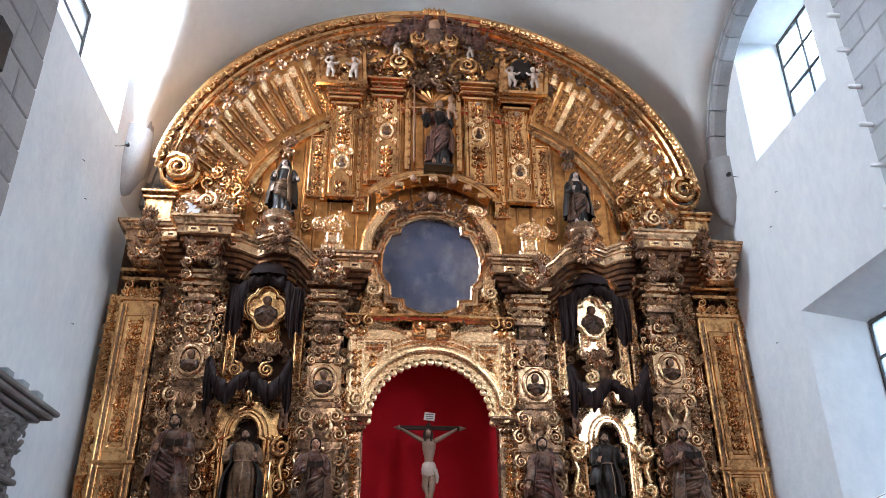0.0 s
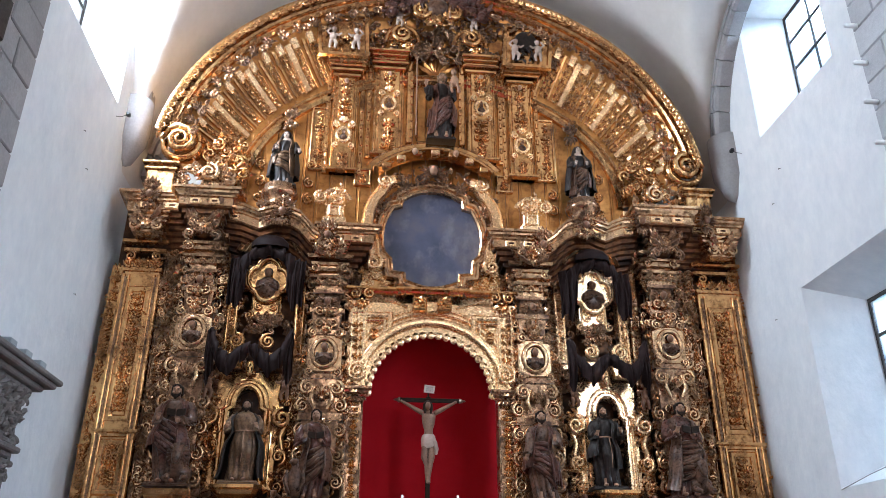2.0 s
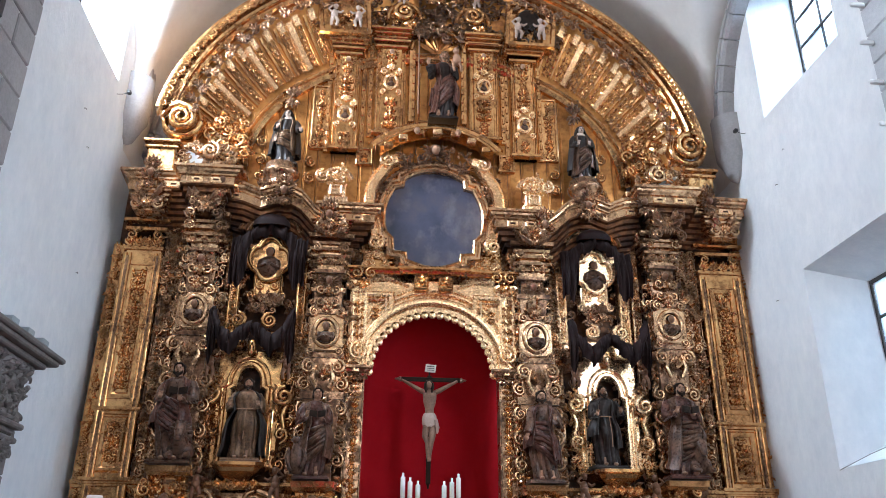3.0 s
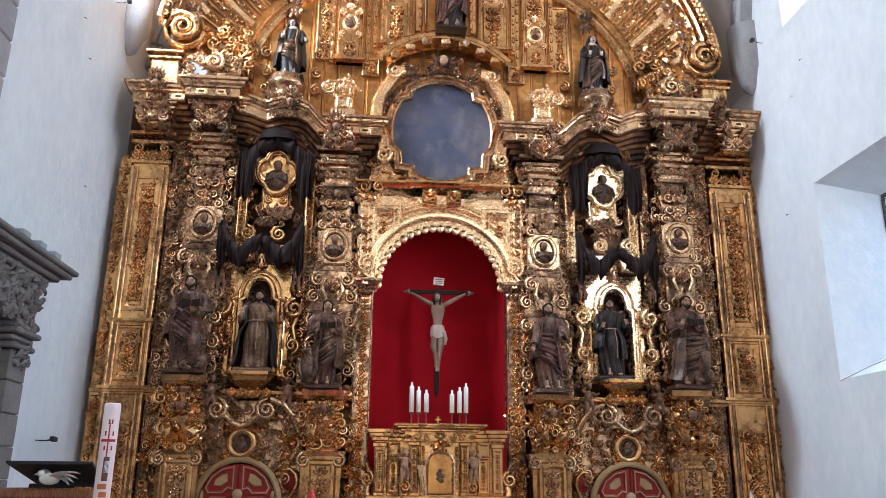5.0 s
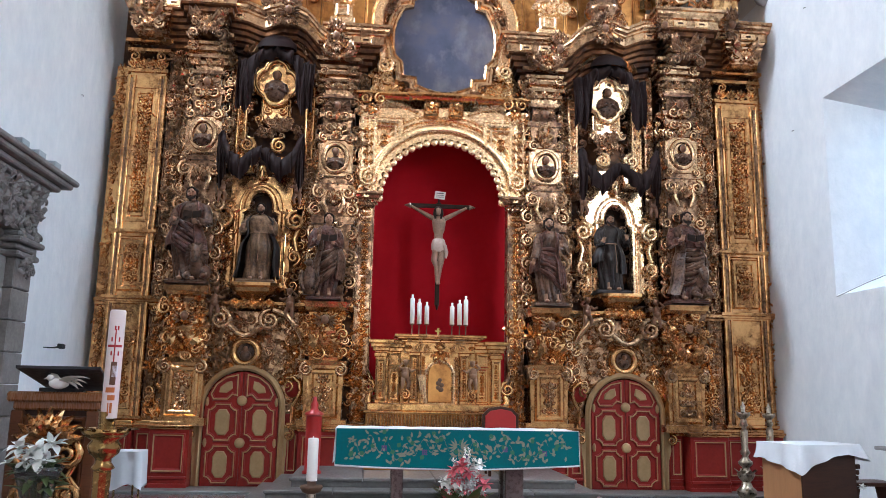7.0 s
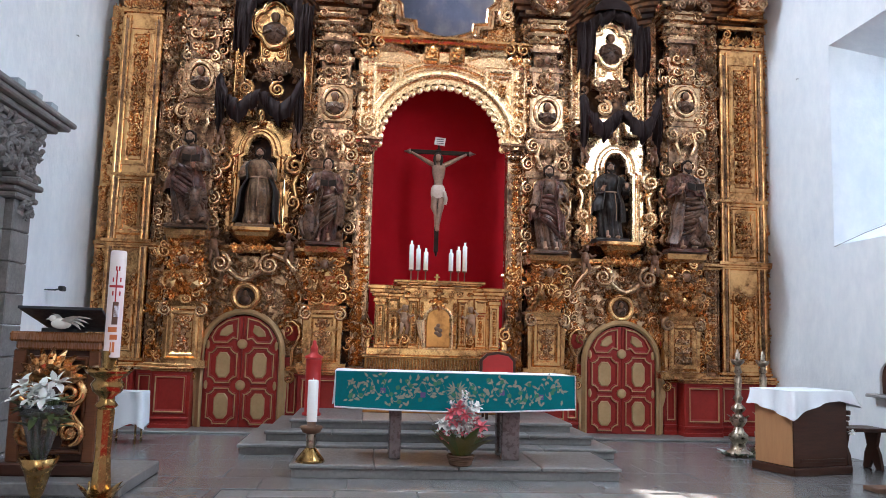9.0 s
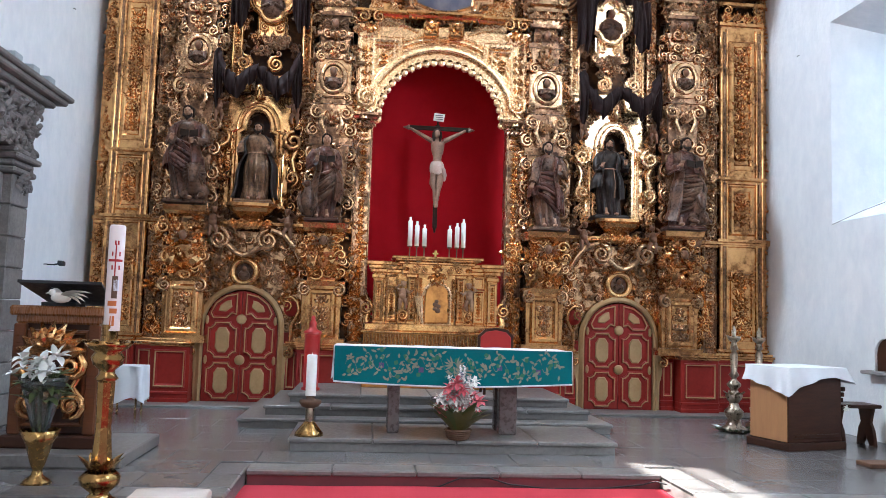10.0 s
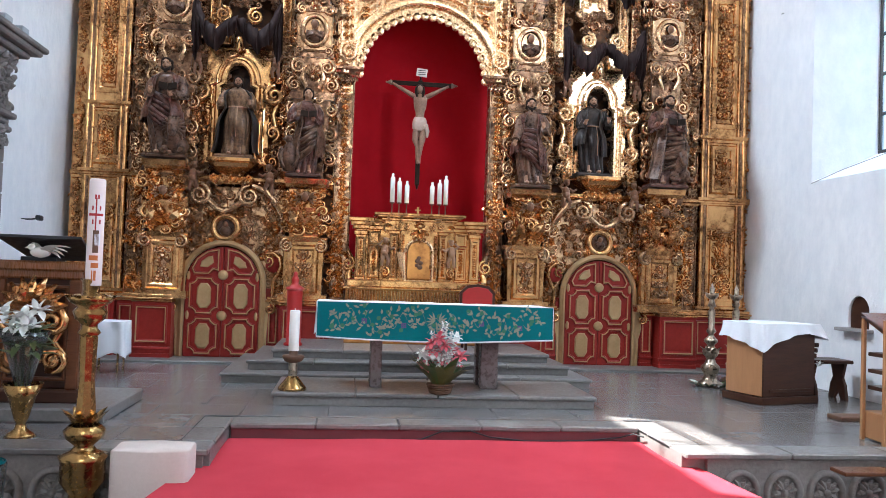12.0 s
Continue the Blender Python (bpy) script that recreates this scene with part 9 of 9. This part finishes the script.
def tall_candlestick(x, y, h, label):
    root = base("tall_candlestick", x, y, 0.0, label, "candlestick", "floor candlesticks")
    b = Buf()
    lathe(b, x, y, 0.0, [(0.001, 0.02), (0.20, 0.02), (0.19, 0.06), (0.12, 0.10), (0.09, 0.18), (0.13, 0.24), (0.14, 0.30), (0.08, 0.36), (0.06, 0.42)], 14)
    for k in range(3):
        a = 2.09 * k + 0.5
        ball(b, x + 0.17 * math.cos(a), y + 0.17 * math.sin(a), 0.035, 0.04, 0.04, 0.035, 7, 5)
    sub("foot", b, SILVER, root)
    b = Buf()
    lathe(b, x, y, 0.42, [(0.06, 0), (0.10, 0.05), (0.125, 0.11), (0.06, 0.17), (0.05, 0.20), (0.10, 0.25), (0.10, 0.28), (0.05, 0.33), (0.04, 0.36), (0.075, 0.41), (0.045, 0.46), (0.055, 0.70), (0.03, 0.76), (0.06, 0.79), (0.03, h - 0.62)], 12)
    for k in range(8):
        a = 0.785 * k
        petal(b, x + 0.09 * math.cos(a), y + 0.09 * math.sin(a), 0.50, (0.5 * math.cos(a), 0.5 * math.sin(a), 1), 0.12, 0.07, 0)
    sub("stem", b, SILVER, root)
    b = Buf()
    lathe(b, x, y, h - 0.22, [(0.03, 0), (0.07, 0.03), (0.10, 0.07), (0.09, 0.09), (0.03, 0.10), (0.035, 0.18), (0.02, 0.2), (0.01, 0.24), (0.001, 0.25)], 14)
    for k in range(6):
        a = 1.047 * k
        petal(b, x + 0.07 * math.cos(a), y + 0.07 * math.sin(a), h - 0.15, (math.cos(a), math.sin(a), 0.9), 0.08, 0.05, 0)
    sub("drip_pan", b, SILVER, root)
    return root


tall_candlestick(5.44, 11.65, 1.52, "tall tarnished silver turned floor candlestick")
tall_candlestick(6.06, 12.1, 1.50, "tall tarnished silver turned floor candlestick")
b = Buf()
g = random.Random(2)
for k in range(40):
    a, r = g.uniform(0, 6.28), g.uniform(0.1, 0.3)
    petal(b, 5.50 + r * math.cos(a), 11.62 + r * math.sin(a), 0.02, (math.cos(a), math.sin(a), 0.7), 0.13, 0.06, 0 if k % 3 else 1)
tagged(part("wilted_flowers", b, [LEAF, PETAL_WHITE]), "wilted flowers lying round the candlestick foot", "flowers")

so = base("dark_stool", 6.65, 10.7, 0.0, "dark wooden stool with shaped plank legs", "stool")
b = Buf()
box(b, 6.37, 6.95, 10.48, 10.92, 0.50, 0.55, 0.012)
sub("seat", b, WOOD_DARK, so)
for x in (6.43, 6.87):
    b = Buf()
    poly = [(10.5, 0), (10.62, 0), (10.7, 0.12), (10.78, 0), (10.9, 0), (10.86, 0.2), (10.8, 0.3), (10.86, 0.5), (10.54, 0.5), (10.6, 0.3), (10.54, 0.2)]
    v = [(x - 0.02, y, z) for y, z in poly] + [(x + 0.02, y, z) for y, z in poly]
    n = len(poly)
    b.add(v, [tuple(range(n)), tuple(range(n, 2 * n))] + [(i, (i + 1) % n, n + (i + 1) % n, n + i) for i in range(n)])
    sub("plank_leg", b, WOOD_DARK, so)
b = Buf()
bloom(b, 6.26, 10.20, 0.52, 0.06, 0, random.Random(3), 8)
tagged(part("white_flower", b, PETAL_WHITE), "single white flower pinned on the cabinet corner", "flower")

rl = base("reading_stand", 5.62, 7.75, 0.0, "wooden reading stand with light posts and a dark slatted shelf", "lectern")
for x, y in ((5.30, 7.62), (5.88, 7.62), (5.30, 7.95), (5.88, 7.95)):
    b = Buf()
    box(b, x - 0.02, x + 0.02, y - 0.02, y + 0.02, 0.0, 1.24, 0.006)
    sub("post", b, WOOD_LIGHT, rl)
b = Buf()
box(b, 5.32, 5.88, 7.60, 7.97, 0.02, 0.30, 0.012)
sub("base_box", b, WOOD_LIGHT, rl)
for k in range(3):
    b = Buf()
    box(b, 5.34, 5.86, 7.64, 7.94, 0.52 + 0.17 * k, 0.56 + 0.17 * k, 0.006)
    sub("shelf", b, WOOD_DARK, rl)
b = Buf()
sheet(b, [[(5.28, 7.58, 1.12), (5.92, 7.58, 1.12)], [(5.28, 7.98, 1.3), (5.92, 7.98, 1.3)]], False)
sheet(b, [[(5.28, 7.58, 1.08), (5.92, 7.58, 1.08)], [(5.28, 7.98, 1.26), (5.92, 7.98, 1.26)]], False)
sub("desk", b, WOOD, rl)
b = Buf()
box(b, 5.72, 6.2, 8.92, 9.2, 0.0, 0.05, 0.01)
tagged(part("kneeling_mat", b, WICKER), "small dark red-brown kneeling mat on the floor", "mat")
b = Buf()
box(b, 4.32, 5.8, 6.78, 7.0, -0.08, -0.045, 0.008)
for x in (4.9, 5.6):
    box(b, x, x + 0.05, 6.8, 6.95, -0.85, -0.08, 0.006)
tagged(part("bench_board", b, WOOD), "tan wooden bench board before the platform front", "bench")

# small arched wall recess with wooden back and stone sill
sq = tagged(new("wall_recess"), "small arched dark recess in the whitewashed wall", "recess", "", "structure")
b = Buf()
# brown wood back, set shallow and dark to stand for the shade inside
box(b, 7.26, 7.32, 10.5, 11.08, 0.9, 1.5, 0.004)
part("recess_back", b, WOOD_DARK, sq)
b = Buf()
for k in range(9):
    a0, a1 = math.pi * k / 9, math.pi * (k + 1) / 9
    p0, p1 = (10.79 + 0.23 * math.cos(a0), 1.21 + 0.23 * math.sin(a0)), (10.79 + 0.23 * math.cos(a1), 1.21 + 0.23 * math.sin(a1))
    b.add([(7.224, *p0), (7.224, *p1), (7.224, p1[0], 1.45), (7.224, p0[0], 1.45)], [(0, 1, 2, 3)])
    b.add([(7.224, *p0), (7.224, *p1), (7.26, *p1), (7.26, *p0)], [(0, 1, 2, 3)])
part("recess_arch", b, PLASTER, sq)
b = Buf()
box(b, 7.06, 7.4, 10.46, 11.12, 0.93, 0.98, 0.01)
part("recess_sill", b, STONE, sq)


# ---- carved stone doorway on the left wall ----
dw = tagged(new("carved_doorway"), "weathered carved grey stone doorway with a heavy cornice", "doorway", "", "structure")
TURN = Matrix.Translation((WL, 10.1, 0)) @ Matrix.Rotation(radians(90), 4, "Z")


def stone_piece(name, fn, mat=STONE_BROWN):
    b = Buf()
    fn(b)
    return part(name, turned(b, TURN), mat, dw)


# local frame: x along the wall, -y out of it
for k in range(9):
    stone_piece("jamb_block", lambda b: box(b, 0.62, 1.12, -0.26, 0.02, 0.4 * k - 0.4 + 0.004, 0.4 * k - 0.004, 0.014))
    stone_piece("inner_jamb", lambda b: box(b, 0.36, 0.615, -0.15, 0.02, 0.4 * k - 0.4 + 0.004, 0.4 * k - 0.004, 0.014))
for z, o in ((3.20, 0.06), (3.30, 0.03), (3.38, 0.10), (3.46, 0.05)):
    stone_piece("capital_moulding", lambda b: box(b, 0.58 - o, 1.12 + o, -0.26 - o, 0.02, z, z + 0.076, 0.02))
stone_piece("frieze", lambda b: box(b, -1.2, 1.20, -0.24, 0.02, 3.55, 4.18, 0.015))


def frieze_carving(b):
    thicket(b, lambda x, z: True, -1.1, 1.15, 3.62, 4.12, -0.24, 150, 0.2, 19)
    thicket(b, lambda x, z: True, 0.66, 1.08, 3.0, 3.2, -0.26, 14, 0.14, 20)


stone_piece("frieze_carving", frieze_carving)
for z, o in ((4.18, 0.08), (4.25, 0.18), (4.33, 0.30), (4.40, 0.36)):
    stone_piece("cornice_course", lambda b: box(b, -1.2 - o, 1.20 + o * 1.5, -0.24 - o * 0.8, 0.02, z, z + 0.075, 0.02))


def door_arch(b):
    sweep(b, arc(-0.3, 2.2, 0.80, 0.95, 0, 100, 14), [(-0.14, 0), (-0.1, 0.12), (0, 0.16), (0.1, 0.12), (0.14, 0)], "xz", 0.0, False, False)
    thicket(b, lambda x, z: ((x + 0.3) / 0.95) ** 2 + ((z - 2.2) / 1.1) ** 2 > 1, -0.3, 0.6, 2.4, 3.5, -0.04, 60, 0.2, 23)


stone_piece("door_arch", door_arch)
stone_piece("dark_doorway", lambda b: box(b, -1.2, 0.37, -0.03, -0.005, -0.4, 2.4, 0.002), WOOD_DARK)
b = Buf()
for k in range(3):
    box(b, -0.1 + 0.5 * k, 0.1 + 0.5 * k, -0.5, -0.2, 4.48, 4.56, 0.01)
turned(b, TURN)
tagged(part("loose_tiles", b, surface("pale_blue_grey_tile", (0.30, 0.34, 0.36), (0.42, 0.46, 0.48), 0.7)), "loose grey tiles lying on the doorway cornice", "tiles")


# ---- small fittings ----
def spotlight(x, y, z, s, label):
    root = base("spotlight", x, y, z, label, "spotlight", "wall spotlights")
    b = Buf()
    box(b, x - 0.035, x + 0.035, y - 0.06, y + 0.04, z - 0.035, z + 0.035, 0.012)
    sub("lamp_body", b, BLACK, root)
    b = Buf()
    tube(b, [(x, y, z), (x - s * 0.12, y + 0.03, z - 0.02), (x - s * 0.26, y + 0.04, z - 0.02)], 0.007, 6)
    sub("bracket", b, BLACK, root)


spotlight(-4.55, 13.1, 9.82, 1, "small black spotlight fixed near the corbel")
spotlight(7.0, 13.05, 9.75, -1, "small black spotlight fixed near the corbel")
spotlight(-4.55, 12.6, 2.16, 1, "small black wall spotlight near the altarpiece")
spotlight(-4.5, 12.42, 2.16, 1, "small black wall spotlight near the altarpiece")
b = Buf()
box(b, -4.46, -4.0, 7.27, 7.598, 7.08, 7.62, 0.02)
box(b, -4.42, -4.04, 7.255, 7.269, 7.12, 7.58, 0.004)
tagged(part("loudspeaker", b, BLACK), "dark loudspeaker box fixed to the stone pier", "loudspeaker")
g = random.Random(6)
for wx, s in ((WL, 1), (WR, -1)):
    for y, z in ((11.9, 8.7), (12.3, 8.2), (12.9, 6.2)):
        b = Buf()
        tube(b, [(wx - s * 0.02, y, z), (wx + s * 0.03, y, z), (wx + s * 0.035, y + 0.012, z - 0.02)], 0.006, 5)
        tagged(part("wall_hook", b, IRON), "tiny dark iron hook stuck in the plaster", "hook", "wall hooks")
b = Buf()
tube(b, [(WR - 0.012, 11.98, 3.18), (WR - 0.012, 11.2, 3.30), (WR - 0.012, 9.4, 3.50)], 0.006, 5)
tagged(part("wall_cable", b, STONE), "thin grey cable running below the low window", "cable")
# ---- floor slabs and kerbs ----
fs = tagged(new("chancel_floor"), "polished dark grey stone slab floor of the chancel", "floor", "", "structure")
row = 0
y = FRONT + 0.32
slab_cache = {}
g = random.Random(12)
while y < 13.95:
    d = 0.62
    x = WL + 0.02 - (0.45 if row % 2 else 0.0)
    while x < WR - 0.05:
        x0, x1 = max(x, WL + 0.01), min(x + 0.92, WR - 0.01)
        y1 = min(y + d, 14.0)
        lo, hi = y, y1
        if x1 > NX0 and x0 < NX1 and lo < NYB + 0.32:
            if x0 < NX0 - 0.32:
                x1 = min(x1, NX0 - 0.30)
            elif x1 > NX1 + 0.32:
                x0 = max(x0, NX1 + 0.30)
            else:
                lo = max(lo, NYB + 0.32)
        if x1 - x0 > 0.08 and hi - lo > 0.06:
            b = Buf()
            t = g.uniform(-0.0015, 0.0015)
            box(b, x0 + 0.003, x1 - 0.003, lo + 0.003, hi - 0.003, -0.021, t, 0.004)
            part("floor_slab", b, STONE_FLOOR, fs)
        x += 0.92
    y += d
    row += 1
kb = tagged(new("platform_kerb"), "worn dark stone kerb along the platform edge", "kerb", "", "structure")
for x0, x1, y0, y1, n, along in ((WL + 0.02, NX0, FRONT - 0.04, FRONT + 0.31, 4, 0), (NX1, WR - 0.02, FRONT - 0.04, FRONT + 0.31, 4, 0), (NX0 - 0.3, NX0 + 0.0, FRONT + 0.32, NYB + 0.31, 2, 1), (NX1, NX1 + 0.3, FRONT + 0.32, NYB + 0.31, 2, 1), (NX0 + 0.002, NX1 - 0.002, NYB - 0.03, NYB + 0.31, 5, 0)):
    for k in range(n):
        b = Buf()
        if along:
            q0, q1 = y0 + (y1 - y0) * k / n, y0 + (y1 - y0) * (k + 1) / n
            box(b, x0, x1, q0 + 0.003, q1 - 0.003, -0.055, 0.003, 0.014)
        else:
            q0, q1 = x0 + (x1 - x0) * k / n, x0 + (x1 - x0) * (k + 1) / n
            box(b, q0 + 0.003, q1 - 0.003, y0, y1, -0.055, 0.003, 0.014)
        part("kerb_stone", b, STONE_STEP, kb)
